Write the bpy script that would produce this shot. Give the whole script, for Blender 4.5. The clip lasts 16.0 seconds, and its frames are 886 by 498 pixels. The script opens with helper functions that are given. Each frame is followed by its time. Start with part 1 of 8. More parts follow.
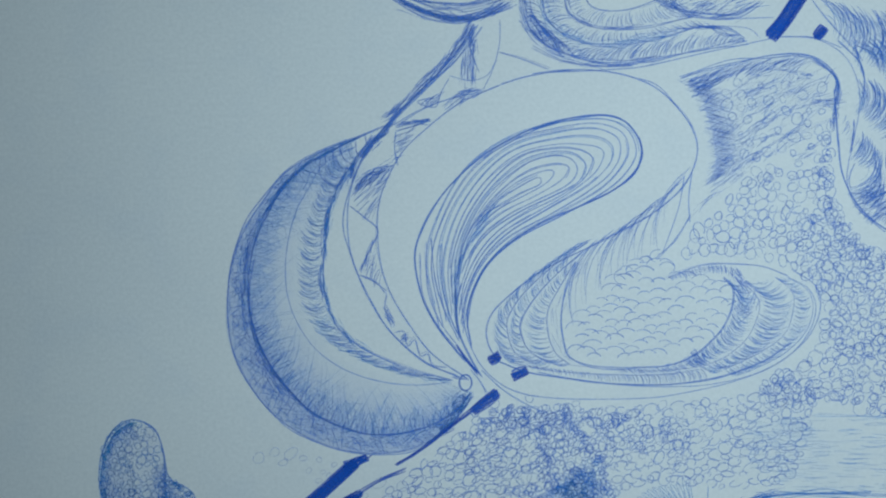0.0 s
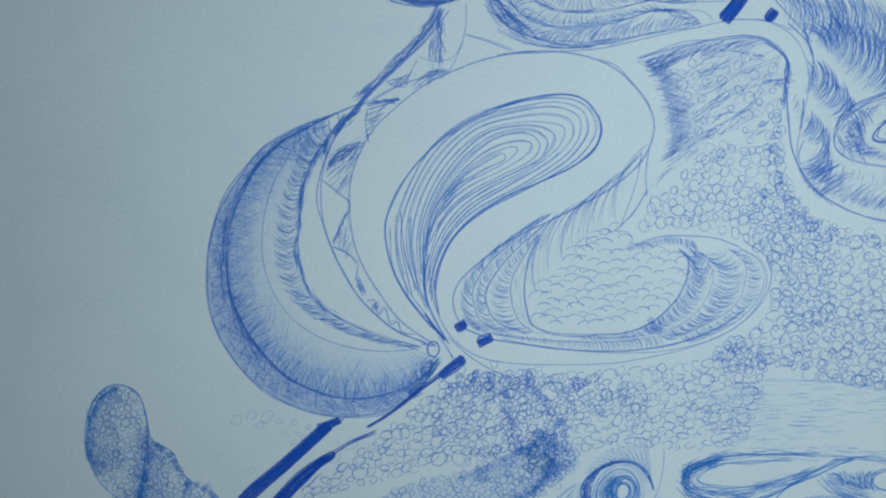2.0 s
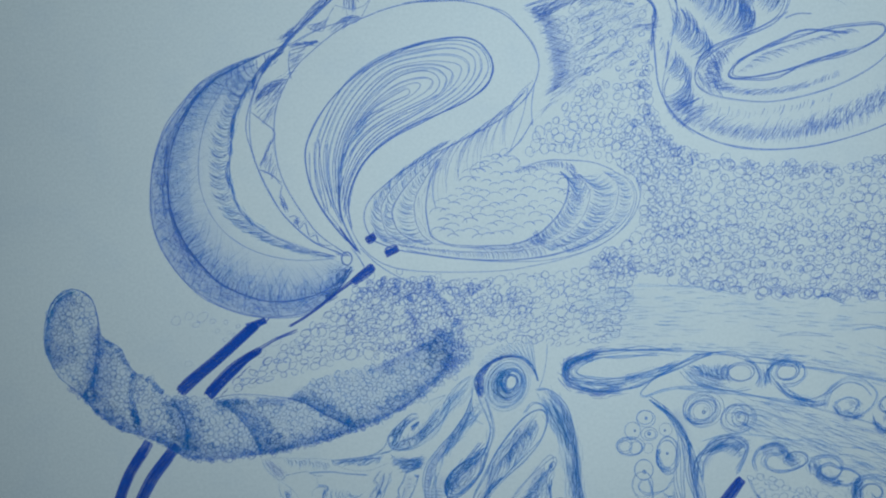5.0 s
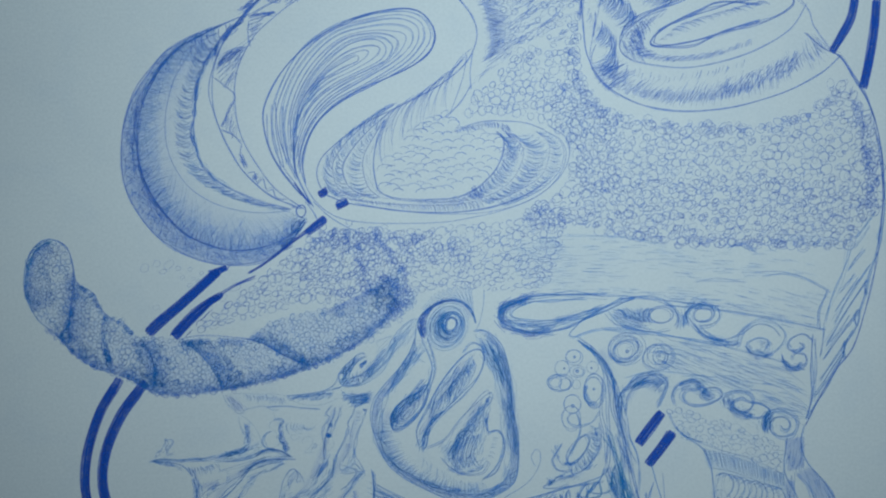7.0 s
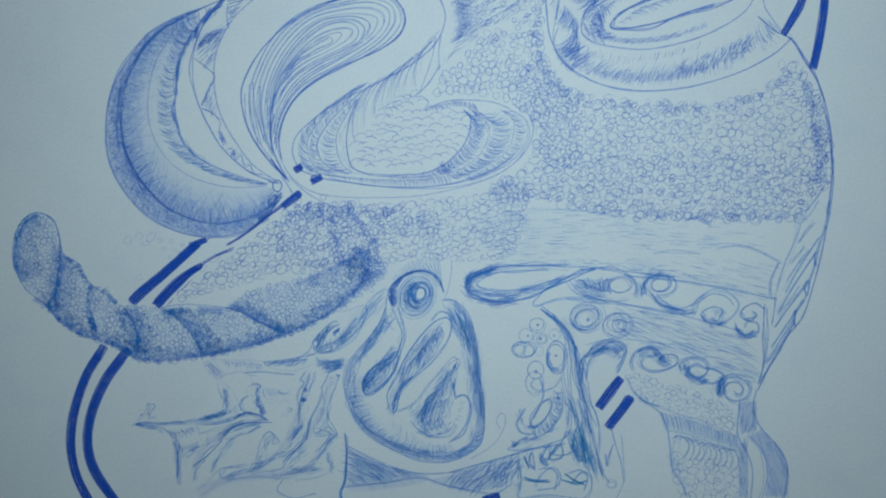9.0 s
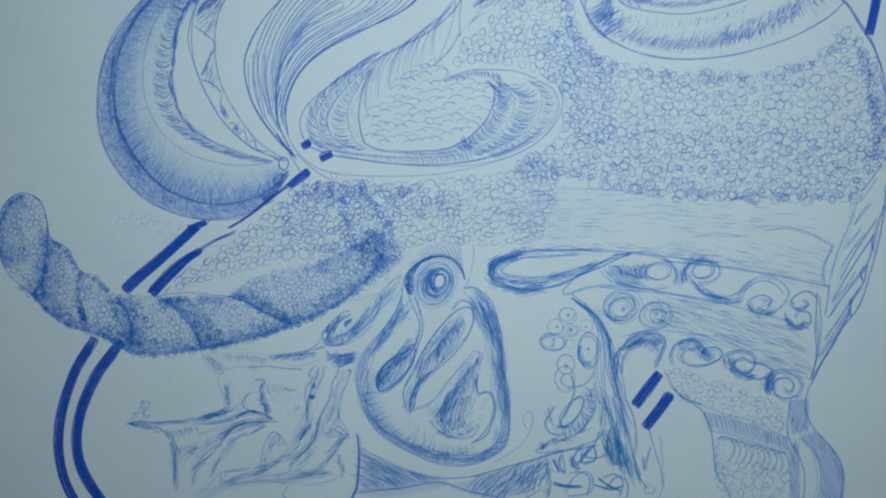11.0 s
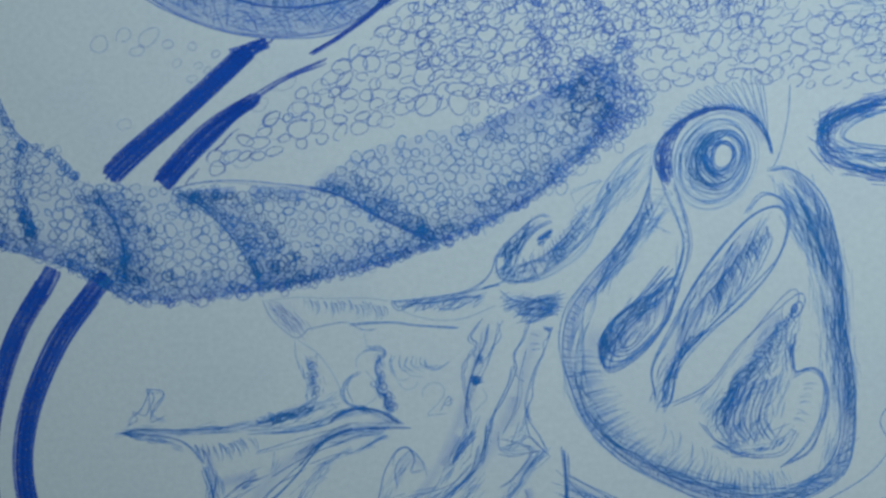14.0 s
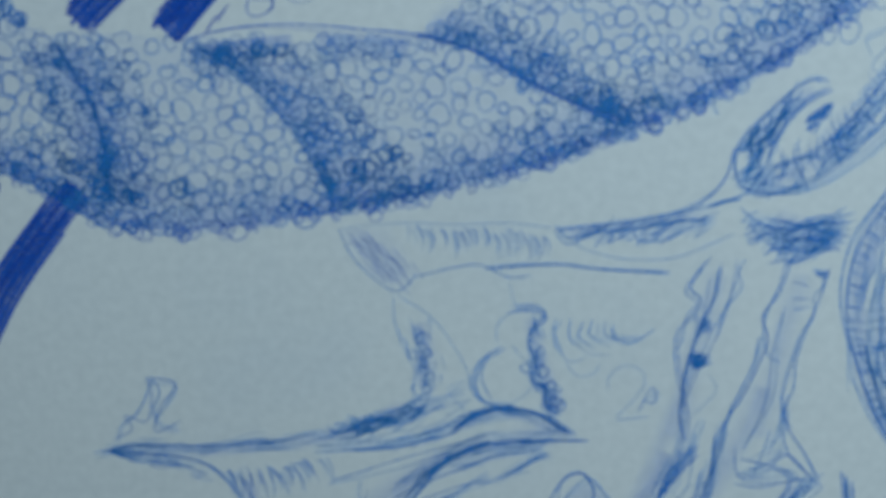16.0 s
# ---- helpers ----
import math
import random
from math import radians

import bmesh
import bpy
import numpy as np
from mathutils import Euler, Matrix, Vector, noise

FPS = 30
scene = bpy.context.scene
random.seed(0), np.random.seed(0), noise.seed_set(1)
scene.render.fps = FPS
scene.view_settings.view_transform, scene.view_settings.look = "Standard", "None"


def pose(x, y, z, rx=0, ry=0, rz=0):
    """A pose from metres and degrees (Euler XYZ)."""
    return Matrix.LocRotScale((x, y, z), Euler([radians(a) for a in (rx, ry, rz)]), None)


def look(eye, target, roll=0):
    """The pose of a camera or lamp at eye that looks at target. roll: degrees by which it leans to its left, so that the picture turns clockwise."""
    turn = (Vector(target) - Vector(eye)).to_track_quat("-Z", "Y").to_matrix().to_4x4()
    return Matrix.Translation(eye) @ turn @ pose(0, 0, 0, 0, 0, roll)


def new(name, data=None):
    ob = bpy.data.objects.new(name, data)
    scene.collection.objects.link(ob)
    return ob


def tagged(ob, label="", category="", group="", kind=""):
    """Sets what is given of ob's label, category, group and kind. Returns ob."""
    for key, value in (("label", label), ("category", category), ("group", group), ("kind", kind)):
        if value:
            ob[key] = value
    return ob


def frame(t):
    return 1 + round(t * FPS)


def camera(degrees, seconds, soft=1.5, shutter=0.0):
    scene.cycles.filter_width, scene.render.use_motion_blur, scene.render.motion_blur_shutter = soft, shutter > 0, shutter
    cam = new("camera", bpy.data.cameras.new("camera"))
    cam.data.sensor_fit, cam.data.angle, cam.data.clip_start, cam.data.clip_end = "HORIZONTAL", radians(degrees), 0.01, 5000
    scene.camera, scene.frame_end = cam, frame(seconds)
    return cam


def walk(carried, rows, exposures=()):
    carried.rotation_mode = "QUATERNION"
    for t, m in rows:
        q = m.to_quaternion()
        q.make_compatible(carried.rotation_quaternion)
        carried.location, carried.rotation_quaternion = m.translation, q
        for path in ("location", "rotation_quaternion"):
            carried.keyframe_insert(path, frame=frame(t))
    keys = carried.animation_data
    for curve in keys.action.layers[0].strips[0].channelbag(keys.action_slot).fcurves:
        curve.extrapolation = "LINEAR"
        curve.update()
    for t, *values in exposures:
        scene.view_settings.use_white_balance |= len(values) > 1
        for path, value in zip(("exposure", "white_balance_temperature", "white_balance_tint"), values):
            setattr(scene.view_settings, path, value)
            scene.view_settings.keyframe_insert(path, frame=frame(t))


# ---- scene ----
cam = camera(65.001, 16.0, soft=2.15)
# fixed focus: close views go soft
cam.data.dof.use_dof, cam.data.dof.focus_distance, cam.data.dof.aperture_fstop = True, 0.24, 30.0
PATH = [
    (0, pose(-0.07090, 0.06264, 0.20183, 0.416, 0.376, -0.873)),
    (0.5, pose(-0.06989, 0.06196, 0.20286, 0.368, 0.396, -0.851)),
    (1, pose(-0.06798, 0.06025, 0.20498, 0.329, 0.365, -0.900)),
    (1.5, pose(-0.06516, 0.05790, 0.20779, 0.310, 0.389, -0.859)),
    (2, pose(-0.06110, 0.05439, 0.21188, 0.352, 0.477, -0.887)),
    (2.5, pose(-0.05667, 0.05045, 0.21595, 0.432, 0.581, -0.873)),
    (3, pose(-0.05164, 0.04595, 0.22119, 0.456, 0.619, -0.844)),
    (3.5, pose(-0.04649, 0.04145, 0.22635, 0.480, 0.683, -0.845)),
    (4, pose(-0.04087, 0.03646, 0.23222, 0.463, 0.679, -0.853)),
    (6.3, pose(-0.01712, 0.01347, 0.25781, 0.571, 0.390, -0.850)),
    (6.5, pose(-0.01504, 0.01182, 0.26027, 0.537, 0.440, -0.822)),
    (7, pose(-0.00987, 0.00792, 0.26540, 0.442, 0.504, -0.822)),
    (7.5, pose(-0.00617, 0.00485, 0.26974, 0.346, 0.468, -0.824)),
    (8, pose(-0.00250, 0.00176, 0.27360, 0.307, 0.465, -0.819)),
    (8.5, pose(0.00009, -0.00080, 0.27629, 0.350, 0.460, -0.794)),
    (9, pose(0.00202, -0.00322, 0.27816, 0.460, 0.452, -0.769)),
    (9.2, pose(0.00242, -0.00403, 0.27870, 0.510, 0.444, -0.726)),
    (11.3, pose(-0.00850, -0.01220, 0.24652, 0.811, 0.872, -0.804)),
    (11.5, pose(-0.01174, -0.01338, 0.24036, 0.715, 0.923, -0.749)),
    (12, pose(-0.02031, -0.01666, 0.22006, 0.438, 1.035, -0.684)),
    (12.5, pose(-0.02998, -0.02024, 0.19952, 0.110, 0.961, -0.655)),
    (13, pose(-0.04130, -0.02413, 0.17633, -0.366, 0.718, -0.723)),
    (13.5, pose(-0.05181, -0.02768, 0.15418, -0.993, 0.409, -0.845)),
    (14, pose(-0.06239, -0.03180, 0.13183, -1.550, 0.051, -1.012)),
    (14.5, pose(-0.07080, -0.03563, 0.11319, -1.974, -0.120, -1.096)),
    (15, pose(-0.07751, -0.03922, 0.09598, -2.445, 0.148, -1.180)),
    (15.5, pose(-0.08176, -0.04158, 0.08468, -2.822, 0.509, -1.307)),
    (16, pose(-0.08411, -0.04300, 0.07829, -3.044, 0.790, -1.435)),
]
EXPOSURES = [(0.0, 0.0), (9.0, 0.0), (12.5, 0.01), (14.0, 0.0), (15.0, 0.04), (16.0, 0.07)]
walk(cam, PATH, EXPOSURES)

# ---- light: a grey day through the room, and an unseen lamp added over the desk ----
world = bpy.data.worlds.new("world")
scene.world = world
world.use_nodes = True
world.node_tree.nodes["Background"].inputs[0].default_value = (0.62, 0.84, 1.0, 1)
world.node_tree.nodes["Background"].inputs[1].default_value = 0.10


def area_lamp(name, eye, target, size, watts, colour):
    data = bpy.data.lights.new(name, "AREA")
    data.shape, data.size, data.energy, data.color = "DISK", size, watts, colour
    data.spread = math.radians(130)
    ob = new(name, data)
    ob.matrix_world = look(eye, target)
    return ob


# added source, no fixture: makes the sheet dim towards its edges
area_lamp("unseen_lamp_light", (0.025, 0.08, 0.36), (0.025, 0.08, 0), 0.20, 0.50, (0.675, 0.90, 1.0))


# ---- materials ----
def material(name, rough=0.6):
    m = bpy.data.materials.new(name)
    m.use_nodes = True
    tree = m.node_tree
    shader = tree.nodes["Principled BSDF"]
    shader.inputs["Roughness"].default_value = rough
    return m, tree, shader


def noise_ramp(tree, scale, detail, stops, space="Object"):
    """A colour ramp over noise, in metres of the thing's own space."""
    coord = tree.nodes.new("ShaderNodeTexCoord")
    tex = tree.nodes.new("ShaderNodeTexNoise")
    tex.inputs["Scale"].default_value, tex.inputs["Detail"].default_value = scale, detail
    tree.links.new(coord.outputs[space], tex.inputs["Vector"])
    ramp = tree.nodes.new("ShaderNodeValToRGB")
    while len(ramp.color_ramp.elements) < len(stops):
        ramp.color_ramp.elements.new(0.5)
    for el, (p, c) in zip(ramp.color_ramp.elements, stops):
        el.position, el.color = p, (*c, 1)
    tree.links.new(tex.outputs["Fac"], ramp.inputs["Fac"])
    return tex, ramp


def mixed(tree, a, b, fac, mode="MULTIPLY"):
    mix = tree.nodes.new("ShaderNodeMix")
    mix.data_type, mix.blend_type = "RGBA", mode
    mix.inputs["Factor"].default_value = fac
    tree.links.new(a, mix.inputs[6])
    tree.links.new(b, mix.inputs[7])
    return mix.outputs[2]


def bumped(tree, shader, scale, strength, distance):
    tex, _ = noise_ramp(tree, scale, 4, [(0, (0, 0, 0)), (1, (1, 1, 1))])
    bump = tree.nodes.new("ShaderNodeBump")
    bump.inputs["Strength"].default_value, bump.inputs["Distance"].default_value = strength, distance
    tree.links.new(tex.outputs["Fac"], bump.inputs["Height"])
    tree.links.new(bump.outputs["Normal"], shader.inputs["Normal"])


def paper_material():
    m, tree, shader = material("drawing_paper", 0.85)
    _, fibre = noise_ramp(tree, 900, 5, [(0.3, (0.76, 0.765, 0.765)), (0.7, (0.84, 0.84, 0.835))])
    _, cloud = noise_ramp(tree, 14, 4, [(0.3, (0.95, 0.955, 0.965)), (0.65, (1, 1, 1))])
    _, smudge = noise_ramp(tree, 60, 6, [(0.25, (0.93, 0.95, 0.985)), (0.5, (1, 1, 1))])
    out = mixed(tree, fibre.outputs[0], cloud.outputs[0], 1.0)
    out = mixed(tree, out, smudge.outputs[0], 0.7)
    tree.links.new(out, shader.inputs["Base Color"])
    bumped(tree, shader, 1400, 0.25, 0.0002)
    return m


def ink_material(name, thin, full, cover):
    """Ballpoint ink: a thin film, densest along the middle of a stroke, broken by the tooth of the paper."""
    m, tree, shader = material(name, 0.6)
    shader.inputs["Specular IOR Level"].default_value = 0.15
    geo = tree.nodes.new("ShaderNodeNewGeometry")
    ramp = tree.nodes.new("ShaderNodeValToRGB")
    ramp.color_ramp.elements[0].color, ramp.color_ramp.elements[1].color = (*full, 1), (*thin, 1)
    tree.links.new(geo.outputs["Random Per Island"], ramp.inputs["Fac"])
    tree.links.new(ramp.outputs[0], shader.inputs["Base Color"])

    def maths(kind, a, b):
        node = tree.nodes.new("ShaderNodeMath")
        node.operation, node.use_clamp = kind, kind == "MULTIPLY"
        for socket, value in zip(node.inputs, (a, b)):
            if isinstance(value, (int, float)):
                socket.default_value = value
            else:
                tree.links.new(value, socket)
        return node.outputs[0]

    side = tree.nodes.new("ShaderNodeAttribute")
    side.attribute_name = "side"
    middle = maths("MULTIPLY", maths("SUBTRACT", 1.0, maths("ABSOLUTE", side.outputs["Fac"], 0.0)), 2.0)
    _, tooth = noise_ramp(tree, 2400, 3, [(0.3, (1, 1, 1)), (0.72, (0.45, 0.45, 0.45))])
    _, press = noise_ramp(tree, 240, 2, [(0.3, (1, 1, 1)), (0.75, (0.62, 0.62, 0.62))])
    film = maths("MULTIPLY", maths("MULTIPLY", middle, cover), maths("MULTIPLY", tooth.outputs[0], press.outputs[0]))
    tree.links.new(film, shader.inputs["Alpha"])
    return m


PAPER = paper_material()
INKS = [
    ink_material("ink_heavy", (0.012, 0.14, 0.68), (0.006, 0.08, 0.54), 0.97),
    ink_material("ink_violet", (0.10, 0.28, 0.80), (0.045, 0.19, 0.70), 0.8),
    ink_material("ink_violet_light", (0.16, 0.32, 0.82), (0.11, 0.25, 0.75), 0.46),
    ink_material("ink_blue", (0.05, 0.33, 0.84), (0.02, 0.23, 0.74), 0.71),
    ink_material("ink_blue_light", (0.07, 0.39, 0.90), (0.04, 0.32, 0.84), 0.48),
    ink_material("ink_teal", (0.05, 0.42, 0.76), (0.02, 0.30, 0.62), 0.8),
    ink_material("ink_rubbed", (0.06, 0.27, 0.86), (0.035, 0.23, 0.82), 0.55),
]
HEAVY, VIO, VIOL, BLU, BLUL, TEAL, RUB = range(7)
PALER = {VIO: VIOL, BLU: BLUL, TEAL: BLU}

# ---- drawing tools; all lengths on the sheet are in millimetres ----
rng = np.random.default_rng(11)
PAD = {"v": [], "f": [], "m": [], "s": [], "n": 0}


def ribbons(P, W, tone):
    """Flat ink strokes: P is (strokes, points, 2), W the width per stroke or per point."""
    P = np.asarray(P, float)
    m, n, _ = P.shape
    W = np.broadcast_to(np.asarray(W, float).reshape(-1, 1) if np.ndim(W) < 2 else W, (m, n))
    T = np.gradient(P, axis=1)
    T /= np.linalg.norm(T, axis=2, keepdims=True) + 1e-9
    N = np.stack([-T[..., 1], T[..., 0]], -1) * W[..., None] * 0.62
    z = np.broadcast_to(rng.uniform(0.02, 0.10, (m, 1, 1)), (m, n, 1))
    V = np.concatenate([np.concatenate([P + N, z], 2), np.concatenate([P - N, z], 2)], 1)
    k = np.arange(n - 1)
    quad = np.stack([k, k + n, k + n + 1, k + 1], -1)
    F = quad[None] + (np.arange(m) * 2 * n)[:, None, None] + PAD["n"]
    PAD["v"].append(V.reshape(-1, 3) / 1000)
    PAD["f"].append(F.reshape(-1, 4))
    PAD["m"].append(np.full(m * (n - 1), tone))
    PAD["s"].append(np.tile(np.repeat([1.0, -1.0], n), m))
    PAD["n"] += m * 2 * n


def at(*v):
    return np.array(v, float).reshape(-1, 2)


def smooth(pts, gap=0.5, closed=False):
    """A Catmull-Rom curve through a few points."""
    p = np.asarray(pts, float).reshape(-1, 2)
    q = np.vstack([p[-1], p, p[:2]]) if closed else np.vstack([2 * p[0] - p[1], p, 2 * p[-1] - p[-2]])
    out = []
    for a, b, c, d in zip(q[:-3], q[1:-2], q[2:-1], q[3:]):
        s = np.linspace(0, 1, max(3, int(np.linalg.norm(c - b) / gap) + 2))[:-1, None]
        out.append(0.5 * (2 * b + (c - a) * s + (2 * a - 5 * b + 4 * c - d) * s**2 + (3 * b - a - 3 * c + d) * s**3))
    return np.vstack([*out, q[-2][None]])


def along(c, s):
    """Points at the fractions s of a curve's length."""
    step = np.r_[0, np.cumsum(np.linalg.norm(np.diff(c, axis=0), axis=1))]
    s = np.clip(s, 0, 1) * step[-1]
    return np.stack([np.interp(s, step, c[:, 0]), np.interp(s, step, c[:, 1])], -1)


def tangents(c, s):
    t = along(c, np.asarray(s) + 0.01) - along(c, np.asarray(s) - 0.01)
    return t / (np.linalg.norm(t, axis=-1, keepdims=True) + 1e-9)


def drift(n, size):
    """A slow unsteadiness of the pen."""
    k = max(3, n // 22)
    knots = rng.normal(0, size, (k, 2))
    u = np.linspace(0, k - 1, n)
    w = np.floor(u).astype(int).clip(0, k - 2)
    f = (u - w)[:, None]
    f = f * f * (3 - 2 * f)
    return knots[w] * (1 - f) + knots[w + 1] * f


def line(pts, w=0.38, tone=VIO, k=1, jit=0.3, closed=False, part=1.0):
    """A pen line, gone over k times."""
    c = smooth(pts, closed=closed)
    for i in range(k):
        a, b = (0, 1) if i == 0 and part == 1.0 else sorted(rng.uniform(0, 1, 2) * (1 - part) + np.array([0, part]))
        n = max(8, int(len(c) * (b - a)))
        p = along(c, np.linspace(a, b, n)) + drift(n, jit if k > 1 else 0.07)
        press = 0.8 + 0.3 * np.interp(np.linspace(0, 5, n), np.arange(6), rng.random(6))
        press *= np.interp(np.arange(n), [0, 2, n - 3, n - 1], [0.45, 1, 1, 0.4])
        if k > 1 and i and tone in PALER and rng.random() < 0.5:
            ribbons(p[None], (w * 0.8 * press)[None], PALER[tone])
        else:
            ribbons(p[None], (w * (0.85 if k > 2 else 1) * press)[None], tone)


def strokes(A, B, w=0.28, tone=VIO, bend=0.0, n=7):
    """Single strokes from the points A to the points B, bent to one side, lifted at the end."""
    A, B = np.asarray(A), np.asarray(B)
    d = B - A
    side = np.stack([-d[:, 1], d[:, 0]], -1)
    mid = (A + B) / 2 + side * (bend + rng.normal(0, 0.04, len(A)))[:, None] * 2
    s = np.linspace(0, 1, n)[None, :, None]
    P = A[:, None] * (1 - s) ** 2 + 2 * mid[:, None] * s * (1 - s) + B[:, None] * s**2
    lift = np.interp(np.linspace(0, 1, n), [0, 0.15, 0.6, 1], [0.6, 1, 0.9, 0.3])
    W = w * rng.uniform(0.62, 1.1, (len(A), 1)) * lift[None]
    pale = rng.random(len(A)) < (0.4 if tone in PALER else 0)
    for pick, ink in ((pale, PALER.get(tone, tone)), (~pale, tone)):
        if pick.any():
            ribbons(P[pick], W[pick], ink)


def between(a, b, n, w=0.28, tone=VIO, u0=(0, 0.1), u1=(0.85, 1.0), skew=0.0, bend=0.0, span=(0, 1)):
    """Hatching that runs from the curve a to the curve b."""
    a, b, n = smooth(a), smooth(b), int(n * 1.25)
    s = np.clip(np.linspace(*span, n) + rng.normal(0, 0.4 / n, n), 0, 1)
    A, B = along(a, s), along(b, s + skew)
    lo, hi = rng.uniform(*u0, (n, 1)), rng.uniform(*u1, (n, 1))
    strokes(A + (B - A) * lo, A + (B - A) * hi, w, tone, bend)


def grain(a, b, n, run=(0.015, 0.05), w=0.24, tone=VIO, lo=0.0, hi=1.0, power=1.0, span=(0, 1)):
    """Short strokes that run lengthwise between the curves a and b."""
    a, b = smooth(a), smooth(b)
    s, u = rng.uniform(*span, n), (lo + (hi - lo) * rng.random(n) ** power)[:, None]
    e, v = s + rng.uniform(*run, n), u + rng.normal(0, 0.08, (n, 1))
    strokes(along(a, s) * (1 - u) + along(b, s) * u, along(a, e) * (1 - v) + along(b, e) * v, w, tone)


def fringe(a, n, size, turn, w=0.28, tone=VIO, bend=0.1, span=(0, 1), off=0.0, spread=8):
    """Short strokes that leave the curve a at an angle."""
    c = smooth(a)
    s = np.clip(np.linspace(*span, n) + rng.normal(0, 0.4 / n, n), 0, 1)
    t = tangents(c, s)
    g = np.radians(turn + rng.normal(0, spread, n))
    d = np.stack([t[:, 0] * np.cos(g) - t[:, 1] * np.sin(g), t[:, 0] * np.sin(g) + t[:, 1] * np.cos(g)], -1)
    A = along(c, s) + rng.normal(0, 0.25, (n, 2)) + d * off
    strokes(A, A + d * rng.uniform(*size, (n, 1)), w, tone, bend)


def inside(poly, p):
    q = np.asarray(poly, float).reshape(-1, 2)
    x, y = p[:, :1], p[:, 1:]
    a, b = q, np.roll(q, -1, 0)
    cross = ((a[:, 1] > y) != (b[:, 1] > y)) & (x < (b[:, 0] - a[:, 0]) * (y - a[:, 1]) / (b[:, 1] - a[:, 1] + 1e-12) + a[:, 0])
    return cross.sum(1) % 2 == 1


def inset(poly, gap):
    """The polygon drawn in by a gap on all sides."""
    c = smooth(poly, 1.0, closed=True)[:-1]
    t = np.roll(c, -2, 0) - np.roll(c, 2, 0)
    side = np.stack([-t[:, 1], t[:, 0]], -1) / np.maximum(np.linalg.norm(t, axis=1, keepdims=True), 1e-6)
    area = np.sum(c[:, 0] * np.roll(c[:, 1], -1) - c[:, 1] * np.roll(c[:, 0], -1))
    return c + side * (gap if area > 0 else -gap)


def scatter(poly, n):
    q = np.asarray(poly, float).reshape(-1, 2)
    p = rng.uniform(q.min(0), q.max(0), (n * 4, 2))
    return p[inside(q, p)]


def spaced(p, gap):
    kept = p[:1]
    for c in p[1:]:
        if ((kept - c) ** 2).sum(1).min() > gap * gap:
            kept = np.vstack([kept, c])
    return kept


def loops(C, r, w=0.24, tone=VIO, squash=(0.68, 1.0), sweep=(300, 430), lean=None):
    """Little hand-drawn rings, seldom quite closed."""
    n, k = len(C), 15
    r = np.broadcast_to(r, n) * rng.uniform(0.78, 1.25, n)
    a0, sw = rng.uniform(0, 6.28, (n, 1)), np.radians(rng.uniform(*sweep, (n, 1)))
    g = a0 + sw * np.linspace(0, 1, k)[None]
    grow = 1 + rng.normal(0, 0.10, (n, 1)) * np.linspace(-1, 1, k)[None]
    grow = grow + 0.09 * np.sin(2 * g + rng.uniform(0, 6.28, (n, 1))) + 0.05 * np.sin(3 * g + rng.uniform(0, 6.28, (n, 1)))
    sq = rng.uniform(*squash, (n, 1))
    th = rng.uniform(0, 3.14, (n, 1)) if lean is None else np.radians(lean) + rng.normal(0, 0.3, (n, 1))
    x, y = np.cos(g) * grow, np.sin(g) * grow * sq
    P = np.stack([x * np.cos(th) - y * np.sin(th), x * np.sin(th) + y * np.cos(th)], -1) * r[:, None, None] + C[:, None]
    ribbons(P, w * rng.uniform(0.7, 1.25, (n, 1)) * np.linspace(1, 0.7, k)[None], tone)


def bubbles(poly, r, gap, w=0.24, tone=VIO, tries=4000, **kw):
    p = spaced(scatter(poly, tries), gap)
    loops(p, np.random.default_rng(3).uniform(*r, len(p)), w, tone, **kw)


def cluster(a, n, spread, r, w=0.24, tone=VIO, span=(0, 1), within=None, **kw):
    """Rings crowded along a curve."""
    c = smooth(a)
    p = along(c, rng.uniform(*span, n)) + rng.normal(0, spread, (n, 2))
    if within is not None:
        p = p[inside(within, p)]
        n = len(p)
    loops(p, rng.uniform(*r, n), w, tone, **kw)


def scales(poly, r, gap, w=0.28, tone=VIO, turn=90, tries=1500, half=70):
    """Overlapping arcs, like fish scales."""
    p = spaced(scatter(poly, tries), gap)
    n = len(p)
    g = np.radians(turn + rng.normal(0, 14, (n, 1))) + np.radians(half) * rng.uniform(0.75, 1.15, (n, 1)) * np.linspace(-1, 1, 9)[None]
    rr = rng.uniform(*r, (n, 1, 1))
    P = p[:, None] + np.stack([np.cos(g), 0.75 * np.sin(g)], -1) * rr
    ribbons(P, w * rng.uniform(0.7, 1.2, (n, 1)) * np.linspace(0.9, 0.6, 9)[None], tone)


def cloud(poly, n, size, turn, w=0.26, tone=VIO, bend=0.05, spread=7):
    """Loose parallel strokes that fill a patch."""
    n = int(n * 1.35)
    p = scatter(poly, n)[:n]
    g = np.radians(turn + rng.normal(0, spread, len(p)))
    d = np.stack([np.cos(g), np.sin(g)], -1) * rng.uniform(*size, (len(p), 1)) / 2
    strokes(p - d, p + d, w, tone, bend)


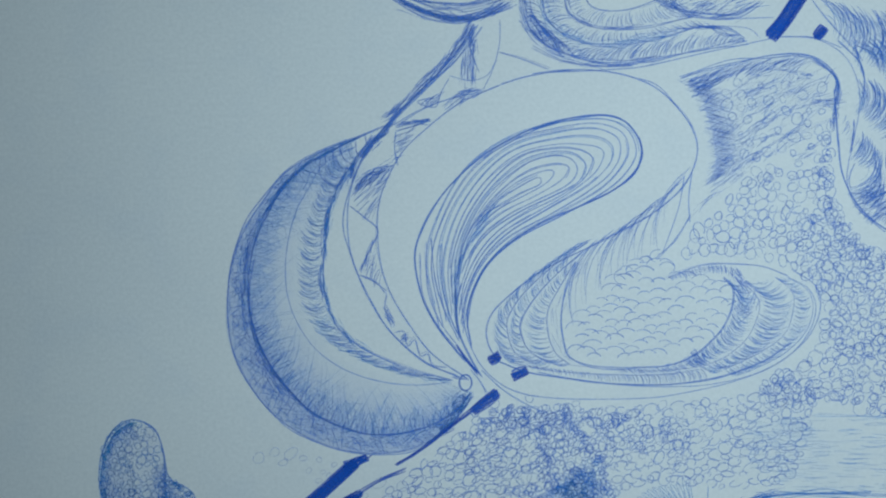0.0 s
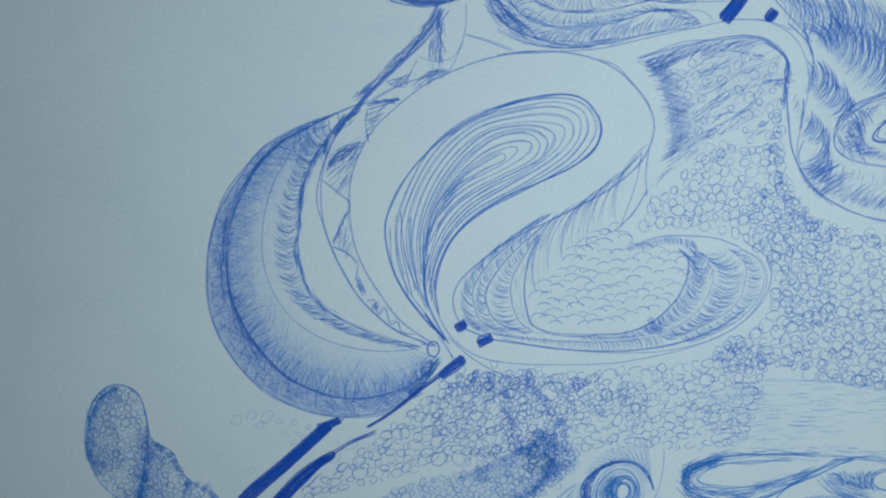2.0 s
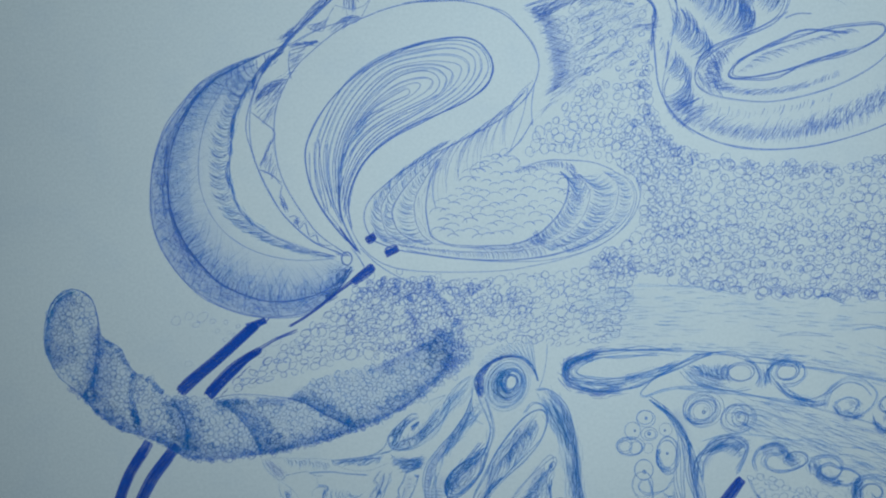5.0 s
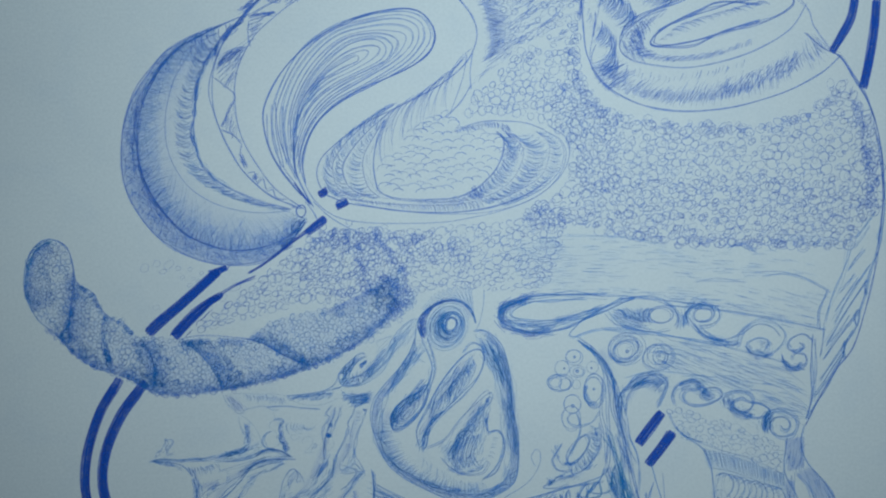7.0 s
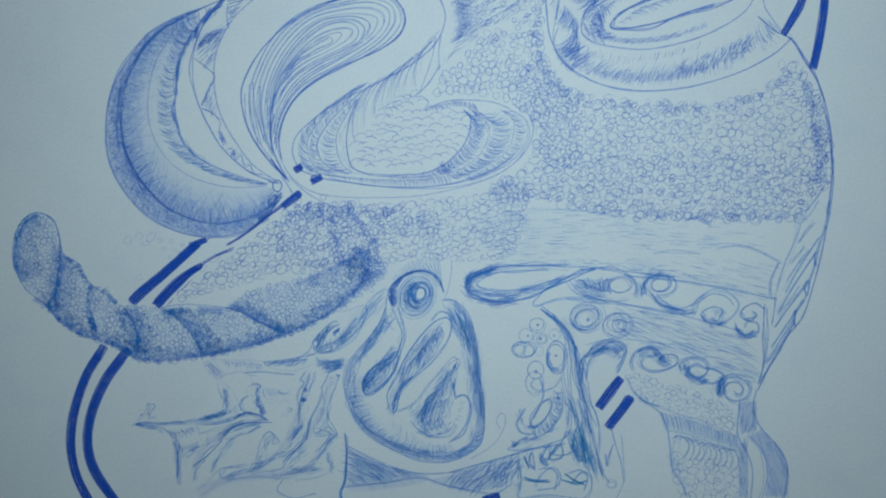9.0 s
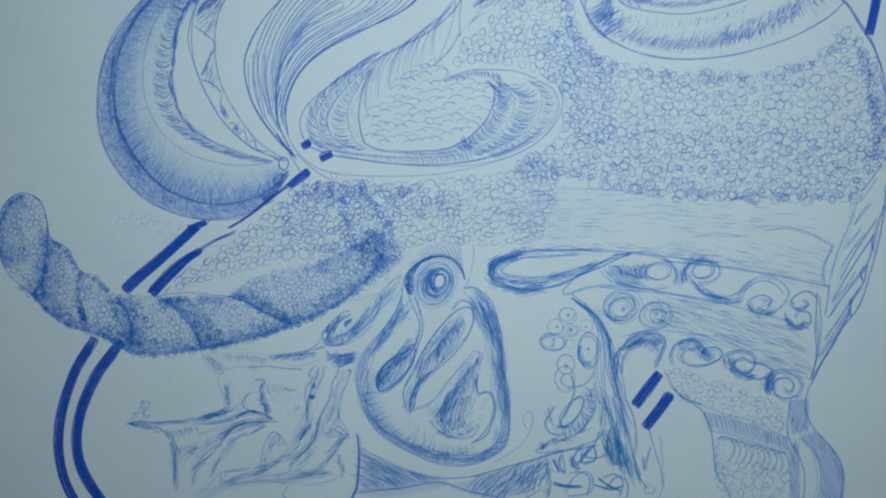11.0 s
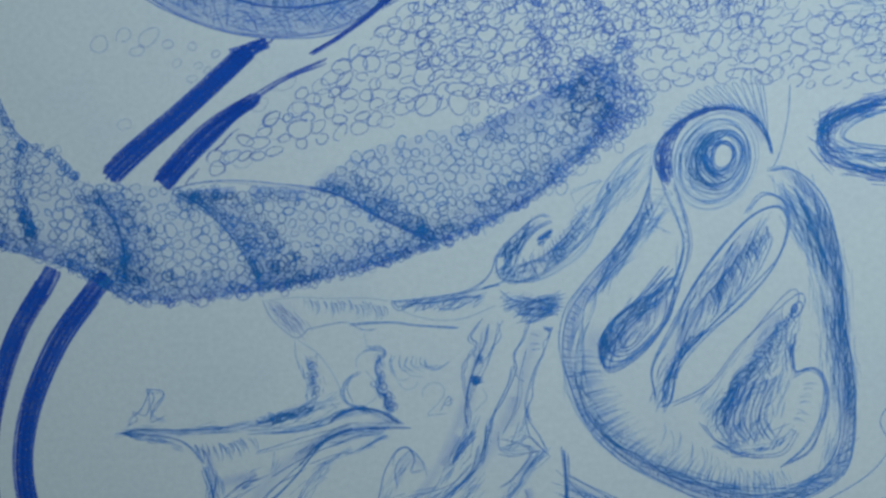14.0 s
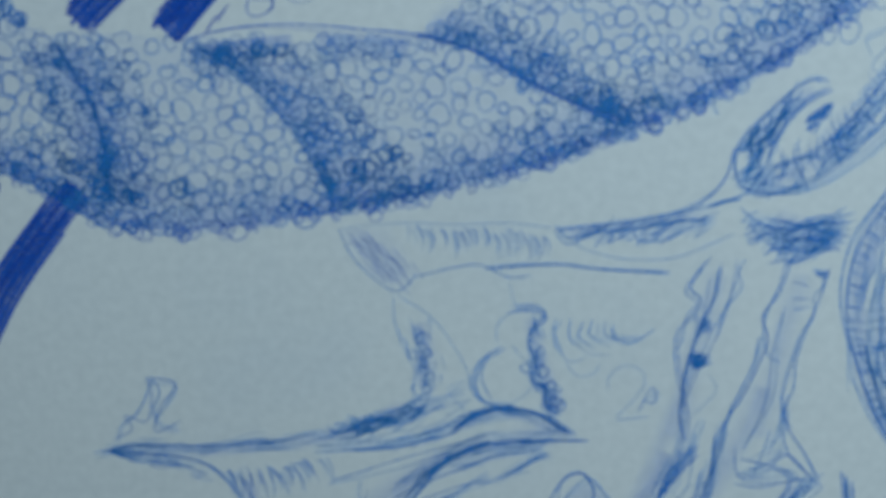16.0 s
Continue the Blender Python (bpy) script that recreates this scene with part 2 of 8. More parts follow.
def rows(poly, gap, size, turn, w=0.22, tone=BLU, miss=0.25):
    """Even rows of broken strokes, as one shades a flat surface."""
    q = np.asarray(poly, float).reshape(-1, 2)
    g = np.radians(turn)
    d, e = np.array([np.cos(g), np.sin(g)]), np.array([-np.sin(g), np.cos(g)])
    mean = size[0] * 0.4 + size[1] * 0.6
    u, v = (q - q.mean(0)) @ d, (q - q.mean(0)) @ e
    U, V = np.meshgrid(np.arange(u.min(), u.max(), mean), np.arange(v.min(), v.max(), gap))
    U = U + rng.uniform(-0.5, 0.5, U.shape) * mean
    V = V + rng.normal(0, gap * 0.22, V.shape)
    p = q.mean(0) + U.reshape(-1, 1) * d + V.reshape(-1, 1) * e
    p = p[inside(q, p) & (rng.random(len(p)) > miss)]
    k = d * rng.uniform(*size, (len(p), 1)) / 2
    strokes(p - k, p + k + rng.normal(0, 0.25, (len(p), 2)), w, tone, 0.01)


def bar(pts, width, tone=HEAVY, rough=0.18):
    """A broad band filled in solidly with the pen; width may run from one value to another."""
    c = smooth(pts, 0.6)
    n = len(c)
    wide = np.linspace(*np.broadcast_to(width, 2), n) * (1 + drift(n, 0.035)[:, 0])
    wide *= np.interp(np.arange(n), [0, 1, n - 2, n - 1], [0.75, 1, 1, 0.75])
    ribbons(c[None], wide[None] * 0.9, tone)
    t = tangents(c, np.linspace(0, 1, n))
    side = np.stack([-t[:, 1], t[:, 0]], -1)
    for o in np.linspace(-0.5, 0.5, max(4, int(np.max(width) / 0.28))):
        a, b = np.array([-0.03, 1.03]) + rng.uniform(0, 0.12, 2) * [1, -1]
        p = c + side * (o * wide)[:, None] + drift(n, rough)
        ribbons(along(p, np.linspace(a, b, n))[None], 0.5, tone)


def wash(poly, n, size, turn, w=0.8, tone=BLUL):
    """Ink rubbed thinly over a patch, under the other strokes."""
    p = scatter(poly, n)[:n]
    g = np.radians(turn + rng.normal(0, 25, len(p)))
    d = np.stack([np.cos(g), np.sin(g)], -1) * rng.uniform(*size, (len(p), 1)) / 2
    s = np.linspace(-1, 1, 5)[None, :, None]
    first = len(PAD["v"])
    ribbons(p[:, None] + d[:, None] * s, w * rng.uniform(0.6, 1.3, (len(p), 1)) * np.array([[0.3, 0.9, 1, 0.9, 0.3]]), tone)
    PAD["v"][first][:, 2] *= 0.15


def smear(a, n, spread, size, w=0.4, tone=BLUL, span=(0, 1)):
    """Many soft strokes laid along a curve, side by side."""
    c = smooth(a)
    s = rng.uniform(*span, n)
    t = tangents(c, s)
    p = along(c, s) + np.stack([-t[:, 1], t[:, 0]], -1) * rng.normal(0, spread, (n, 1))
    d = (t + rng.normal(0, 0.12, (n, 2))) * rng.uniform(*size, (n, 1)) / 2
    strokes(p - d, p + d, w, tone)


def fading(a, b, n, r=(0.45, 0.9), within=None, power=2.8, tone=VIO):
    """Rings and rubbed ink, crowded at the curve a and thinning out towards b."""
    a, b = smooth(a), smooth(b)
    n = int(n * 0.9)
    s, u = rng.random(n), rng.random((n, 1)) ** power
    p = along(a, s) * (1 - u) + along(b, s) * u + rng.normal(0, 0.5, (n, 2))
    if within is not None:
        p = p[inside(within, p)]
    p = p[:int(len(p) * 0.65)]
    half = len(p) // 2
    loops(p[:half], rng.uniform(*r, half) * 1.2, 0.27, tone)
    loops(p[half:], rng.uniform(*r, len(p) - half) * 1.2, 0.25, PALER[tone])
    tint(a, b, (0.85, 0.0), 0.7)


def tint(a, b, strength=(0.6, 0.0), power=1.0, span=(0, 1)):
    """One even film of rubbed ink from the curve a to the curve b, its strength running from one value to the other."""
    a, b = smooth(a), smooth(b)
    n, m = 48, 9
    s, u = np.linspace(*span, n), np.linspace(0, 1, m)
    P = along(a, s)[:, None] * (1 - u)[None, :, None] + along(b, s)[:, None] * u[None, :, None]
    k = strength[0] + (strength[1] - strength[0]) * u ** power
    k = k[None] * np.interp(np.linspace(0, 1, n), [0, 0.04, 0.96, 1], [0, 1, 1, 0])[:, None]
    V = np.concatenate([P, np.full((n, m, 1), rng.uniform(0.008, 0.016))], 2)
    i, j = np.meshgrid(np.arange(n - 1), np.arange(m - 1), indexing="ij")
    q = i * m + j + PAD["n"]
    PAD["v"].append(V.reshape(-1, 3) / 1000)
    PAD["f"].append(np.stack([q, q + m, q + m + 1, q + 1], -1).reshape(-1, 4))
    PAD["m"].append(np.full((n - 1) * (m - 1), RUB))
    PAD["s"].append((1 - k / 2).reshape(-1))
    PAD["n"] += n * m


def stain(pts, width, strength=0.5):
    """Rubbed ink along a curve, strongest in the middle and fading to both sides."""
    c = smooth(pts)
    t = tangents(c, np.linspace(0, 1, len(c)))
    side = np.stack([-t[:, 1], t[:, 0]], -1) * width
    tint(c[::3], (c + side)[::3], (strength, 0.0))
    tint(c[::3], (c - side)[::3], (strength, 0.0))


def ring(x, y, rx, ry, w=0.32, tone=VIO, k=1, lean=0.0, jit=0.25):
    """An oval gone round k times."""
    for _ in range(k):
        g = np.linspace(0, rng.uniform(6.0, 6.9), 34) + rng.uniform(0, 6.28)
        f = 1 + (rng.normal(0, jit / max(rx, 1), 1) if k > 1 else 0)
        th = np.radians(lean)
        a, b = np.cos(g) * rx * f, np.sin(g) * ry * f * (1 + (rng.normal(0, 0.08) if k > 1 else 0))
        p = np.stack([x + a * np.cos(th) - b * np.sin(th), y + a * np.sin(th) + b * np.cos(th)], -1)
        p = p + rng.normal(0, jit * 0.7 if k > 1 else 0, 2)
        ribbons(p[None], (w * rng.uniform(0.8, 1.15, (1, 1)) * np.interp(np.linspace(0, 1, 34), [0, 0.1, 0.9, 1], [0.5, 1, 1, 0.5])[None]), tone)


def finish(name, parent, label="", kind=""):
    """Lays all strokes drawn since the last call on the sheet as one part."""
    me = bpy.data.meshes.new(name)
    me.from_pydata(np.vstack(PAD["v"]).tolist(), [], np.vstack(PAD["f"]).tolist())
    for m in INKS:
        me.materials.append(m)
    me.polygons.foreach_set("material_index", np.concatenate(PAD["m"]).astype(np.int32))
    me.attributes.new("side", "FLOAT", "POINT").data.foreach_set("value", np.concatenate(PAD["s"]).astype(np.float32))
    me.update()
    ob = new(name, me)
    ob.parent = parent
    PAD.update(v=[], f=[], m=[], s=[], n=0)
    return tagged(ob, label, kind=kind)


# ---- the desk and the sheet ----
def slab(name, x0, x1, y0, y1, z0, z1, mat, bevel):
    bm = bmesh.new()
    bmesh.ops.create_cube(bm, size=1.0)
    bmesh.ops.scale(bm, vec=(x1 - x0, y1 - y0, z1 - z0), verts=bm.verts)
    bmesh.ops.translate(bm, vec=((x0 + x1) / 2, (y0 + y1) / 2, (z0 + z1) / 2), verts=bm.verts)
    bmesh.ops.bevel(bm, geom=bm.edges[:], offset=bevel, segments=2, affect="EDGES")
    me = bpy.data.meshes.new(name)
    bm.to_mesh(me)
    bm.free()
    me.materials.append(mat)
    return new(name, me)


def wood_material():
    m, tree, shader = material("desk_wood", 0.45)
    coord = tree.nodes.new("ShaderNodeTexCoord")
    stretch = tree.nodes.new("ShaderNodeMapping")
    stretch.inputs["Scale"].default_value = (3, 40, 3)
    tree.links.new(coord.outputs["Object"], stretch.inputs["Vector"])
    tex = tree.nodes.new("ShaderNodeTexNoise")
    tex.inputs["Scale"].default_value, tex.inputs["Detail"].default_value = 3, 8
    tree.links.new(stretch.outputs["Vector"], tex.inputs["Vector"])
    ramp = tree.nodes.new("ShaderNodeValToRGB")
    ramp.color_ramp.elements[0].color, ramp.color_ramp.elements[1].color = (0.16, 0.09, 0.05, 1), (0.34, 0.22, 0.13, 1)
    tree.links.new(tex.outputs["Fac"], ramp.inputs["Fac"])
    tree.links.new(ramp.outputs[0], shader.inputs["Base Color"])
    return m


desk = slab("desk_top", -0.75, 0.75, -0.42, 0.42, -0.0303, -0.0003, wood_material(), 0.003)
tagged(desk, "plain brown wooden desk top under the drawing", "desk", kind="structure")
sheet = slab("drawing_sheet", -0.222, 0.198, -0.150, 0.147, -0.0003, 0.0, PAPER, 0.0001)
tagged(sheet, "large white paper sheet covered with a blue ballpoint drawing", "drawing")

# ---- crescent ----
OUT = at(-87.1,100.3, -95.4,97.5, -103.6,94.7, -111.9,90.9, -118.6,86.4, -124.4,79.5, -129.9,71.7, -133.7,61.9, -135.1,52.1, -134.8,42.2, -133.2,34.0, -129.2,25.8, -123.6,18.3, -116.3,12.5, -108.1,8.3, -100.0,5.9, -90.1,5.1, -81.9,6.0, -74.5,9.5, -68.7,15.1, -64.5,21.6)
RIM = at(-98.7,95.9, -111.1,89.5, -118.6,82.3, -123.7,74.1, -127.1,65.9, -128.7,56.9, -128.6,47.1, -126.6,38.8, -122.6,30.6, -116.1,22.3, -109.7,16.5, -101.5,12.6, -93.3,10.7, -83.5,11.1, -75.3,13.6, -68.7,17.6, -65.0,22.4)
HEART = at(-87.4,82.6, -98.9,77.8, -105.6,71.4, -109.0,64.8, -110.7,56.7, -110.5,50.1, -106.8,42.7, -102.8,36.9, -96.3,32.7, -89.8,30.1, -80.0,28.4, -70.2,26.6)
line(OUT, 0.4, VIO, k=3, jit=0.35)
line(RIM, 0.5, VIO)
line(RIM, 0.45, VIO, k=5, jit=0.4, part=0.5)
line(at(-96.7,94.6, -106.2,89.5, -110.7,83.0, -114.6,76.4, -117.0,68.3, -118.1,60.1, -117.7,51.8, -115.0,43.6, -109.4,35.3, -101.3,29.5, -91.5,26.1, -81.6,24.8, -70.2,25.3), 0.26, VIO)
crescent = finish("crescent_motif", sheet, "large shaded crescent outlined in violet-blue ballpoint")
tint(OUT, RIM, (0.55, 0.75))
tint(RIM, HEART, (0.8, 0.0), 0.55)
grain(OUT, RIM, 160, run=(0.006, 0.016), w=0.4, tone=VIOL, lo=0.05, hi=0.95)
grain(OUT, RIM, 80, run=(0.006, 0.016), w=0.4, tone=BLUL, lo=0.05, hi=0.95)
grain(OUT, RIM, 110, run=(0.01, 0.03), w=0.2, tone=VIO, lo=0.05)
grain(OUT, RIM, 110, run=(0.01, 0.03), w=0.2, tone=BLU, lo=0.05)
grain(OUT, RIM, 240, w=0.22, tone=VIO, lo=0.6, hi=1.05, span=(0, 0.6))
between(OUT, RIM, 110, 0.19, BLU, (0, 0.5), (0.5, 1.1), 0.05, 0.0, (0.03, 0.97))
between(OUT, RIM, 110, 0.19, VIO, (0, 0.5), (0.5, 1.1), -0.05, 0.0, (0.06, 1))
between(OUT, RIM, 60, 0.2, VIO, (0, 0.4), (0.6, 1.1), -0.03, 0.0, (0.3, 0.95))
grain(RIM, HEART, 170, run=(0.02, 0.05), w=0.2, tone=BLUL, lo=-0.08, hi=0.42, power=1.7)
grain(RIM, HEART, 90, run=(0.015, 0.04), w=0.2, tone=VIO, lo=-0.1, hi=0.2, power=1.4)
for reach, n, tone in ((0.18, 220, BLU), (0.34, 220, BLU), (0.5, 260, BLUL), (0.68, 220, BLUL), (0.82, 110, BLUL)):
    between(RIM, HEART, int(n * 0.3), 0.18, tone, (-0.1, reach * 0.3), (reach * 0.4, reach), 0.07, 0.03, (0.0, 0.95))
    between(RIM, HEART, int(n * 0.3), 0.18, PALER.get(tone, tone), (-0.1, reach * 0.3), (reach * 0.4, reach), -0.10, -0.03, (0.08, 1))
between(RIM, HEART, 70, 0.24, VIO, (-0.05, 0.05), (0.15, 0.45), 0.01, 0.04, (0.45, 0.98))
wash(at(-68.2,23.3, -70.3,18.4, -75.3,10.3, -70.4,11.1, -64.5,20.8), 60, (2, 5), 40, 0.5, VIOL)
finish("hatching", crescent, "", "stuff")

# ---- feathered band inside the crescent ----
FA = at(-104.0,93.0, -106.7,87.8, -108.7,82.9, -110.8,77.2, -113.0,71.5, -114.4,64.9, -114.8,58.4, -114.4,51.8, -112.5,45.2, -109.3,40.2, -104.5,36.1, -96.3,31.9, -86.5,28.4, -78.3,27.0, -70.2,25.8)
FB = at(-97.9,89.3, -101.3,83.6, -103.9,78.7, -105.6,73.0, -106.5,66.5, -107.1,59.9, -107.0,53.3, -105.1,46.7, -101.9,41.0, -96.2,36.0, -89.7,32.6, -81.6,29.2, -75.1,27.3, -70.2,25.9)
line(FB, 0.34, VIO, k=3, jit=0.3)
smear(FB, 150, 0.5, (2, 5), 0.26, BLU, (0, 0.7))
smear(FB + (-0.7, 0), 80, 0.4, (2, 4), 0.26, VIO, (0, 0.5))
feather = finish("feather_band", sheet, "curved feathered band of short blue strokes")
between(FA, FB, 46, 0.28, VIO, (0.0, 0.2), (0.8, 1.0), 0.012, -0.26, (0, 0.5))
between(FA, FB, 60, 0.24, BLU, (0.1, 0.5), (0.85, 1.0), 0.012, -0.24, (0, 0.55))
between(FA, FB, 50, 0.22, BLUL, (-0.1, 0.4), (0.7, 1.0), 0.014, -0.24, (0, 0.6))
between(FA, FB, 46, 0.3, BLU, (0.0, 0.3), (0.7, 1.0), 0.055, -0.1, (0.5, 0.95))
between(FA, FB, 50, 0.26, VIO, (0.1, 0.6), (0.8, 1.0), 0.06, -0.06, (0.52, 0.95))
for hook in (at(-103.6,94.0, -103.4,90.2, -101.3,88.1, -98.0,88.0), at(-101.7,94.0, -100.7,91.0, -98.4,89.0), at(-99.0,94.6, -98.7,91.8, -96.8,90.1), at(-97.0,95.9, -97.1,92.9, -95.5,91.3), at(-94.5,97.8, -94.1,95.0, -92.9,93.9),
             at(-106.1,92.4, -105.4,87.8, -102.9,85.3, -100.1,85.7), at(-107.6,90.8, -107.4,86.2, -104.1,82.9, -101.6,83.5)):
    line(hook, 0.26, VIO, k=2, jit=0.25)
finish("barb_texture", feather)

# ---- band of triangles ----
CL = at(-60.4,129.0, -64.1,123.7, -68.7,118.1, -73.8,113.1, -80.4,106.8, -87.1,100.3, -92.9,93.9, -96.8,87.7, -99.6,79.5, -100.3,71.3, -99.2,62.2, -96.0,54.0, -90.9,44.9, -84.7,37.4, -77.5,31.3, -68.2,26.9)
line(CL, 0.4, VIO, k=2, jit=0.3)
line(at(-62.0,129.1, -66.2,122.5, -71.2,116.5, -77.9,110.1, -84.6,103.6, -91.3,96.6, -95.4,91.3), 0.5, VIO, k=5, jit=0.35)
line(at(-92.1,97.5, -94.6,93.9, -97.5,89.3, -98.8,84.4), 0.5, VIO, k=4, jit=0.4)
LOOP = at(-54.9,111.6, -62.3,108.5, -68.9,105.0, -76.4,99.2, -83.1,93.0, -87.6,85.5, -90.4,77.7, -91.5,68.7, -90.6,60.5, -87.8,51.7, -82.7,42.8, -75.8,34.0, -65.2,26.2)
line(LOOP, 0.38, VIO, k=2, jit=0.15)
line(at(-54.6,130.6, -54.9,123.2, -57.0,115.8, -59.8,110.1), 0.28, VIO)
line(at(-55.2,121.5, -48.2,119.1, -40.5,116.2), 0.36, VIO, k=2)
line(at(-85.5,100.3, -78.0,104.6, -70.6,107.3, -60.7,110.1), 0.3, VIO, k=2)
line(at(-69.6,114.4, -63.9,113.0, -59.0,114.2, -55.6,119.1), 0.28, VIO)
line(at(-69.6,113.9, -72.2,109.5, -73.9,105.4, -79.1,107.1, -74.6,108.4), 0.3, VIO)
line(at(-63.7,126.3, -63.0,120.8, -60.9,115.0), 0.3, VIO)
line(at(-85.5,99.8, -75.6,101.8, -78.6,100.2, -84.7,98.2), 0.34, VIO, k=2)
line(at(-86.0,99.0, -86.0,93.7, -85.3,88.8), 0.34, VIO, k=2)
line(at(-95.5,86.0, -91.4,87.9, -86.4,88.5), 0.34, VIO)
line(at(-98.9,77.0, -94.9,73.7, -91.2,69.8, -93.4,64.6, -96.6,58.4), 0.36, VIO, k=2, jit=0.15)
line(at(-96.6,56.8, -92.7,55.1, -88.5,51.7), 0.4, VIO, k=3)
line(at(-88.8,51.4, -89.2,47.3, -87.6,42.4), 0.34, VIO)
line(at(-86.3,39.9, -83.9,40.2, -82.8,36.2, -80.6,38.2, -79.1,33.6, -76.9,34.0, -75.8,30.7, -71.7,29.9), 0.32, VIO, k=2, jit=0.2)
triangles = finish("triangle_band", sheet, "narrow band divided into small shaded triangles")
cloud(at(-66.4,113.5, -64.6,123.3, -62.4,127.4, -61.1,123.3, -61.3,113.4), 40, (4, 8), 84, 0.28, VIO)
cloud(at(-95.5,86.0, -87.3,87.5, -90.4,79.3, -91.8,72.0, -97.3,79.5), 34, (4, 7), 48, 0.28, VIO)
cloud(at(-96.9,82.7, -92.2,86.8, -87.3,87.5, -93.9,82.7), 22, (3, 5), 40, 0.3, VIO)
cloud(at(-95.9,58.9, -92.5,67.9, -92.0,59.7, -89.4,53.4), 26, (3, 6), 70, 0.26, VIO)
cloud(at(-85.5,97.3, -78.1,100.5, -83.1,93.7, -85.3,89.9), 22, (2.5, 4.5), 25, 0.28, VIO)
cloud(at(-78.0,106.8, -71.3,110.3, -73.9,105.7), 16, (2, 4), 40, 0.28, VIO)
cloud(at(-68.1,106.9, -60.7,110.1, -59.0,109.2, -70.6,104.5, -73.9,102.9), 22, (3, 6), 35, 0.28, VIO)
cloud(at(-88.7,49.8, -86.3,42.4, -88.0,41.6, -89.2,44.9), 12, (2, 4), -60, 0.3, VIO)
cloud(at(-86.3,39.6, -82.7,39.9, -83.1,36.6), 10, (1.5, 3), 45, 0.3, VIO)
smear(at(-63.0,130.3, -65.6,125.5, -69.0,120.5, -74.1,115.6, -79.2,110.7, -84.3,105.9, -88.0,102.5), 120, 0.55, (3, 7), 0.3, VIO)
smear(at(-86.7,100.1, -89.4,97.6, -92.8,94.4, -95.8,90.7), 50, 0.6, (2, 5), 0.3, VIO)
smear(at(-82.7,100.9, -79.0,101.1, -75.7,101.2), 26, 0.3, (2, 4), 0.28, VIO)
smear(at(-97.7,81.2, -93.8,85.4, -90.4,87.3, -87.5,88.8), 36, 0.7, (2, 5), 0.28, VIO)
smear(at(-71.6,104.4, -68.9,107.5, -65.0,109.6, -60.8,109.8), 30, 0.5, (2, 5), 0.26, VIO)
smear(at(-98.6,87.1, -97.5,89.6, -98.8,83.8), 24, 0.5, (1.5, 3), 0.3, VIO)
finish("hatching", triangles, "", "stuff")

# ---- paisley ----
line(at(-54.9,111.6, -47.5,113.8, -38.4,115.2, -29.4,115.5, -19.6,114.0, -11.5,110.9, -5.0,105.9, -0.2,100.1, 2.1,93.5, 0.9,86.9, -3.0,80.4, -10.5,74.0, -18.7,69.2, -27.0,65.2, -36.9,60.8, -45.1,56.5, -52.6,50.9, -57.6,46.0, -59.8,41.2, -59.5,36.2, -57.0,31.3), 0.4, VIO, k=2, jit=0.15)
line(at(-45.8,114.5, -38.4,115.5, -32.7,115.5), 0.34, VIO)
line(at(-14.7,112.9, -9.0,110.5, -4.2,105.0, 0.6,98.4), 0.3, VIO)
PO = at(-66.0,31.4, -71.6,38.1, -76.9,46.3, -79.6,54.6, -80.3,62.8, -78.5,69.3, -75.1,75.8, -69.3,83.1, -61.0,90.4, -52.7,95.5, -42.8,99.6, -32.9,101.8, -24.7,102.3, -19.0,100.4, -15.0,95.4, -14.3,90.4, -16.8,84.7, -23.5,79.9, -33.3,75.5, -43.2,71.2, -51.5,66.4, -58.2,60.8, -62.3,55.1, -64.9,48.6, -65.5,42.9, -64.3,36.0)
line(PO, 0.46, VIO)
line(PO, 0.4, VIO, k=2, jit=0.15)
line(at(-69.3,82.6, -61.0,89.9, -52.7,94.8, -42.8,99.1, -32.9,101.4, -24.7,102.1, -18.5,100.2, -14.7,95.7), 0.45, VIO, k=3, jit=0.22, part=0.5)
line(at(-14.7,95.7, -13.9,90.4, -16.5,85.6, -22.3,80.7, -30.1,76.8), 0.45, HEAVY, k=1)
paisley = finish("paisley_motif", sheet, "large paisley loop with flowing contour lines inside")
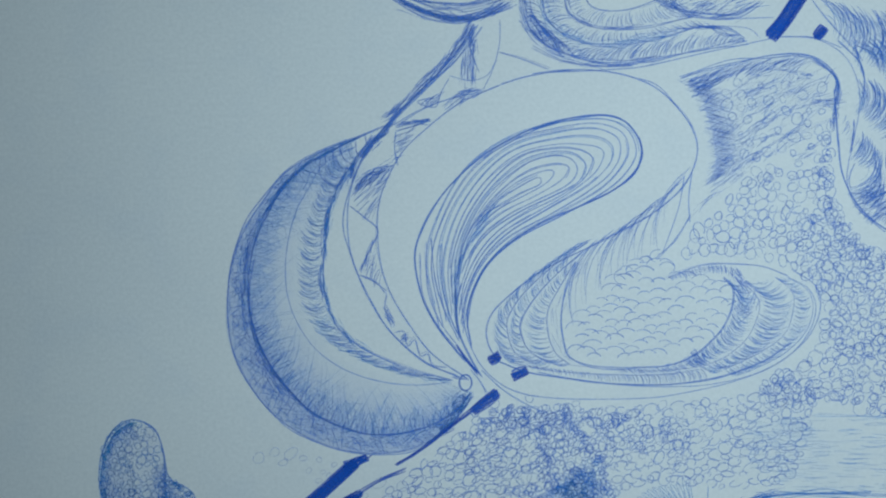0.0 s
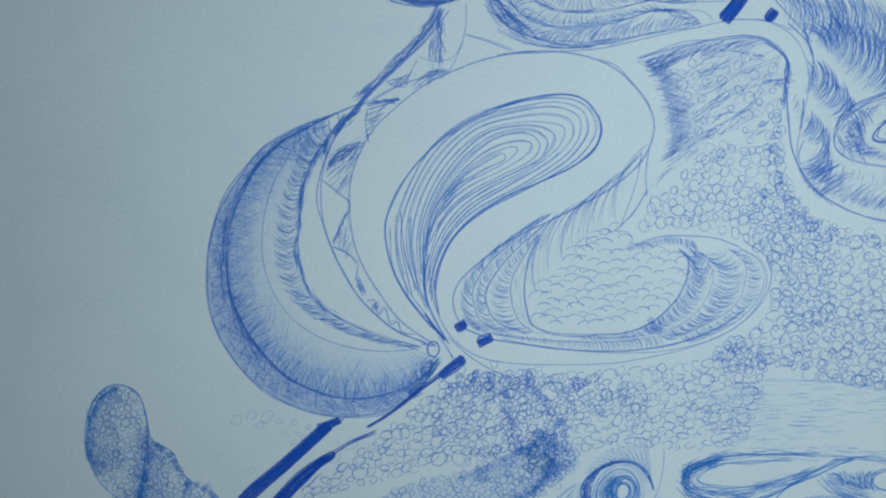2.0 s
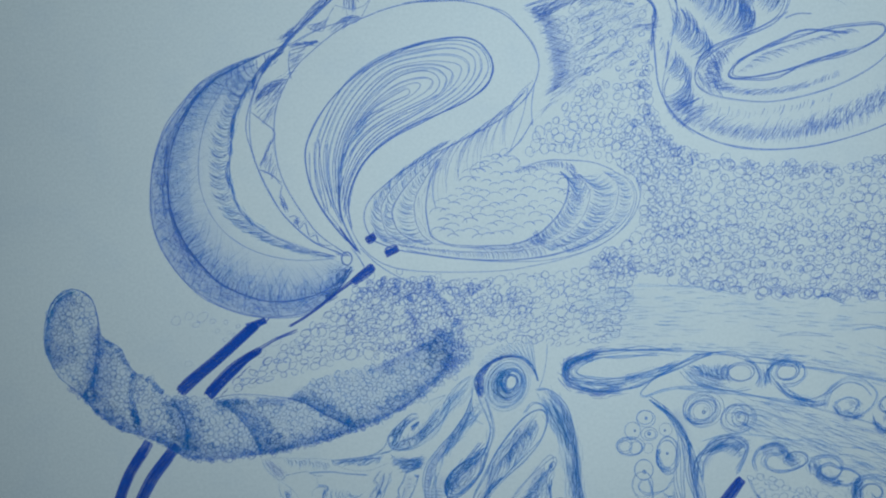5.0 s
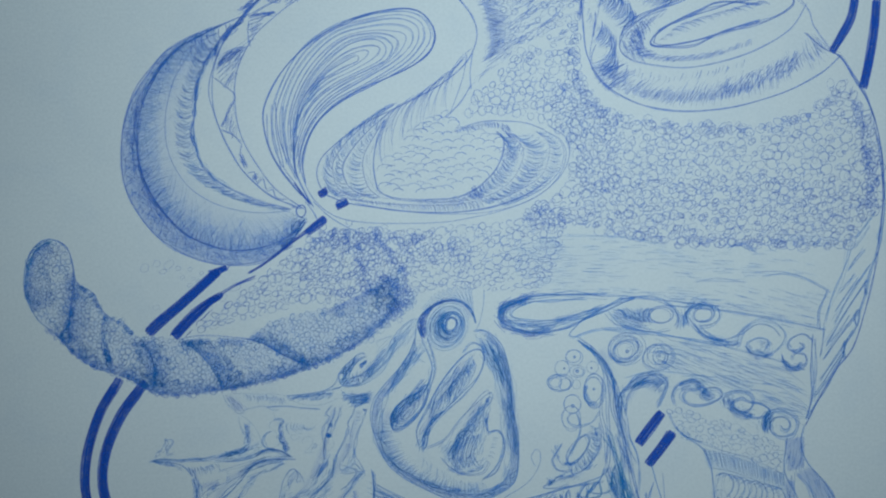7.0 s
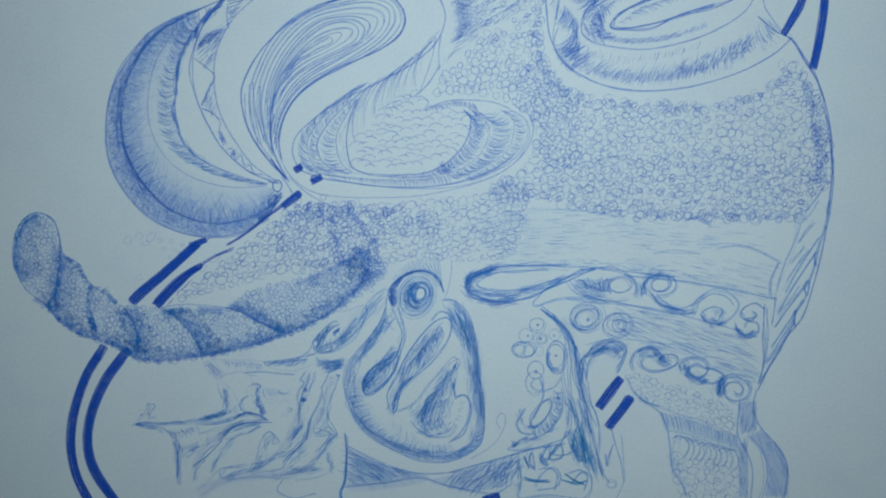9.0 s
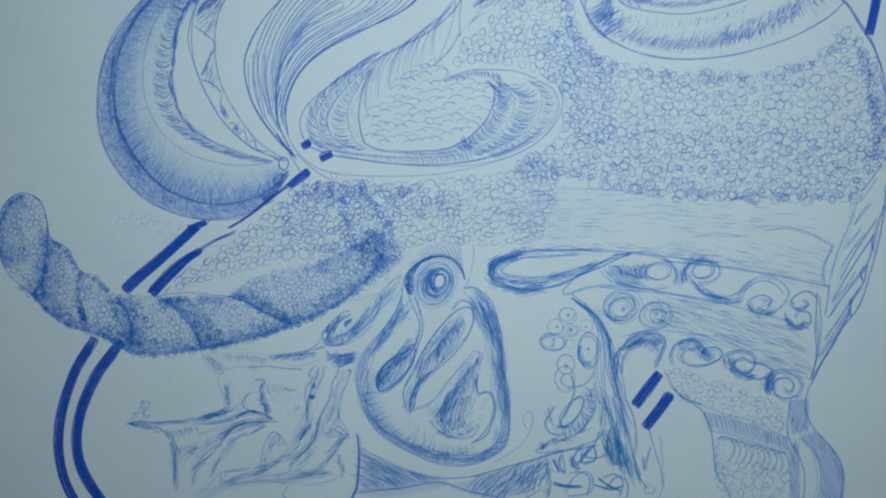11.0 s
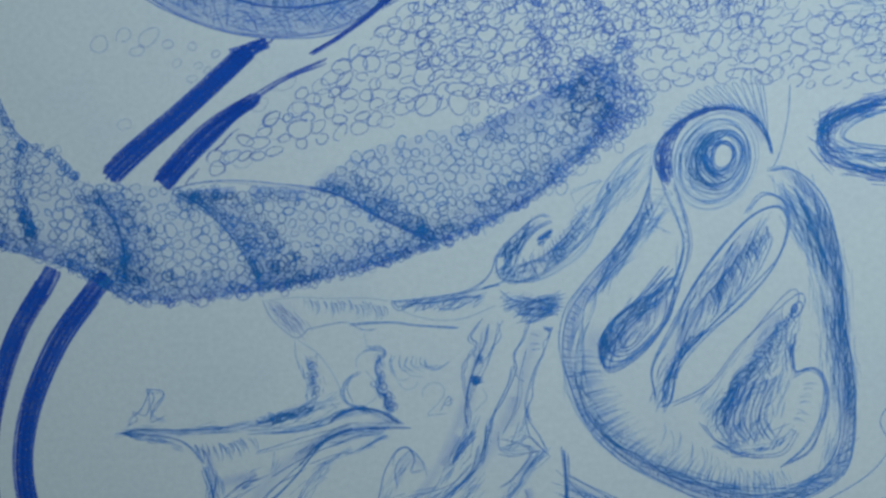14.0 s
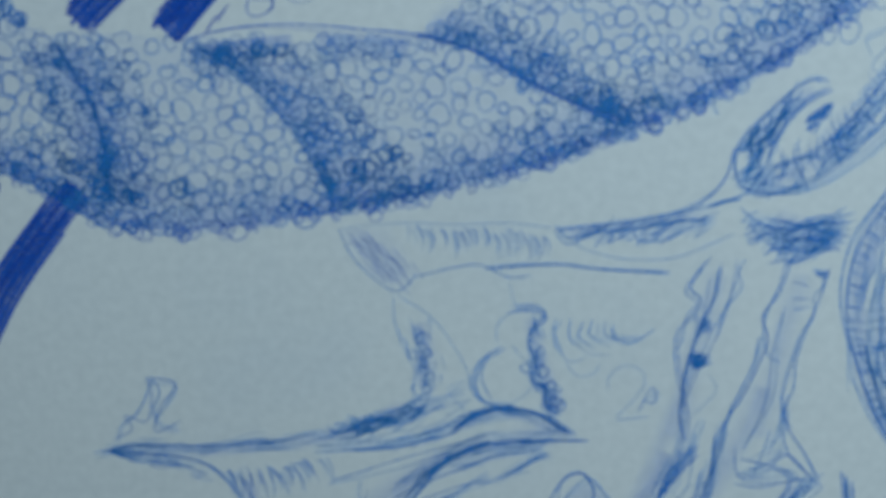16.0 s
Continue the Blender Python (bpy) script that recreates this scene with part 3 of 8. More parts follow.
for pts in (at(-62.9,70.7, -56.2,78.0, -49.6,82.0, -44.7,84.4, -43.5,83.9, -44.2,82.2, -49.7,79.9, -56.3,76.3, -61.2,73.1),
            at(-67.1,64.2, -62.9,71.5, -56.2,78.8, -49.6,83.6, -43.0,86.3, -40.0,86.4, -40.1,84.8, -43.1,82.2, -49.7,78.7, -56.3,75.2, -62.1,69.9, -65.5,64.2),
            at(-67.7,59.3, -65.4,67.5, -59.5,76.4, -52.9,82.9, -46.3,86.9, -39.7,88.4, -35.9,87.8, -35.6,86.2, -38.1,83.1, -44.7,79.4, -53.0,75.5, -59.6,70.7, -64.6,65.0, -67.2,59.3),
            at(-68.4,54.4, -66.6,65.8, -61.2,76.4, -54.5,83.7, -47.1,88.8, -40.5,90.5, -35.6,90.0, -33.1,87.5, -33.5,84.7, -36.5,81.8, -44.8,77.8, -53.0,73.8, -59.7,69.0, -63.9,63.3, -66.9,56.8),
            at(-69.1,49.5, -68.3,62.6, -63.7,74.0, -57.0,82.9, -48.7,89.4, -41.3,91.7, -34.7,91.6, -31.0,89.1, -30.7,86.6, -33.2,82.5, -39.8,79.0, -49.7,74.6, -58.0,69.3, -63.4,63.0, -66.8,54.4),
            at(-69.5,47.9, -69.6,61.0, -65.3,73.2, -57.8,83.8, -48.7,91.0, -39.6,93.0, -33.1,92.7, -29.0,90.7, -28.7,88.2, -31.6,83.3, -39.0,78.5, -48.1,74.1, -56.4,69.0, -62.2,62.5, -66.1,54.4, -67.9,46.2),
            at(-69.9,44.6, -70.8,59.3, -67.0,72.4, -59.4,83.8, -49.5,91.5, -38.0,94.1, -29.8,93.8, -25.7,92.4, -25.3,89.8, -28.3,84.9, -36.6,79.0, -46.5,73.7, -54.8,68.6, -61.4,61.7, -65.6,53.5, -67.9,44.6),
            at(-70.7,44.6, -72.4,59.4, -68.6,73.3, -61.1,84.6, -51.1,92.7, -38.7,95.8, -29.7,96.4, -24.0,94.7, -22.4,91.4, -24.1,87.3, -30.0,81.7, -41.5,75.3, -53.1,68.6, -60.6,61.3, -65.2,52.4, -67.4,42.9),
            at(-71.5,43.0, -74.1,59.4, -70.6,73.3, -62.7,85.5, -51.9,94.0, -39.5,97.4, -28.9,98.6, -22.4,96.6, -20.3,93.3, -21.4,88.1, -26.7,82.4, -39.9,74.3, -52.3,67.6, -60.1,60.5, -64.9,51.4, -67.1,41.3),
            at(-72.4,41.3, -75.7,59.4, -72.2,73.3, -64.3,86.3, -52.7,95.2, -39.5,98.6, -28.0,100.0, -20.7,97.9, -18.0,93.3, -19.2,88.1, -25.9,81.0, -39.1,73.5, -51.5,66.9, -59.5,59.5, -64.4,50.7, -66.7,39.6),
            at(-73.5,41.4, -77.2,59.4, -74.0,73.3, -65.6,87.2, -53.5,96.0, -39.5,100.2, -26.4,101.3, -19.0,98.7, -16.0,93.3, -17.1,88.0, -23.4,81.2, -36.7,73.7, -49.9,67.1, -58.5,60.3, -63.5,51.4, -65.7,41.2)):
    line(pts, 0.32, VIO, k=1)
    c = along(smooth(pts), np.linspace(rng.uniform(0, 0.1), rng.uniform(0.4, 0.6), 60)) + drift(60, 0.3) + (0.3, -0.3)
    ribbons(c[None], 0.24 * np.ones((1, 60)), VIO if rng.random() < 0.6 else BLU)
    c = along(smooth(pts), np.linspace(rng.uniform(0.55, 0.75), rng.uniform(0.9, 1.0), 60)) + drift(60, 0.3)
    ribbons(c[None], 0.24 * np.ones((1, 60)), VIO)
    finish("contour_line", paisley)
for pts in (at(-79.1,62.8, -78.3,51.3, -74.0,41.4, -68.4,33.9), at(-77.4,66.0, -76.8,52.9, -73.2,43.0, -68.0,35.6), at(-75.3,67.6, -74.6,54.5, -71.5,44.6, -68.0,37.2), at(-72.8,65.9, -72.5,54.5, -70.4,44.6, -67.5,38.0),
            at(-67.1,64.2, -68.4,57.7, -68.8,49.5, -68.2,39.6), at(-64.6,65.8, -67.2,59.3, -68.5,51.1, -68.3,42.9)):
    line(pts, 0.26, VIO, k=2, jit=0.3)
smear(at(-57.9,74.7, -63.8,67.4, -67.2,60.9, -68.8,52.8, -68.9,44.6), 60, 0.7, (3, 7), 0.24, BLU)
line(at(-68.9,52.8, -68.9,44.6, -67.8,38.3), 0.5, VIO, k=3, jit=0.2)
line(at(-66.8,54.4, -68.5,47.8, -68.0,39.6, -64.3,31.4, -61.6,26.8), 0.4, VIO, k=2, jit=0.25)
line(at(-68.7,36.1, -66.0,32.2, -62.3,27.8), 0.5, HEAVY, k=4, jit=0.3)
finish("stem_line", paisley)

# ---- leaf with scales ----
line(at(-67.3,51.1, -66.3,41.3, -63.2,32.7, -58.4,26.7, -52.2,22.7, -44.1,20.8, -29.4,20.0, -13.0,20.1, -3.2,21.4, 9.9,24.1, 21.3,28.2, 29.6,33.7, 34.6,39.8, 36.7,46.3, 35.1,52.0, 28.4,56.5), 0.32, VIO)
line(at(-61.6,28.9, -55.5,23.1, -49.0,18.9, -43.8,16.4), 0.36, VIO)
line(at(-57.0,31.3, -48.8,28.2, -39.1,26.5, -27.7,24.8, -16.2,24.0, -4.8,24.2, 8.3,26.3, 19.7,30.2, 28.0,35.8), 0.36, VIO, k=2, jit=0.15)
line(at(-57.7,37.9, -53.7,33.2, -43.9,31.1, -27.6,29.2, -12.9,28.1, 1.8,28.8), 0.28, VIOL)
line(at(-33.3,59.9, -36.7,52.3, -38.3,44.1, -37.9,37.6, -36.3,32.6, -30.8,30.0, -22.7,29.2, -16.2,29.1, -8.0,29.3, -0.6,31.8, 5.5,36.6, 9.3,41.0, 11.6,46.7, 11.5,51.6, 8.8,54.4), 0.32, VIO, k=2, jit=0.25)
line(at(-7.9,54.8, -2.6,57.0, 4.0,58.7, 12.1,58.7, 20.2,57.6, 27.5,54.6), 0.32, VIO, k=2, jit=0.25)
line(at(27.5,54.6, 33.2,51.2, 35.2,45.5, 32.9,38.2, 27.1,31.7, 18.1,27.0, 5.0,23.9, -8.1,23.3, -21.1,23.9, -34.2,25.8, -45.6,28.2), 0.26, VIO)
bar(at(-59.4,31.3, -56.1,33.1), 2.5)
bar(at(-52.8,26.8, -48.2,28.8), 2.4)
leaf = finish("leaf_motif", sheet, "rounded leaf with feathered rim and a scaly middle")
ROWS = (at(-23.6,69.3, -36.8,62.1, -48.4,54.9, -56.7,46.8, -58.8,41.1, -57.7,34.6, -55.3,31.3), at(-30.2,65.3, -40.2,58.9, -48.5,51.6, -53.5,44.3, -53.9,39.4, -52.0,33.7, -47.2,29.9),
        at(-31.9,62.9, -40.2,55.6, -46.1,49.1, -49.9,42.7, -49.5,37.7, -47.1,33.6, -41.5,30.3), at(-33.6,60.1, -38.6,52.3, -42.0,45.8, -42.1,39.3, -39.8,33.5, -35.7,30.2))
for a, b, n in zip(ROWS, ROWS[1:], (44, 40, 32)):
    between(b, a, n, 0.28, VIO, (0, 0.15), (0.7, 0.95), -0.03, 0.16, (0.1, 1))
    between(b, a, n, 0.24, BLU, (0.1, 0.5), (0.7, 0.95), -0.04, 0.14, (0.15, 1))
    line(b, 0.28, VIO, k=2, jit=0.2)
smear(ROWS[3] + (2.2, 0), 26, 0.8, (3, 6), 0.22, VIOL)
scales(at(-35.3,37.5, -32.2,44.0, -27.2,49.2, -20.6,56.1, -14.0,60.5, -7.8,58.4, -5.1,54.3, 3.9,54.1, 10.3,51.3, 10.2,45.9, 6.5,39.4, -1.4,34.1, -12.9,31.0, -27.5,31.2, -34.4,33.4), (1.9, 3.3), 2.65, 0.34, VIO, 92, 1800, 64)
ARCS = (at(8.0,55.2, 11.5,51.2, 11.6,46.7, 8.5,40.5, 3.5,35.7, -2.2,31.8), at(14.9,53.1, 18.9,47.9, 18.3,43.0, 15.0,36.8, 9.2,32.0, 1.8,28.8), at(23.5,54.7, 28.3,50.5, 29.0,46.1, 26.4,38.3, 19.0,32.8, 8.3,27.9), at(27.0,54.6, 32.7,50.9, 34.4,45.5, 32.1,38.5, 25.5,32.1, 14.8,27.0))
for a, b, n in zip(ARCS, ARCS[1:], (44, 44, 40)):
    between(a, b, n, 0.28, VIO, (0, 0.15), (0.75, 1.0), 0.02, -0.2)
    between(a, b, n, 0.24, BLU, (0.1, 0.4), (0.7, 1.0), 0.04, -0.2)
    line(b, 0.24, VIO)
between(at(-48.8,30.4, -35.8,28.6, -22.7,27.5, -9.7,27.4, 1.8,28.5), at(-46.4,28.7, -34.2,26.2, -21.1,24.4, -8.1,23.8, 5.0,24.4), 80, 0.26, VIO, (0, 0.2), (0.8, 1.0), -0.03, 0.12)
between(at(-22.7,29.2, -12.9,29.0, -4.7,30.2, 1.9,32.9), at(-21.1,27.4, -11.3,27.2, -1.5,28.1, 5.1,29.6), 36, 0.26, VIO, (0, 0.2), (0.8, 1.0), 0.03, -0.12)
line(at(-53.7,31.3, -45.6,29.3, -34.1,27.7, -21.1,26.9, -8.0,27.0, 1.8,28.2), 0.26, VIO)
between(at(-7.2,55.1, -2.6,56.7, 3.9,58.2, 11.3,58.1), at(-5.9,54.1, -1.0,55.0, 5.5,55.9, 12.0,54.8), 40, 0.28, VIO, (0, 0.2), (0.8, 1.1), -0.03, 0.1)
smear(at(12.1,56.1, 14.0,53.5, 16.1,51.2), 30, 1.0, (2, 4), 0.34, VIO)
smear(at(0.2,33.4, 1.8,31.4, 3.1,30.4), 24, 1.0, (1.5, 3), 0.3, VIO)
smear(at(11.8,43.4, 16.0,45.8, 17.7,49.8), 26, 1.6, (2, 4), 0.26, VIO)
smear(at(-8.0,27.3, -3.1,30.5, 1.0,32.4), 20, 0.8, (1.5, 3), 0.28, VIO)
between(at(-28.6,66.1, -22.0,69.3, -15.4,73.2, -8.8,78.1, -3.8,82.1, -0.1,86.9), at(-35.6,40.0, -32.2,46.0, -27.2,50.8, -20.6,56.3, -14.0,60.9, -9.9,60.9), 20, 0.26, VIO, (0, 0.06), (0.85, 1.03), 0.0, -0.14)
between(at(-28.6,66.1, -22.0,69.3, -15.4,73.2, -8.8,78.1, -3.8,82.1, -0.1,86.9), at(-35.6,40.0, -32.2,46.0, -27.2,50.8, -20.6,56.3, -14.0,60.9, -9.9,60.9), 10, 0.22, VIOL, (0, 0.1), (0.4, 0.9), 0.0, -0.16)
line(at(0.5,86.1, -0.8,77.9, -0.6,70.6), 0.32, VIO)
line(at(-1.8,84.2, -3.9,74.7, -8.7,61.7), 0.26, VIO)
line(at(-0.4,73.0, -4.9,65.7, -10.4,59.7), 0.26, VIO, k=2, jit=0.3)
loops(at(-14.0,60.5, -9.9,61.4, -7.5,58.4, -17.3,57.2, -20.6,56.1), 2.0, 0.26, VIO, sweep=(150, 230))
finish("scale_texture", leaf)

# ---- dark patch and river band ----
line(at(-40.9,115.0, -26.1,115.4, -14.7,115.9, -3.2,118.2, 11.6,121.2, 24.7,123.8, 31.3,124.0, 37.8,122.9, 44.2,119.0, 47.9,113.2, 49.2,105.0, 47.4,95.2, 45.2,85.4, 45.4,79.7, 48.3,73.6, 55.9,66.9), 0.32, VIO)
line(at(-2.4,112.9, 5.0,115.2, 14.8,117.4, 24.7,118.8, 31.2,118.9, 36.9,117.2, 41.7,113.3, 43.2,109.2, 42.7,105.1), 0.34, VIO, k=4, jit=0.4)
line(at(36.1,117.5, 40.9,113.6, 42.8,110.0, 42.4,107.6), 0.5, VIO, k=3, jit=0.35)
cluster(at(39.4,96.1, 38.9,88.8, 38.8,83.5, 39.4,77.3, 40.9,71.6, 43.2,67.4, 47.2,63.8, 54.5,59.9), 30, 0.8, (0.7, 1.4), 0.22, VIO)
patch = finish("shaded_patch", sheet, "dark hatched patch fading into rings along a pale band")
MARGIN = at(-1.3,111.9, 3.2,106.6, 5.5,100.0, 6.9,93.4, 7.1,87.6, 5.2,81.9)
DEEP = at(8.2,112.2, 11.3,105.6, 13.7,99.0, 15.2,93.2, 14.3,89.2, 11.0,85.1)
tint(MARGIN, DEEP, (0.4, 0.0), 0.8)
for tone, n, skew, hi in ((VIO, 40, -0.08, 0.9), (VIO, 36, 0.1, 0.9), (VIOL, 90, -0.1, 1.2), (VIOL, 90, 0.12, 1.2)):
    between(MARGIN, DEEP, int(n * 0.8), 0.2, tone, (-0.3, 0.35), (0.25, hi), skew, 0.0)
FIELD = at(1.6,112.3, 14.8,116.2, 29.5,117.8, 40.9,112.5, 42.0,105.1, 38.1,97.0, 29.1,92.2, 17.5,85.8, 6.8,78.6, 9.4,89.2, 7.2,100.8)
cloud(FIELD, 90, (4, 10), 33, 0.22, VIOL, 0.04, 12)
cloud(FIELD, 50, (3, 8), 32, 0.22, VIO, 0.04, 14)
cloud(at(0.8,112.4, 13.2,115.9, 26.3,117.5, 36.0,116.4, 26.2,114.9, 11.5,112.2, 3.2,107.4), 110, (3, 7), 25, 0.24, VIO)
cloud(at(12.6,85.9, 22.5,91.5, 12.5,81.8, 2.6,74.6, -1.5,70.6, 4.3,78.7), 40, (4, 8), 42, 0.2, VIOL)
for bundle in (at(18.0,112.9, 26.2,113.9, 34.3,112.6), at(19.5,102.7, 29.3,107.8, 37.6,110.9), at(22.7,99.7, 32.5,104.4, 42.3,105.1), at(22.5,92.0, 30.8,97.1, 35.7,101.1), at(6.0,81.1, 12.6,85.9, 22.5,91.5),
               at(12.7,92.5, 21.0,98.9, 25.1,101.6), at(35.8,105.2, 39.9,104.8, 43.2,105.1), at(20.7,80.9, 27.3,87.3, 37.2,92.1), at(17.9,108.0, 24.5,110.3, 27.8,111.1)):
    smear(bundle, 16, 0.8, (3, 6), 0.24, VIO)
smear(at(42.8,110.0, 42.3,104.3, 41.2,97.7), 40, 0.5, (2, 5), 0.24, VIO)
finish("hatching", patch, "", "stuff")

# ---- ring fields ----
bubbles(at(10.6,110.5, 37.6,113.4, 43.1,103.4, 39.5,85.5, 17.4,80.9, 11.0,85.9), (0.9, 1.7), 3.4, 0.24, VIO, 500)
bubbles(at(20.8,85.8, 38.7,85.5, 39.3,72.4, 44.8,62.5, 54.4,55.8, 55.3,33.0, 41.0,33.2, 37.2,49.5, 28.4,57.8, 10.5,62.2, -4.2,61.6, 5.8,72.9), (1.1, 2.0), 2.3, 0.26, VIO, 3000, sweep=(290, 460), squash=(0.62, 1.0))
FLANK = at(28.2,66.8, 39.6,74.6, 46.2,64.3, 54.0,60.1, 67.5,56.7, 85.5,54.6, 105.8,55.0, 119.4,57.0, 130.7,61.4, 138.7,70.1, 146.5,67.2, 151.9,53.6, 154.1,37.8, 153.8,22.0, 146.8,17.6, 142.1,9.1, 116.3,9.4, 82.6,10.6, 53.4,14.4, 35.4,19.1, 19.6,19.8, 26.4,26.5, 36.7,34.9, 38.5,46.2, 34.8,54.2)
LOWER = at(48.3,34.2, 105.4,36.2, 151.0,34.0, 153.5,22.0, 142.1,9.7, 82.6,10.9, 53.4,14.6, 40.0,20.0)
bubbles(FLANK, (1.4, 2.3), 2.9, 0.26, VIO, 9000, sweep=(300, 470), squash=(0.58, 0.98), lean=15)
bubbles(FLANK, (0.7, 1.3), 3.6, 0.24, VIO, 2500, sweep=(300, 420))
bubbles(LOWER, (0.8, 1.5), 4.4, 0.26, VIO, 1200, sweep=(320, 560), squash=(0.6, 1.0), lean=15)
bubbles(LOWER, (1.5, 2.2), 5.2, 0.26, VIO, 900, squash=(0.62, 0.95), lean=15)
cluster(at(39.6,75.7, 46.2,64.3, 54.0,59.6, 67.5,56.2, 85.5,54.4, 105.8,54.7, 119.4,56.8, 130.7,61.1, 138.7,70.1), 90, 1.1, (0.9, 1.6), 0.22, VIO, squash=(0.5, 0.9))
cluster(at(38.6,84.8, 40.7,73.4, 47.3,62.0, 51.7,57.4), 18, 1.4, (0.9, 1.5), 0.24, VIO)
cluster(at(18.8,22.1, 23.7,22.0, 31.0,22.7, 35.8,20.2), 18, 1.8, (0.9, 1.6), 0.26, VIO)
cluster(at(60.0,13.6, 75.0,11.6, 95.0,10.6, 118.0,10.0, 138.0,10.0), 34, 1.0, (1.2, 2.0), 0.24, VIO, squash=(0.6, 0.9), lean=10)
cluster(at(145.3,62.7, 149.7,46.9, 150.8,28.8, 145.7,22.1), 60, 1.2, (0.9, 1.6), 0.24, VIO)
wash(at(142.6,70.3, 151.0,59.4, 154.9,42.2, 153.6,29.3, 149.3,25.1, 148.4,38.0, 145.6,55.2), 60, (2, 5), 70, 0.5, VIOL)
finish("ring_field", sheet, "wide field of small crowded hand-drawn rings", "stuff")
bubbles(at(-43.9,15.3, -18.9,17.2, 3.7,19.1, 21.9,21.1, 33.1,16.9, 31.8,7.9, 27.1,-3.8, 14.7,-5.9, 3.4,-5.7, -10.1,-3.3, -21.5,-5.4, -29.3,1.9, -32.6,9.9), (1.2, 2.1), 2.15, 0.26, VIO, 2800, lean=15, squash=(0.45, 0.9), sweep=(190, 430))
bubbles(at(17.3,21.6, 26.5,28.3, 36.5,21.4, 33.1,14.6, 21.8,17.1), (1.1, 1.8), 2.5, 0.28, VIO, 300)
bubbles(at(-91.8,-8.1, -80.3,1.3, -68.9,9.3, -57.5,15.5, -41.6,16.6, -32.6,8.8, -30.5,-0.3, -41.8,-5.1, -64.6,-8.9, -80.5,-13.2, -98.7,-17.5, -105.5,-19.7, -98.7,-13.0), (1.2, 2.2), 2.2, 0.28, VIO, 2200, lean=25, squash=(0.45, 0.9), sweep=(300, 520))
bubbles(at(-61.7,16.2, -54.1,18.3, -44.7,15.9, -44.4,8.4, -43.0,-1.0, -56.3,-2.7, -67.6,-0.7, -68.4,8.7), (1.1, 1.9), 2.6, 0.3, VIO, 900, squash=(0.5, 0.9), lean=30)
cluster(at(-61.7,13.4, -54.1,15.1, -46.6,13.1), 40, 2.6, (0.9, 1.5), 0.28, VIO)
cluster(at(-43.7,15.9, -44.8,10.3, -43.9,4.6, -42.1,-1.0, -43.1,-3.8), 30, 0.9, (0.6, 1.2), 0.22, VIO)
smear(at(-43.2,15.0, -44.6,10.3, -43.5,3.7, -41.7,-2.0), 16, 0.7, (1.5, 3.5), 0.24, VIO)
bubbles(at(-43.7,15.9, -38.1,15.5, -31.6,8.2, -25.7,0.6, -28.1,-8.7, -41.2,-6.7, -43.0,0.9), (0.8, 1.3), 1.75, 0.24, VIO, 900)
cluster(at(-38.1,15.5, -31.6,8.2, -26.1,0.6, -27.0,-8.8, -31.0,-16.2), 80, 1.1, (0.7, 1.2), 0.22, VIO)
cluster(at(-56.4,-10.3, -48.8,-6.6, -41.2,-3.9, -31.7,-1.2), 46, 1.3, (0.6, 1.1), 0.22, VIO)
cluster(at(-41.8,16.9, -33.4,15.8, -25.9,12.9, -18.3,15.6), 50, 1.6, (0.9, 1.5), 0.24, VIO, squash=(0.5, 0.9))
cluster(at(-31.6,10.1, -22.2,6.2, -12.8,9.9, -3.4,7.9), 40, 3.2, (1.0, 1.7), 0.24, VIO, squash=(0.5, 0.9))
finish("ring_field", sheet, "looser field of oval rings beside the twisted rope", "stuff")
for x, y, size in ((-126.6, 4.3, 2.2), (-121.9, 5.9, 1.8), (-117.3, 5.5, 1.9), (-113.7, 4.1, 1.3), (-119.5, 2.9, 1.2), (-109.1, 3.6, 1.0), (-108.0, -0.0, 0.9), (-112.1, 0.5, 1.1), (-104.7, 2.1, 0.9), (-106.4, -0.9, 0.9),
                   (-109.2, -2.5, 1.0), (-122.1, -10.8, 1.1), (-108.1, -12.3, 1.2), (-104.9, -17.5, 1.8), (-100.0, -17.6, 1.9), (-94.2, -12.1, 2.2), (-89.2, -7.9, 2.0), (-96.6, -7.5, 1.6), (-91.7, -3.5, 1.7)):
    c = np.array([x, y])
    loops(c[None], size, 0.24, VIOL, squash=(0.6, 0.85), lean=20)
    finish("loose_ring", sheet, "pale ring floating apart from the field")

# ---- twisted rope ----
ROPE = at(-172.5,5.0, -169.0,12.9, -163.3,15.8, -156.5,12.7, -153.8,3.6, -152.3,-1.4, -146.4,-5.1, -142.6,-12.0, -136.2,-17.0, -131.0,-21.6, -123.8,-22.0, -110.1,-23.0, -88.6,-23.8, -78.3,-16.9, -60.1,-12.4, -47.6,-9.6, -37.3,-2.5, -30.4,3.1, -26.4,-1.5, -28.3,-9.8, -33.4,-16.6, -42.1,-23.9, -51.2,-29.9, -64.9,-35.4, -80.8,-39.9, -99.0,-43.3, -114.9,-44.7, -124.0,-43.5, -133.0,-37.9, -146.6,-33.2, -155.2,-27.2, -160.2,-21.3, -168.1,-14.4, -172.8,-4.8)
ROPEIN = inset(ROPE, 0.55)
bubbles(ROPEIN, (0.75, 1.3), 1.7, 0.3, BLU, 9000, squash=(0.68, 1.0), sweep=(330, 420))
tint(ROPE[2:18], ROPE[:17:-1], (0.2, 0.2))
rope = finish("rope_motif", sheet, "thick twisted rope made of tiny crowded rings")
line(ROPE[:9], 0.24, BLU, k=2, jit=0.14)
line(np.vstack([ROPE[-7:], ROPE[:3]]), 0.24, BLU, k=2, jit=0.14)
line(at(-159.9,15.1, -156.5,12.7, -154.5,8.2, -153.6,3.2, -153.7,-3.2, -155.3,-12.3, -156.3,-21.3), 0.3, VIO, k=2)
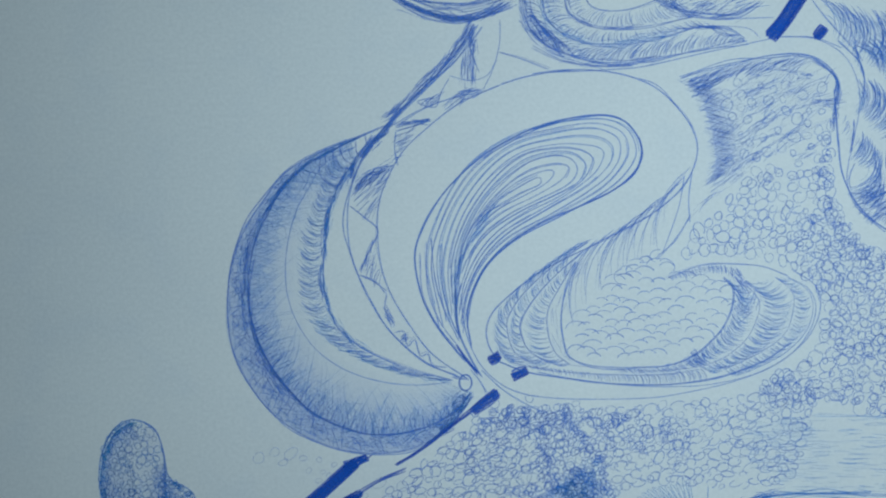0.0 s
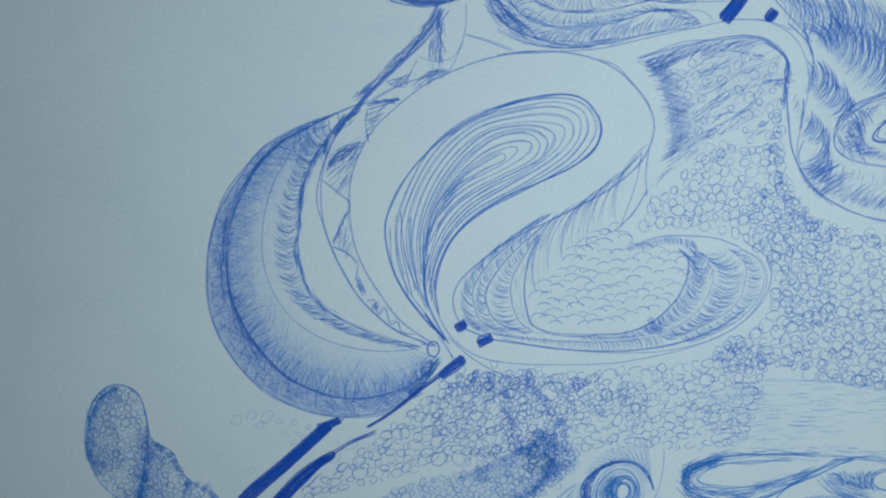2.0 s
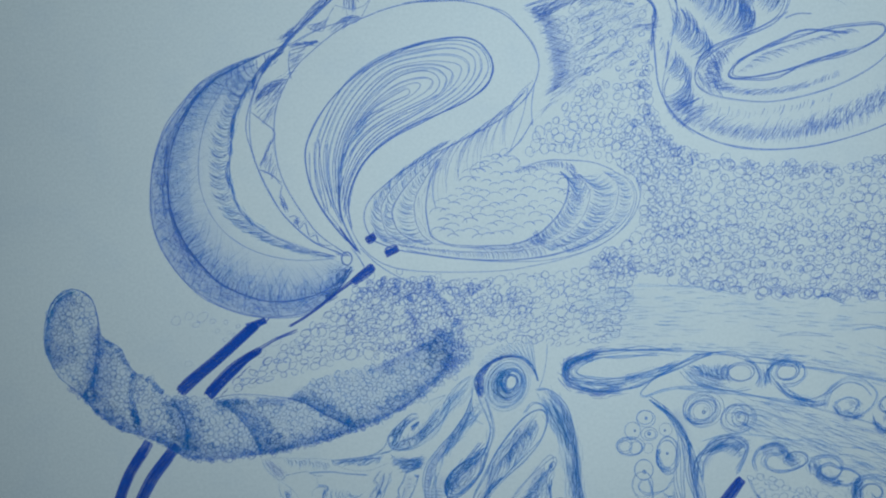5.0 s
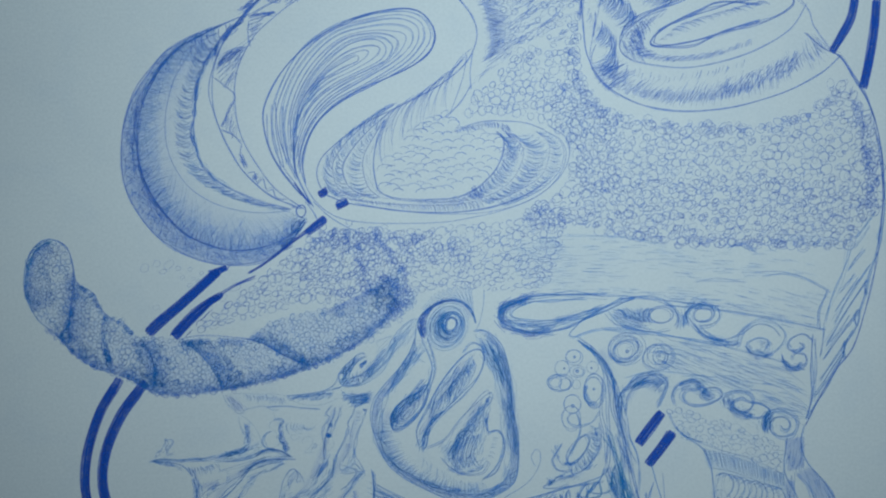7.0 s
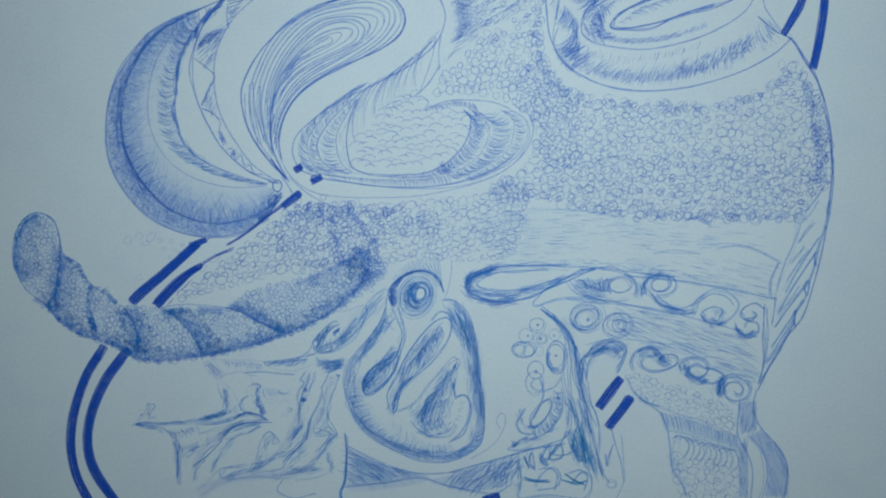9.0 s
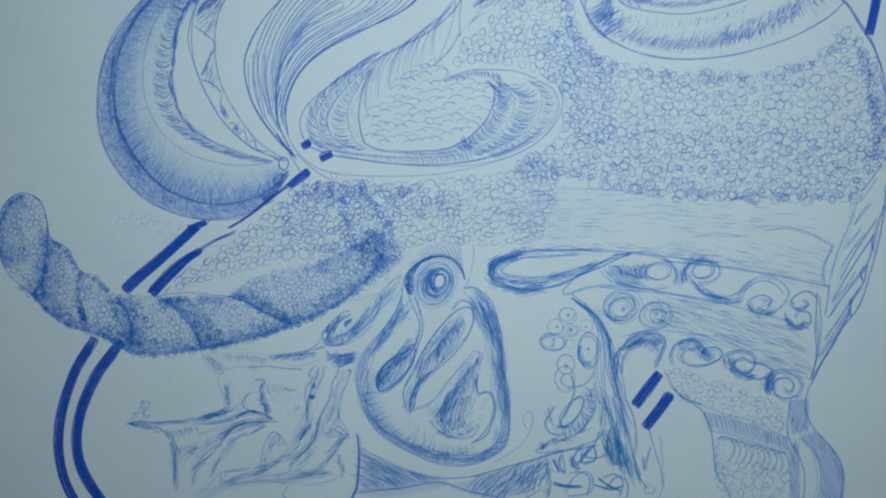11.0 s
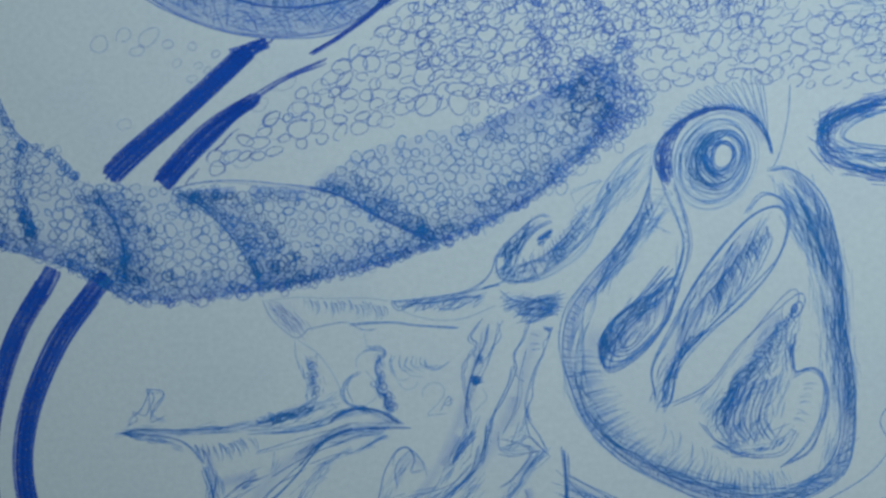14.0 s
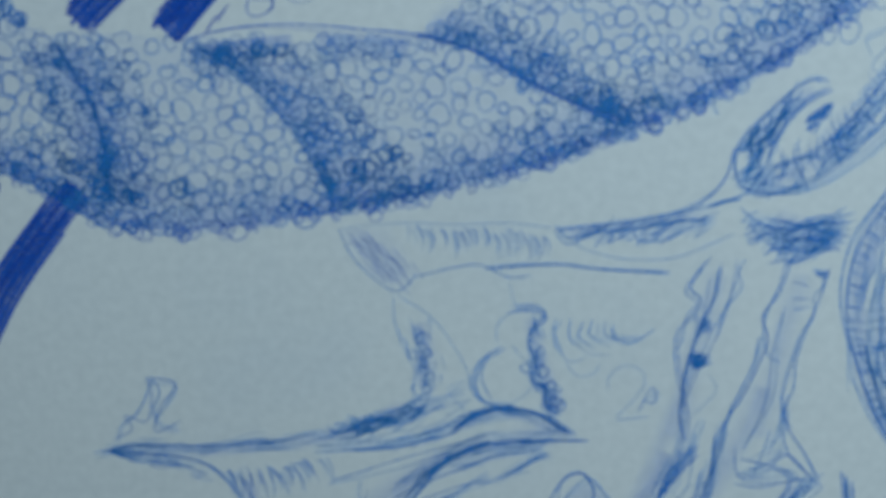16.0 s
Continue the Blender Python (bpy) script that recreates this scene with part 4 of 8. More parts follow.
line(at(-113.0,-22.9, -108.8,-22.0, -103.8,-21.8, -98.7,-22.2, -93.7,-22.8, -87.5,-23.5, -81.9,-25.2, -77.5,-27.5, -73.8,-29.7, -68.8,-32.0, -64.3,-33.6), 0.3, VIO, k=2, jit=0.2)
EDGE = at(-164.7,-18.7, -160.2,-21.7, -155.2,-27.0, -146.6,-32.8, -133.0,-37.5, -124.0,-43.0, -114.9,-44.3, -99.0,-42.9, -80.8,-39.5, -64.9,-34.9, -51.2,-29.2, -42.1,-23.5, -33.4,-16.1, -28.3,-9.4)
EDGEIN = at(-160.6,-15.6, -156.7,-17.9, -151.6,-23.2, -143.8,-27.8, -131.6,-32.5, -122.5,-36.7, -114.8,-38.1, -100.1,-37.0, -83.0,-34.0, -67.1,-29.2, -54.5,-24.4, -46.6,-19.6, -38.3,-12.4, -33.3,-6.6)
cluster(EDGE, 230, 0.4, (0.5, 0.9), 0.22, VIO)
fading(EDGE, EDGEIN, 800, (0.4, 0.8), ROPE, 1.9, BLU)
for a, b, n in ((at(-87.5,-23.3, -80.6,-25.5, -73.8,-29.6, -64.8,-33.8), at(-84.2,-18.3, -75.5,-22.3, -67.5,-27.4, -60.1,-31.3), 330), (at(-112.4,-24.0, -107.2,-27.3, -102.3,-32.1, -99.3,-37.2, -96.9,-42.6), at(-100.1,-24.0, -94.0,-30.4, -89.7,-35.6, -85.4,-41.3), 330),
                (at(-128.3,-22.9, -125.1,-28.9, -123.4,-34.7, -123.1,-41.0), at(-119.7,-24.1, -117.4,-29.8, -115.2,-36.1, -112.9,-41.9), 260), (at(-128.3,-22.9, -125.1,-28.9, -123.4,-34.7, -123.1,-41.0), at(-132.5,-25.0, -130.3,-30.7, -128.6,-35.8, -127.6,-39.6), 110),
                (at(-57.7,-13.9, -50.4,-9.7, -42.1,-5.8, -33.9,-2.3), at(-50.4,-16.1, -43.1,-13.5, -36.7,-10.9, -30.3,-6.5), 120), (at(-28.8,-0.2, -29.8,-6.5, -32.1,-13.7), at(-36.6,-0.9, -37.5,-6.3, -40.3,-12.6), 60),
                (at(-169.2,-12.1, -172.4,-4.1, -171.8,5.0, -167.9,12.4, -163.1,15.1), at(-160.1,-9.9, -162.3,-3.1, -162.7,2.6, -161.1,7.1, -159.5,10.1), 230), (at(-153.6,-2.1, -154.6,-12.3, -156.1,-22.5), at(-146.9,-7.4, -147.0,-19.2, -148.0,-28.7), 130),
                (at(-153.6,3.2, -154.1,-7.7, -156.1,-21.3), at(-158.9,1.4, -160.1,-7.7, -161.3,-15.6), 60), (at(-142.0,-26.0, -139.3,-30.6, -139.8,-32.9), at(-144.3,-26.0, -142.1,-30.6, -142.1,-33.3), 40),
                (at(-98.8,-22.8, -93.7,-23.3, -88.1,-23.7), at(-98.9,-25.9, -93.9,-26.7, -88.8,-26.8), 70), (at(-113.4,-24.3, -107.6,-23.2, -101.3,-22.8), at(-112.9,-28.0, -107.8,-26.3, -101.4,-25.2), 80)):
    fading(a, b, int(n * 0.8), (0.35, 0.75), ROPE, 2.0, BLU)
    if n > 200:
        line(a, 0.3, BLU, k=3, jit=0.3)
smear(at(-28.9,-3.9, -29.6,-6.9, -30.6,-10.0, -32.4,-13.1, -34.7,-15.0), 26, 0.3, (1, 2), 0.22, VIO)
cluster(at(-28.9,-3.9, -29.6,-6.9, -30.6,-10.0, -32.4,-13.1, -34.7,-15.0), 24, 0.6, (0.4, 0.9), 0.22, VIO)
cluster(at(-41.8,-5.4, -37.5,-6.8, -33.7,-5.3, -30.6,-3.8), 22, 0.7, (0.5, 0.9), 0.22, BLU)
cluster(at(-22.6,-5.2, -24.4,-8.8, -28.2,-12.5, -32.6,-15.5, -36.9,-20.3, -42.0,-23.9), 34, 0.9, (0.9, 1.5), 0.22, BLU)
smear(at(-142.2,-15.5, -142.8,-22.4, -140.8,-30.5), 40, 0.6, (1, 2.5), 0.28, BLU)
cluster(at(-141.3,-15.5, -142.3,-22.4, -140.4,-32.7), 60, 0.8, (0.4, 0.8), 0.24, BLU)
cluster(at(-131.3,-21.5, -129.2,-28.2, -124.3,-37.6), 30, 0.9, (0.4, 0.8), 0.22, BLU)
cluster(at(-153.1,-2.0, -147.5,-5.6, -144.2,-11.0, -140.7,-15.1, -136.0,-15.8, -131.8,-21.2), 90, 0.5, (0.4, 0.8), 0.24, BLU)
smear(at(-162.3,14.9, -168.8,11.9, -171.4,4.5, -171.7,-4.2, -170.2,-9.6), 100, 0.5, (1, 2.5), 0.24, TEAL)
cluster(at(-154.7,-10.7, -156.4,-16.9, -159.6,-21.5), 50, 0.5, (0.4, 0.7), 0.26, BLU)
finish("twist_shading", rope)

# ---- broad dark arcs ----
for pts, width, rough, label in ((at(-136.7,-37.7, -138.5,-41.0, -144.3,-50.5, -148.8,-64.0, -150.3,-76.9, -148.4,-88.9, -143.8,-98.8, -139.4,-106.3), (3.3, 3.4), 0.18, "broad solid blue arc passing behind the rope"),
                                 (at(-126.5,-39.2, -129.6,-42.8, -136.6,-52.4, -141.8,-64.5, -143.5,-76.5, -141.2,-87.0, -134.2,-98.2, -128.5,-105.3), (3.8, 3.2), 0.18, "broad solid blue arc passing behind the rope"),
                                 (at(-125.5,-20.8, -123.6,-19.0, -118.9,-14.9, -112.8,-9.9, -106.7,-4.6, -101.1,0.4, -98.3,2.9), (4.2, 3.0), 0.22, "broad solid blue stripe rising from the rope"),
                                 (at(-115.7,-22.1, -114.4,-20.8, -110.3,-16.6, -105.6,-12.3, -101.4,-8.9, -96.8,-5.8), (4.3, 2.2), 0.4, "ragged blue stripe rising from the rope"),
                                 (at(-101.9,0.7, -95.0,4.4), (2.6, 2.4), 0.4, "short blue stripe under the crescent"), (at(-64.5,17.0, -56.7,22.4), (2.0, 2.7), 0.25, "short blue stripe under the knot")):
    bar(pts, width, rough=rough)
    finish("dark_stripe", sheet, label)
line(at(-97.7,-6.1, -93.1,-3.3, -88.5,-1.1, -83.9,0.8), 0.5, HEAVY, k=3, jit=0.3)
line(at(-86.7,1.8, -79.3,6.1, -71.9,11.7, -64.1,17.5), 0.6, HEAVY, k=4, jit=0.35)
cloud(at(-111.9,-22.2, -107.1,-17.3, -101.5,-12.4, -99.6,-10.6, -105.3,-16.8, -110.0,-21.3), 16, (2, 4), 45, 0.4, HEAVY)
finish("stripe_edge", sheet, "loose dark lines that carry the stripes on")
for pts, width, label in ((at(60.9,-65.1, 70.1,-53.1), 3.5, "short solid blue bar"), (at(64.5,-73.2, 74.2,-60.7), 3.5, "short solid blue bar"),
                          (at(146.0,103.5, 144.3,95.6, 140.6,88.8, 136.9,82.8), 2.8, "long solid blue bar above the shoulder"),
                          (at(154.3,103.3, 153.2,92.0, 151.2,80.7, 148.3,69.0), 3.0, "long solid blue bar above the shoulder"),
                          (at(23.4,123.8, 27.3,128.3, 31.8,134.8, 34.0,138.1), 4.2, "solid blue bar touching the pale band"), (at(36.7,123.6, 39.5,126.8), 2.8, "stub of a solid blue bar")):
    bar(pts, width)
    finish("dark_bar", sheet, label)

# ---- knot between crescent and leaf ----
ring(*at(-66.2,25.4)[0], 2.0, 2.6, 0.34, VIO, 3)
line(at(-64.4,28.9, -62.0,24.8, -60.1,21.5), 0.34, VIO, k=2)
line(at(-70.1,26.9, -66.1,26.2), 0.4, VIO, k=3)
finish("knot_motif", sheet, "small ringed knot where the curves meet")

# ---- feather swirl at the top ----
line(at(-86.5,138.2, -79.2,133.8, -70.2,131.0, -60.3,131.2, -52.0,135.5), 0.4, VIO, k=10, jit=0.9)
line(at(-83.2,139.3, -75.1,135.9, -65.2,134.6, -53.7,137.1), 0.4, VIO, k=8, jit=0.8)
smear(at(-82.5,136.0, -73.5,132.7, -63.6,131.6, -53.7,134.3), 90, 0.9, (5, 11), 0.3, VIO)
finish("top_oval", sheet, "dark oval end of a stalk drawn with many strokes")
S0 = at(-47.9,139.5, -47.5,131.3, -44.3,125.5, -37.5,120.7, -27.7,117.8, -17.9,117.3, -6.4,119.0, 5.1,120.8, 16.9,123.2)
S1 = at(-43.0,139.4, -41.4,131.2, -35.8,125.8, -27.6,123.0, -17.8,123.2, -6.3,125.3, 3.6,127.4, 11.7,126.6, 16.9,123.2)
S2 = at(-35.6,138.5, -34.0,132.4, -28.4,128.5, -20.2,127.5, -11.2,128.3, 2.0,130.4)
S3 = at(-30.6,139.2, -28.3,134.6, -22.6,132.8, -14.3,133.3, -6.1,135.5)
for c, k in ((S0, 3), (S1, 3), (S2, 2), (S3, 2)):
    line(c, 0.3, VIO, k=k, jit=0.4)
line(at(-45.7,123.0, -35.9,117.6, -26.1,116.1, -16.3,116.3), 0.3, VIO, k=2)
line(at(-11.0,137.2, -4.5,132.5, 4.4,130.4, 14.2,130.5, 20.9,134.2), 0.36, VIO, k=4, jit=0.6)
line(at(-2.9,130.8, 11.8,129.7, 24.9,129.7), 0.26, VIO)
line(at(5.2,127.7, 16.6,126.9, 20.7,123.8), 0.26, VIO)
line(at(27.2,124.2, 36.2,123.7, 44.3,120.6), 0.3, VIO)
swirl = finish("feather_swirl", sheet, "rolled feather swirl with several rows of barbs")
between(S0, S1, 130, 0.28, VIO, (0, 0.2), (0.5, 0.9), 0.03, 0.12)
between(S1, S2, 90, 0.28, VIO, (0, 0.2), (0.4, 0.9), 0.03, 0.12)
between(S2, S3, 45, 0.26, VIO, (0, 0.2), (0.6, 0.95), 0.03, 0.12)
cloud(at(-47.1,136.2, -42.3,127.9, -34.2,121.2, -38.3,120.9, -45.6,126.3), 60, (3, 7), -50, 0.32, VIO)
cloud(at(-7.8,134.7, 3.6,131.2, 18.4,133.4, 13.5,136.8, -2.8,137.1), 50, (3, 6), 20, 0.28, VIO)
smear(S0, 80, 0.8, (4, 9), 0.24, VIO, (0, 0.7))
smear(S1, 60, 0.7, (4, 9), 0.24, BLU, (0, 0.7))
smear(S2, 40, 0.5, (3, 6), 0.26, VIO, (0, 0.6))
smear(at(-7.8,135.5, 0.4,131.8, 11.8,130.9, 20.0,133.7), 50, 0.8, (4, 8), 0.28, VIO)
finish("barb_texture", swirl)

# ---- hair and eye at the upper right ----
E0 = at(110.1,101.5, 95.2,102.4, 86.4,99.2, 77.2,95.2, 69.9,90.3, 68.0,86.7, 73.4,85.7, 84.3,86.4, 95.0,90.8, 109.9,95.1)
line(E0, 0.36, VIO, k=4, jit=0.35)
line(at(68.9,87.8, 72.3,93.1, 85.2,98.3, 102.5,102.7, 119.7,104.8, 122.2,101.3, 113.1,95.6, 98.0,91.4, 82.9,87.3, 72.1,86.2), 0.38, VIO, k=4, jit=0.4, closed=True)
E1 = at(74.5,100.6, 65.9,97.1, 58.9,91.6, 56.6,85.8, 60.2,81.2, 69.9,78.4, 82.7,78.0, 97.8,80.6, 110.8,85.5, 121.6,92.2, 128.2,101.8)
line(E1, 0.34, VIO, k=2, jit=0.3)
E2 = at(41.9,108.8, 42.6,93.6, 44.5,81.7, 51.5,71.4, 63.2,64.3, 78.2,61.3, 97.5,62.2, 116.9,67.3, 132.0,74.4, 140.3,81.8)
line(E2, 0.36, VIO, k=2, jit=0.15)
line(at(47.3,87.1, 45.9,84.3, 45.5,81.5, 46.2,79.4), 0.26, VIO, k=2, jit=0.2)
line(at(48.2,86.5, 50.5,87.6, 53.1,86.8), 0.22, VIO)
eye = finish("eye_swirl", sheet, "almond eye wrapped in feathery rows of strokes")
between(at(71.1,88.4, 78.7,94.1, 91.7,98.2, 108.9,102.6), at(76.5,88.3, 87.3,92.8, 100.3,96.9, 115.4,101.4), 45, 0.3, VIO, (0, 0.1), (0.4, 0.9), 0.02, 0.1)
between(at(61.5,92.2, 58.8,86.8, 63.5,82.4, 74.2,80.1, 89.2,80.9, 106.5,86.0), at(70.1,91.0, 67.8,86.3, 72.1,84.0, 80.7,83.2, 91.5,84.6, 106.6,89.9), 90, 0.28, VIO, (0, 0.1), (0.3, 0.8), 0.02, 0.1)
cloud(at(56.6,84.7, 61.5,93.3, 70.2,97.5, 64.7,88.9, 65.6,81.3, 60.2,81.4), 70, (2, 5), -60, 0.32, VIO)
E3 = at(46.2,78.4, 53.6,72.2, 64.3,66.9, 78.2,64.5, 97.6,65.5, 114.8,70.8, 129.9,78.7, 136.5,83.4)
between(E3, at(53.8,83.7, 59.1,78.2, 67.7,74.8, 80.5,73.5, 97.7,75.8, 112.9,81.2, 123.7,87.9, 128.1,92.1), 110, 0.24, VIO, (0, 0.3), (0.4, 0.95), 0.035, 0.06)
between(E3, at(53.8,83.7, 59.1,78.2, 67.7,74.8, 80.5,73.5, 97.7,75.8, 112.9,81.2, 123.7,87.9, 128.1,92.1), 120, 0.26, VIOL, (-0.2, 0.2), (0.3, 0.7), 0.05, 0.06)
cloud(at(93.4,71.1, 117.1,79.4, 127.9,85.7, 121.3,75.0, 99.7,66.7), 80, (2, 5), 55, 0.32, VIO)
finish("barb_texture", eye)
for a, b, n, w, bend in ((at(48.3,111.0, 52.8,110.9, 56.5,107.1, 60.1,103.3, 62.7,99.1), at(47.4,102.4, 49.2,101.2, 52.2,97.7, 55.3,94.5, 58.1,92.2), 44, 0.34, 0.24),
                         (at(49.5,95.9, 51.7,94.0, 53.9,90.7), at(46.2,89.0, 47.7,87.1, 50.8,85.3), 16, 0.32, 0.16), (at(54.3,91.7, 55.1,85.6, 55.6,80.7), at(45.5,80.1, 46.9,77.1, 49.5,72.9), 20, 0.28, 0.26),
                         (at(47.7,121.6, 54.9,124.1, 62.4,123.6, 69.8,119.7, 74.4,113.9, 78.0,109.7), at(54.3,114.3, 56.9,111.4, 59.3,108.2, 63.0,104.7, 67.6,101.8, 73.6,101.5), 78, 0.34, 0.2),
                         (at(55.0,131.3, 62.5,131.2, 71.8,127.2, 78.2,121.4), at(56.7,120.9, 61.3,117.0, 68.7,112.5, 74.3,108.3), 50, 0.3, 0.2),
                         (at(38.3,134.4, 44.5,133.0, 49.4,131.6, 54.3,130.3, 59.1,127.8), at(42.4,122.8, 46.4,120.6, 49.6,118.1, 53.1,115.6, 57.2,113.9), 40, 0.32, 0.22),
                         (at(79.6,121.4, 83.9,121.3, 87.3,118.4), at(78.1,112.0, 81.8,109.1, 85.5,110.0), 26, 0.34, 0.16), (at(72.5,115.9, 76.2,112.0, 78.0,108.2), at(70.4,104.6, 73.2,101.7, 75.1,101.1), 14, 0.3, 0.12),
                         (at(47.8,123.9, 48.8,118.2, 49.5,113.5), at(46.9,118.2, 49.1,114.4, 50.9,111.0), 12, 0.3, 0.12)):
    between(a, b, n, w, VIO, (-0.08, 0.15), (0.8, 1.08), 0.0, bend)
    between(a, b, n // 2, w * 0.8, BLU, (0.0, 0.4), (0.7, 1.1), 0.0, bend)
line(at(88.1,120.3, 88.2,113.7, 85.7,108.1, 80.7,104.4, 73.2,101.7, 67.6,99.7, 62.8,97.7, 59.0,94.8, 56.9,90.7), 0.28, VIO, k=3, jit=0.35)
line(at(47.3,99.7, 47.3,96.5, 46.2,89.9), 0.34, VIO, k=3, jit=0.3)
line(at(87.9,106.9, 92.0,108.3, 97.6,108.6), 0.26, VIO, k=2)
between(at(44.7,78.3, 46.9,73.3, 51.1,68.7), at(49.4,79.3, 52.1,75.5, 55.1,71.7), 26, 0.24, VIO, (0, 0.3), (0.5, 1.0), 0.1, 0.1)
line(at(42.9,122.8, 46.8,119.1, 49.6,116.0, 50.6,111.3, 50.1,104.6), 0.36, VIO, k=3, jit=0.25)
line(at(89.3,109.3, 82.2,105.3, 75.0,102.0, 66.0,98.4, 59.2,95.0, 56.6,90.2, 56.8,84.8, 61.2,80.6), 0.28, VIO, k=2, jit=0.2)
cloud(at(59.1,91.0, 64.2,95.4, 74.9,99.7, 65.9,92.7, 61.3,86.5), 40, (3, 6), 40, 0.26, VIOL)
cloud(at(47.8,77.0, 55.1,81.4, 60.5,74.9, 54.0,71.3), 40, (3, 6), 30, 0.3, VIO)
fringe(at(89.6,120.3, 95.5,118.3, 101.3,114.5), 8, (4, 9), 0, 0.24, VIOL)
line(at(84.2,125.9, 88.6,119.4, 89.4,112.9, 85.7,106.6, 79.2,103.0, 68.2,99.5, 59.0,93.3, 56.7,89.6), 0.28, VIO, k=2)
line(at(122.9,105.2, 128.2,98.6, 130.2,92.1, 136.5,84.4, 140.7,82.2), 0.3, VIO, k=2)
line(at(36.4,134.7, 39.9,129.7, 45.9,122.3, 49.9,116.4), 0.3, VIO, k=2)
fringe(at(45.0,100.8, 47.3,96.6, 50.6,91.5), 16, (2, 5), -60, 0.22, VIO, 0.12)
between(at(58.8,80.3, 72.7,75.9, 87.7,77.0, 104.2,81.4), at(57.4,74.7, 70.8,71.6, 85.7,72.7, 102.6,76.1), 24, 0.26, VIO, (0.0, 0.4), (0.6, 1.0), -0.01, 0.08)
between(at(51.1,70.6, 63.2,66.1, 78.1,63.2, 91.1,64.3, 103.9,67.1), at(54.0,73.8, 67.4,70.3, 82.3,69.0, 95.4,71.0, 107.2,74.8), 80, 0.26, VIO, (0.0, 0.3), (0.6, 1.0), 0.02, 0.05)
between(at(62.7,91.5, 63.6,85.9, 68.1,81.6), at(66.5,93.3, 66.4,87.3, 71.0,83.5), 26, 0.28, VIO, (0.0, 0.3), (0.6, 1.0), 0.02, 0.05)
finish("hair_tuft", sheet, "dense tufts of long hair-like pen strokes")

# ---- body outline at the right ----
line(at(126.7,90.2, 133.3,84.4, 140.4,80.4, 145.5,71.8, 150.9,62.6, 154.1,51.3, 155.4,35.5, 154.9,22.0, 152.9,8.5, 151.1,-2.8, 147.3,-16.2, 142.6,-29.6, 135.7,-38.6, 129.2,-49.7, 124.1,-58.6), 0.36, VIO, k=2, jit=0.25)
line(at(140.0,81.4, 144.4,75.2, 149.4,67.2, 153.0,55.8), 0.5, VIO, k=3, jit=0.4)
line(at(150.8,58.1, 154.6,44.5, 155.3,28.7, 153.4,10.7), 0.4, VIO, k=3, jit=0.45, part=0.5)
for pts, w, k in ((at(156.0,33.2, 155.8,24.2, 154.6,15.2, 152.9,7.3, 150.2,-0.5, 148.1,-8.4, 145.5,-15.1, 144.5,-20.7, 140.4,-27.4, 138.7,-33.0, 134.5,-40.8, 128.8,-49.7, 125.3,-56.4), 0.3, 4),
                  (at(142.2,14.2, 142.8,9.7, 140.9,1.9, 137.3,-7.1, 133.4,-16.0, 131.5,-22.8), 0.24, 2), (at(141.5,9.7, 139.3,-0.4, 135.1,-9.3, 132.6,-20.5), 0.24, 2), (at(133.5,-8.2, 130.5,-16.0, 129.7,-22.7), 0.32, 3),
                  (at(127.4,-25.0, 126.8,-36.2, 127.0,-47.4, 124.8,-56.4), 0.34, 4), (at(131.9,-21.6, 130.4,-32.9), 0.3, 2), (at(128.5,-26.1, 128.5,-38.5, 127.0,-49.7), 0.26, 3)):
    line(pts, w, BLU, k=k, jit=0.4)
outline = finish("body_outline", sheet, "long curved outline closing the drawn body")
for pts, k in ((at(144.4,11.7, 147.9,16.4, 151.3,21.3), 2), (at(143.9,8.1, 147.1,12.6, 150.1,17.1), 2), (at(141.5,-0.4, 144.9,4.1, 148.4,8.1), 4), (at(138.0,-8.7, 141.0,-4.9, 144.2,-1.6), 4), (at(135.5,-20.6, 142.9,-9.0, 150.3,2.2), 4),
               (at(132.5,-28.6, 140.1,-16.6, 147.9,-4.5), 4), (at(131.3,-34.0, 138.2,-25.1, 145.5,-15.7), 4), (at(130.0,-41.9, 136.9,-32.3, 143.1,-22.9), 5), (at(128.3,-47.9, 133.9,-39.0, 139.2,-30.7), 5), (at(133.1,-29.5, 138.2,-22.9, 141.7,-17.3), 2), (at(136.1,-16.1, 141.8,-7.6, 145.3,-2.7), 2),
               (at(139.1,-34.1, 139.0,-29.6, 140.1,-26.9), 6), (at(144.5,-21.1, 143.7,-18.0, 145.1,-14.8), 6), (at(148.3,-9.9, 147.7,-6.3, 148.6,-3.6), 6), (at(153.6,9.6, 153.2,13.0, 154.4,16.3), 5)):
    line(pts, 0.3, BLU, k=k, jit=0.4)
    finish("dash", outline)

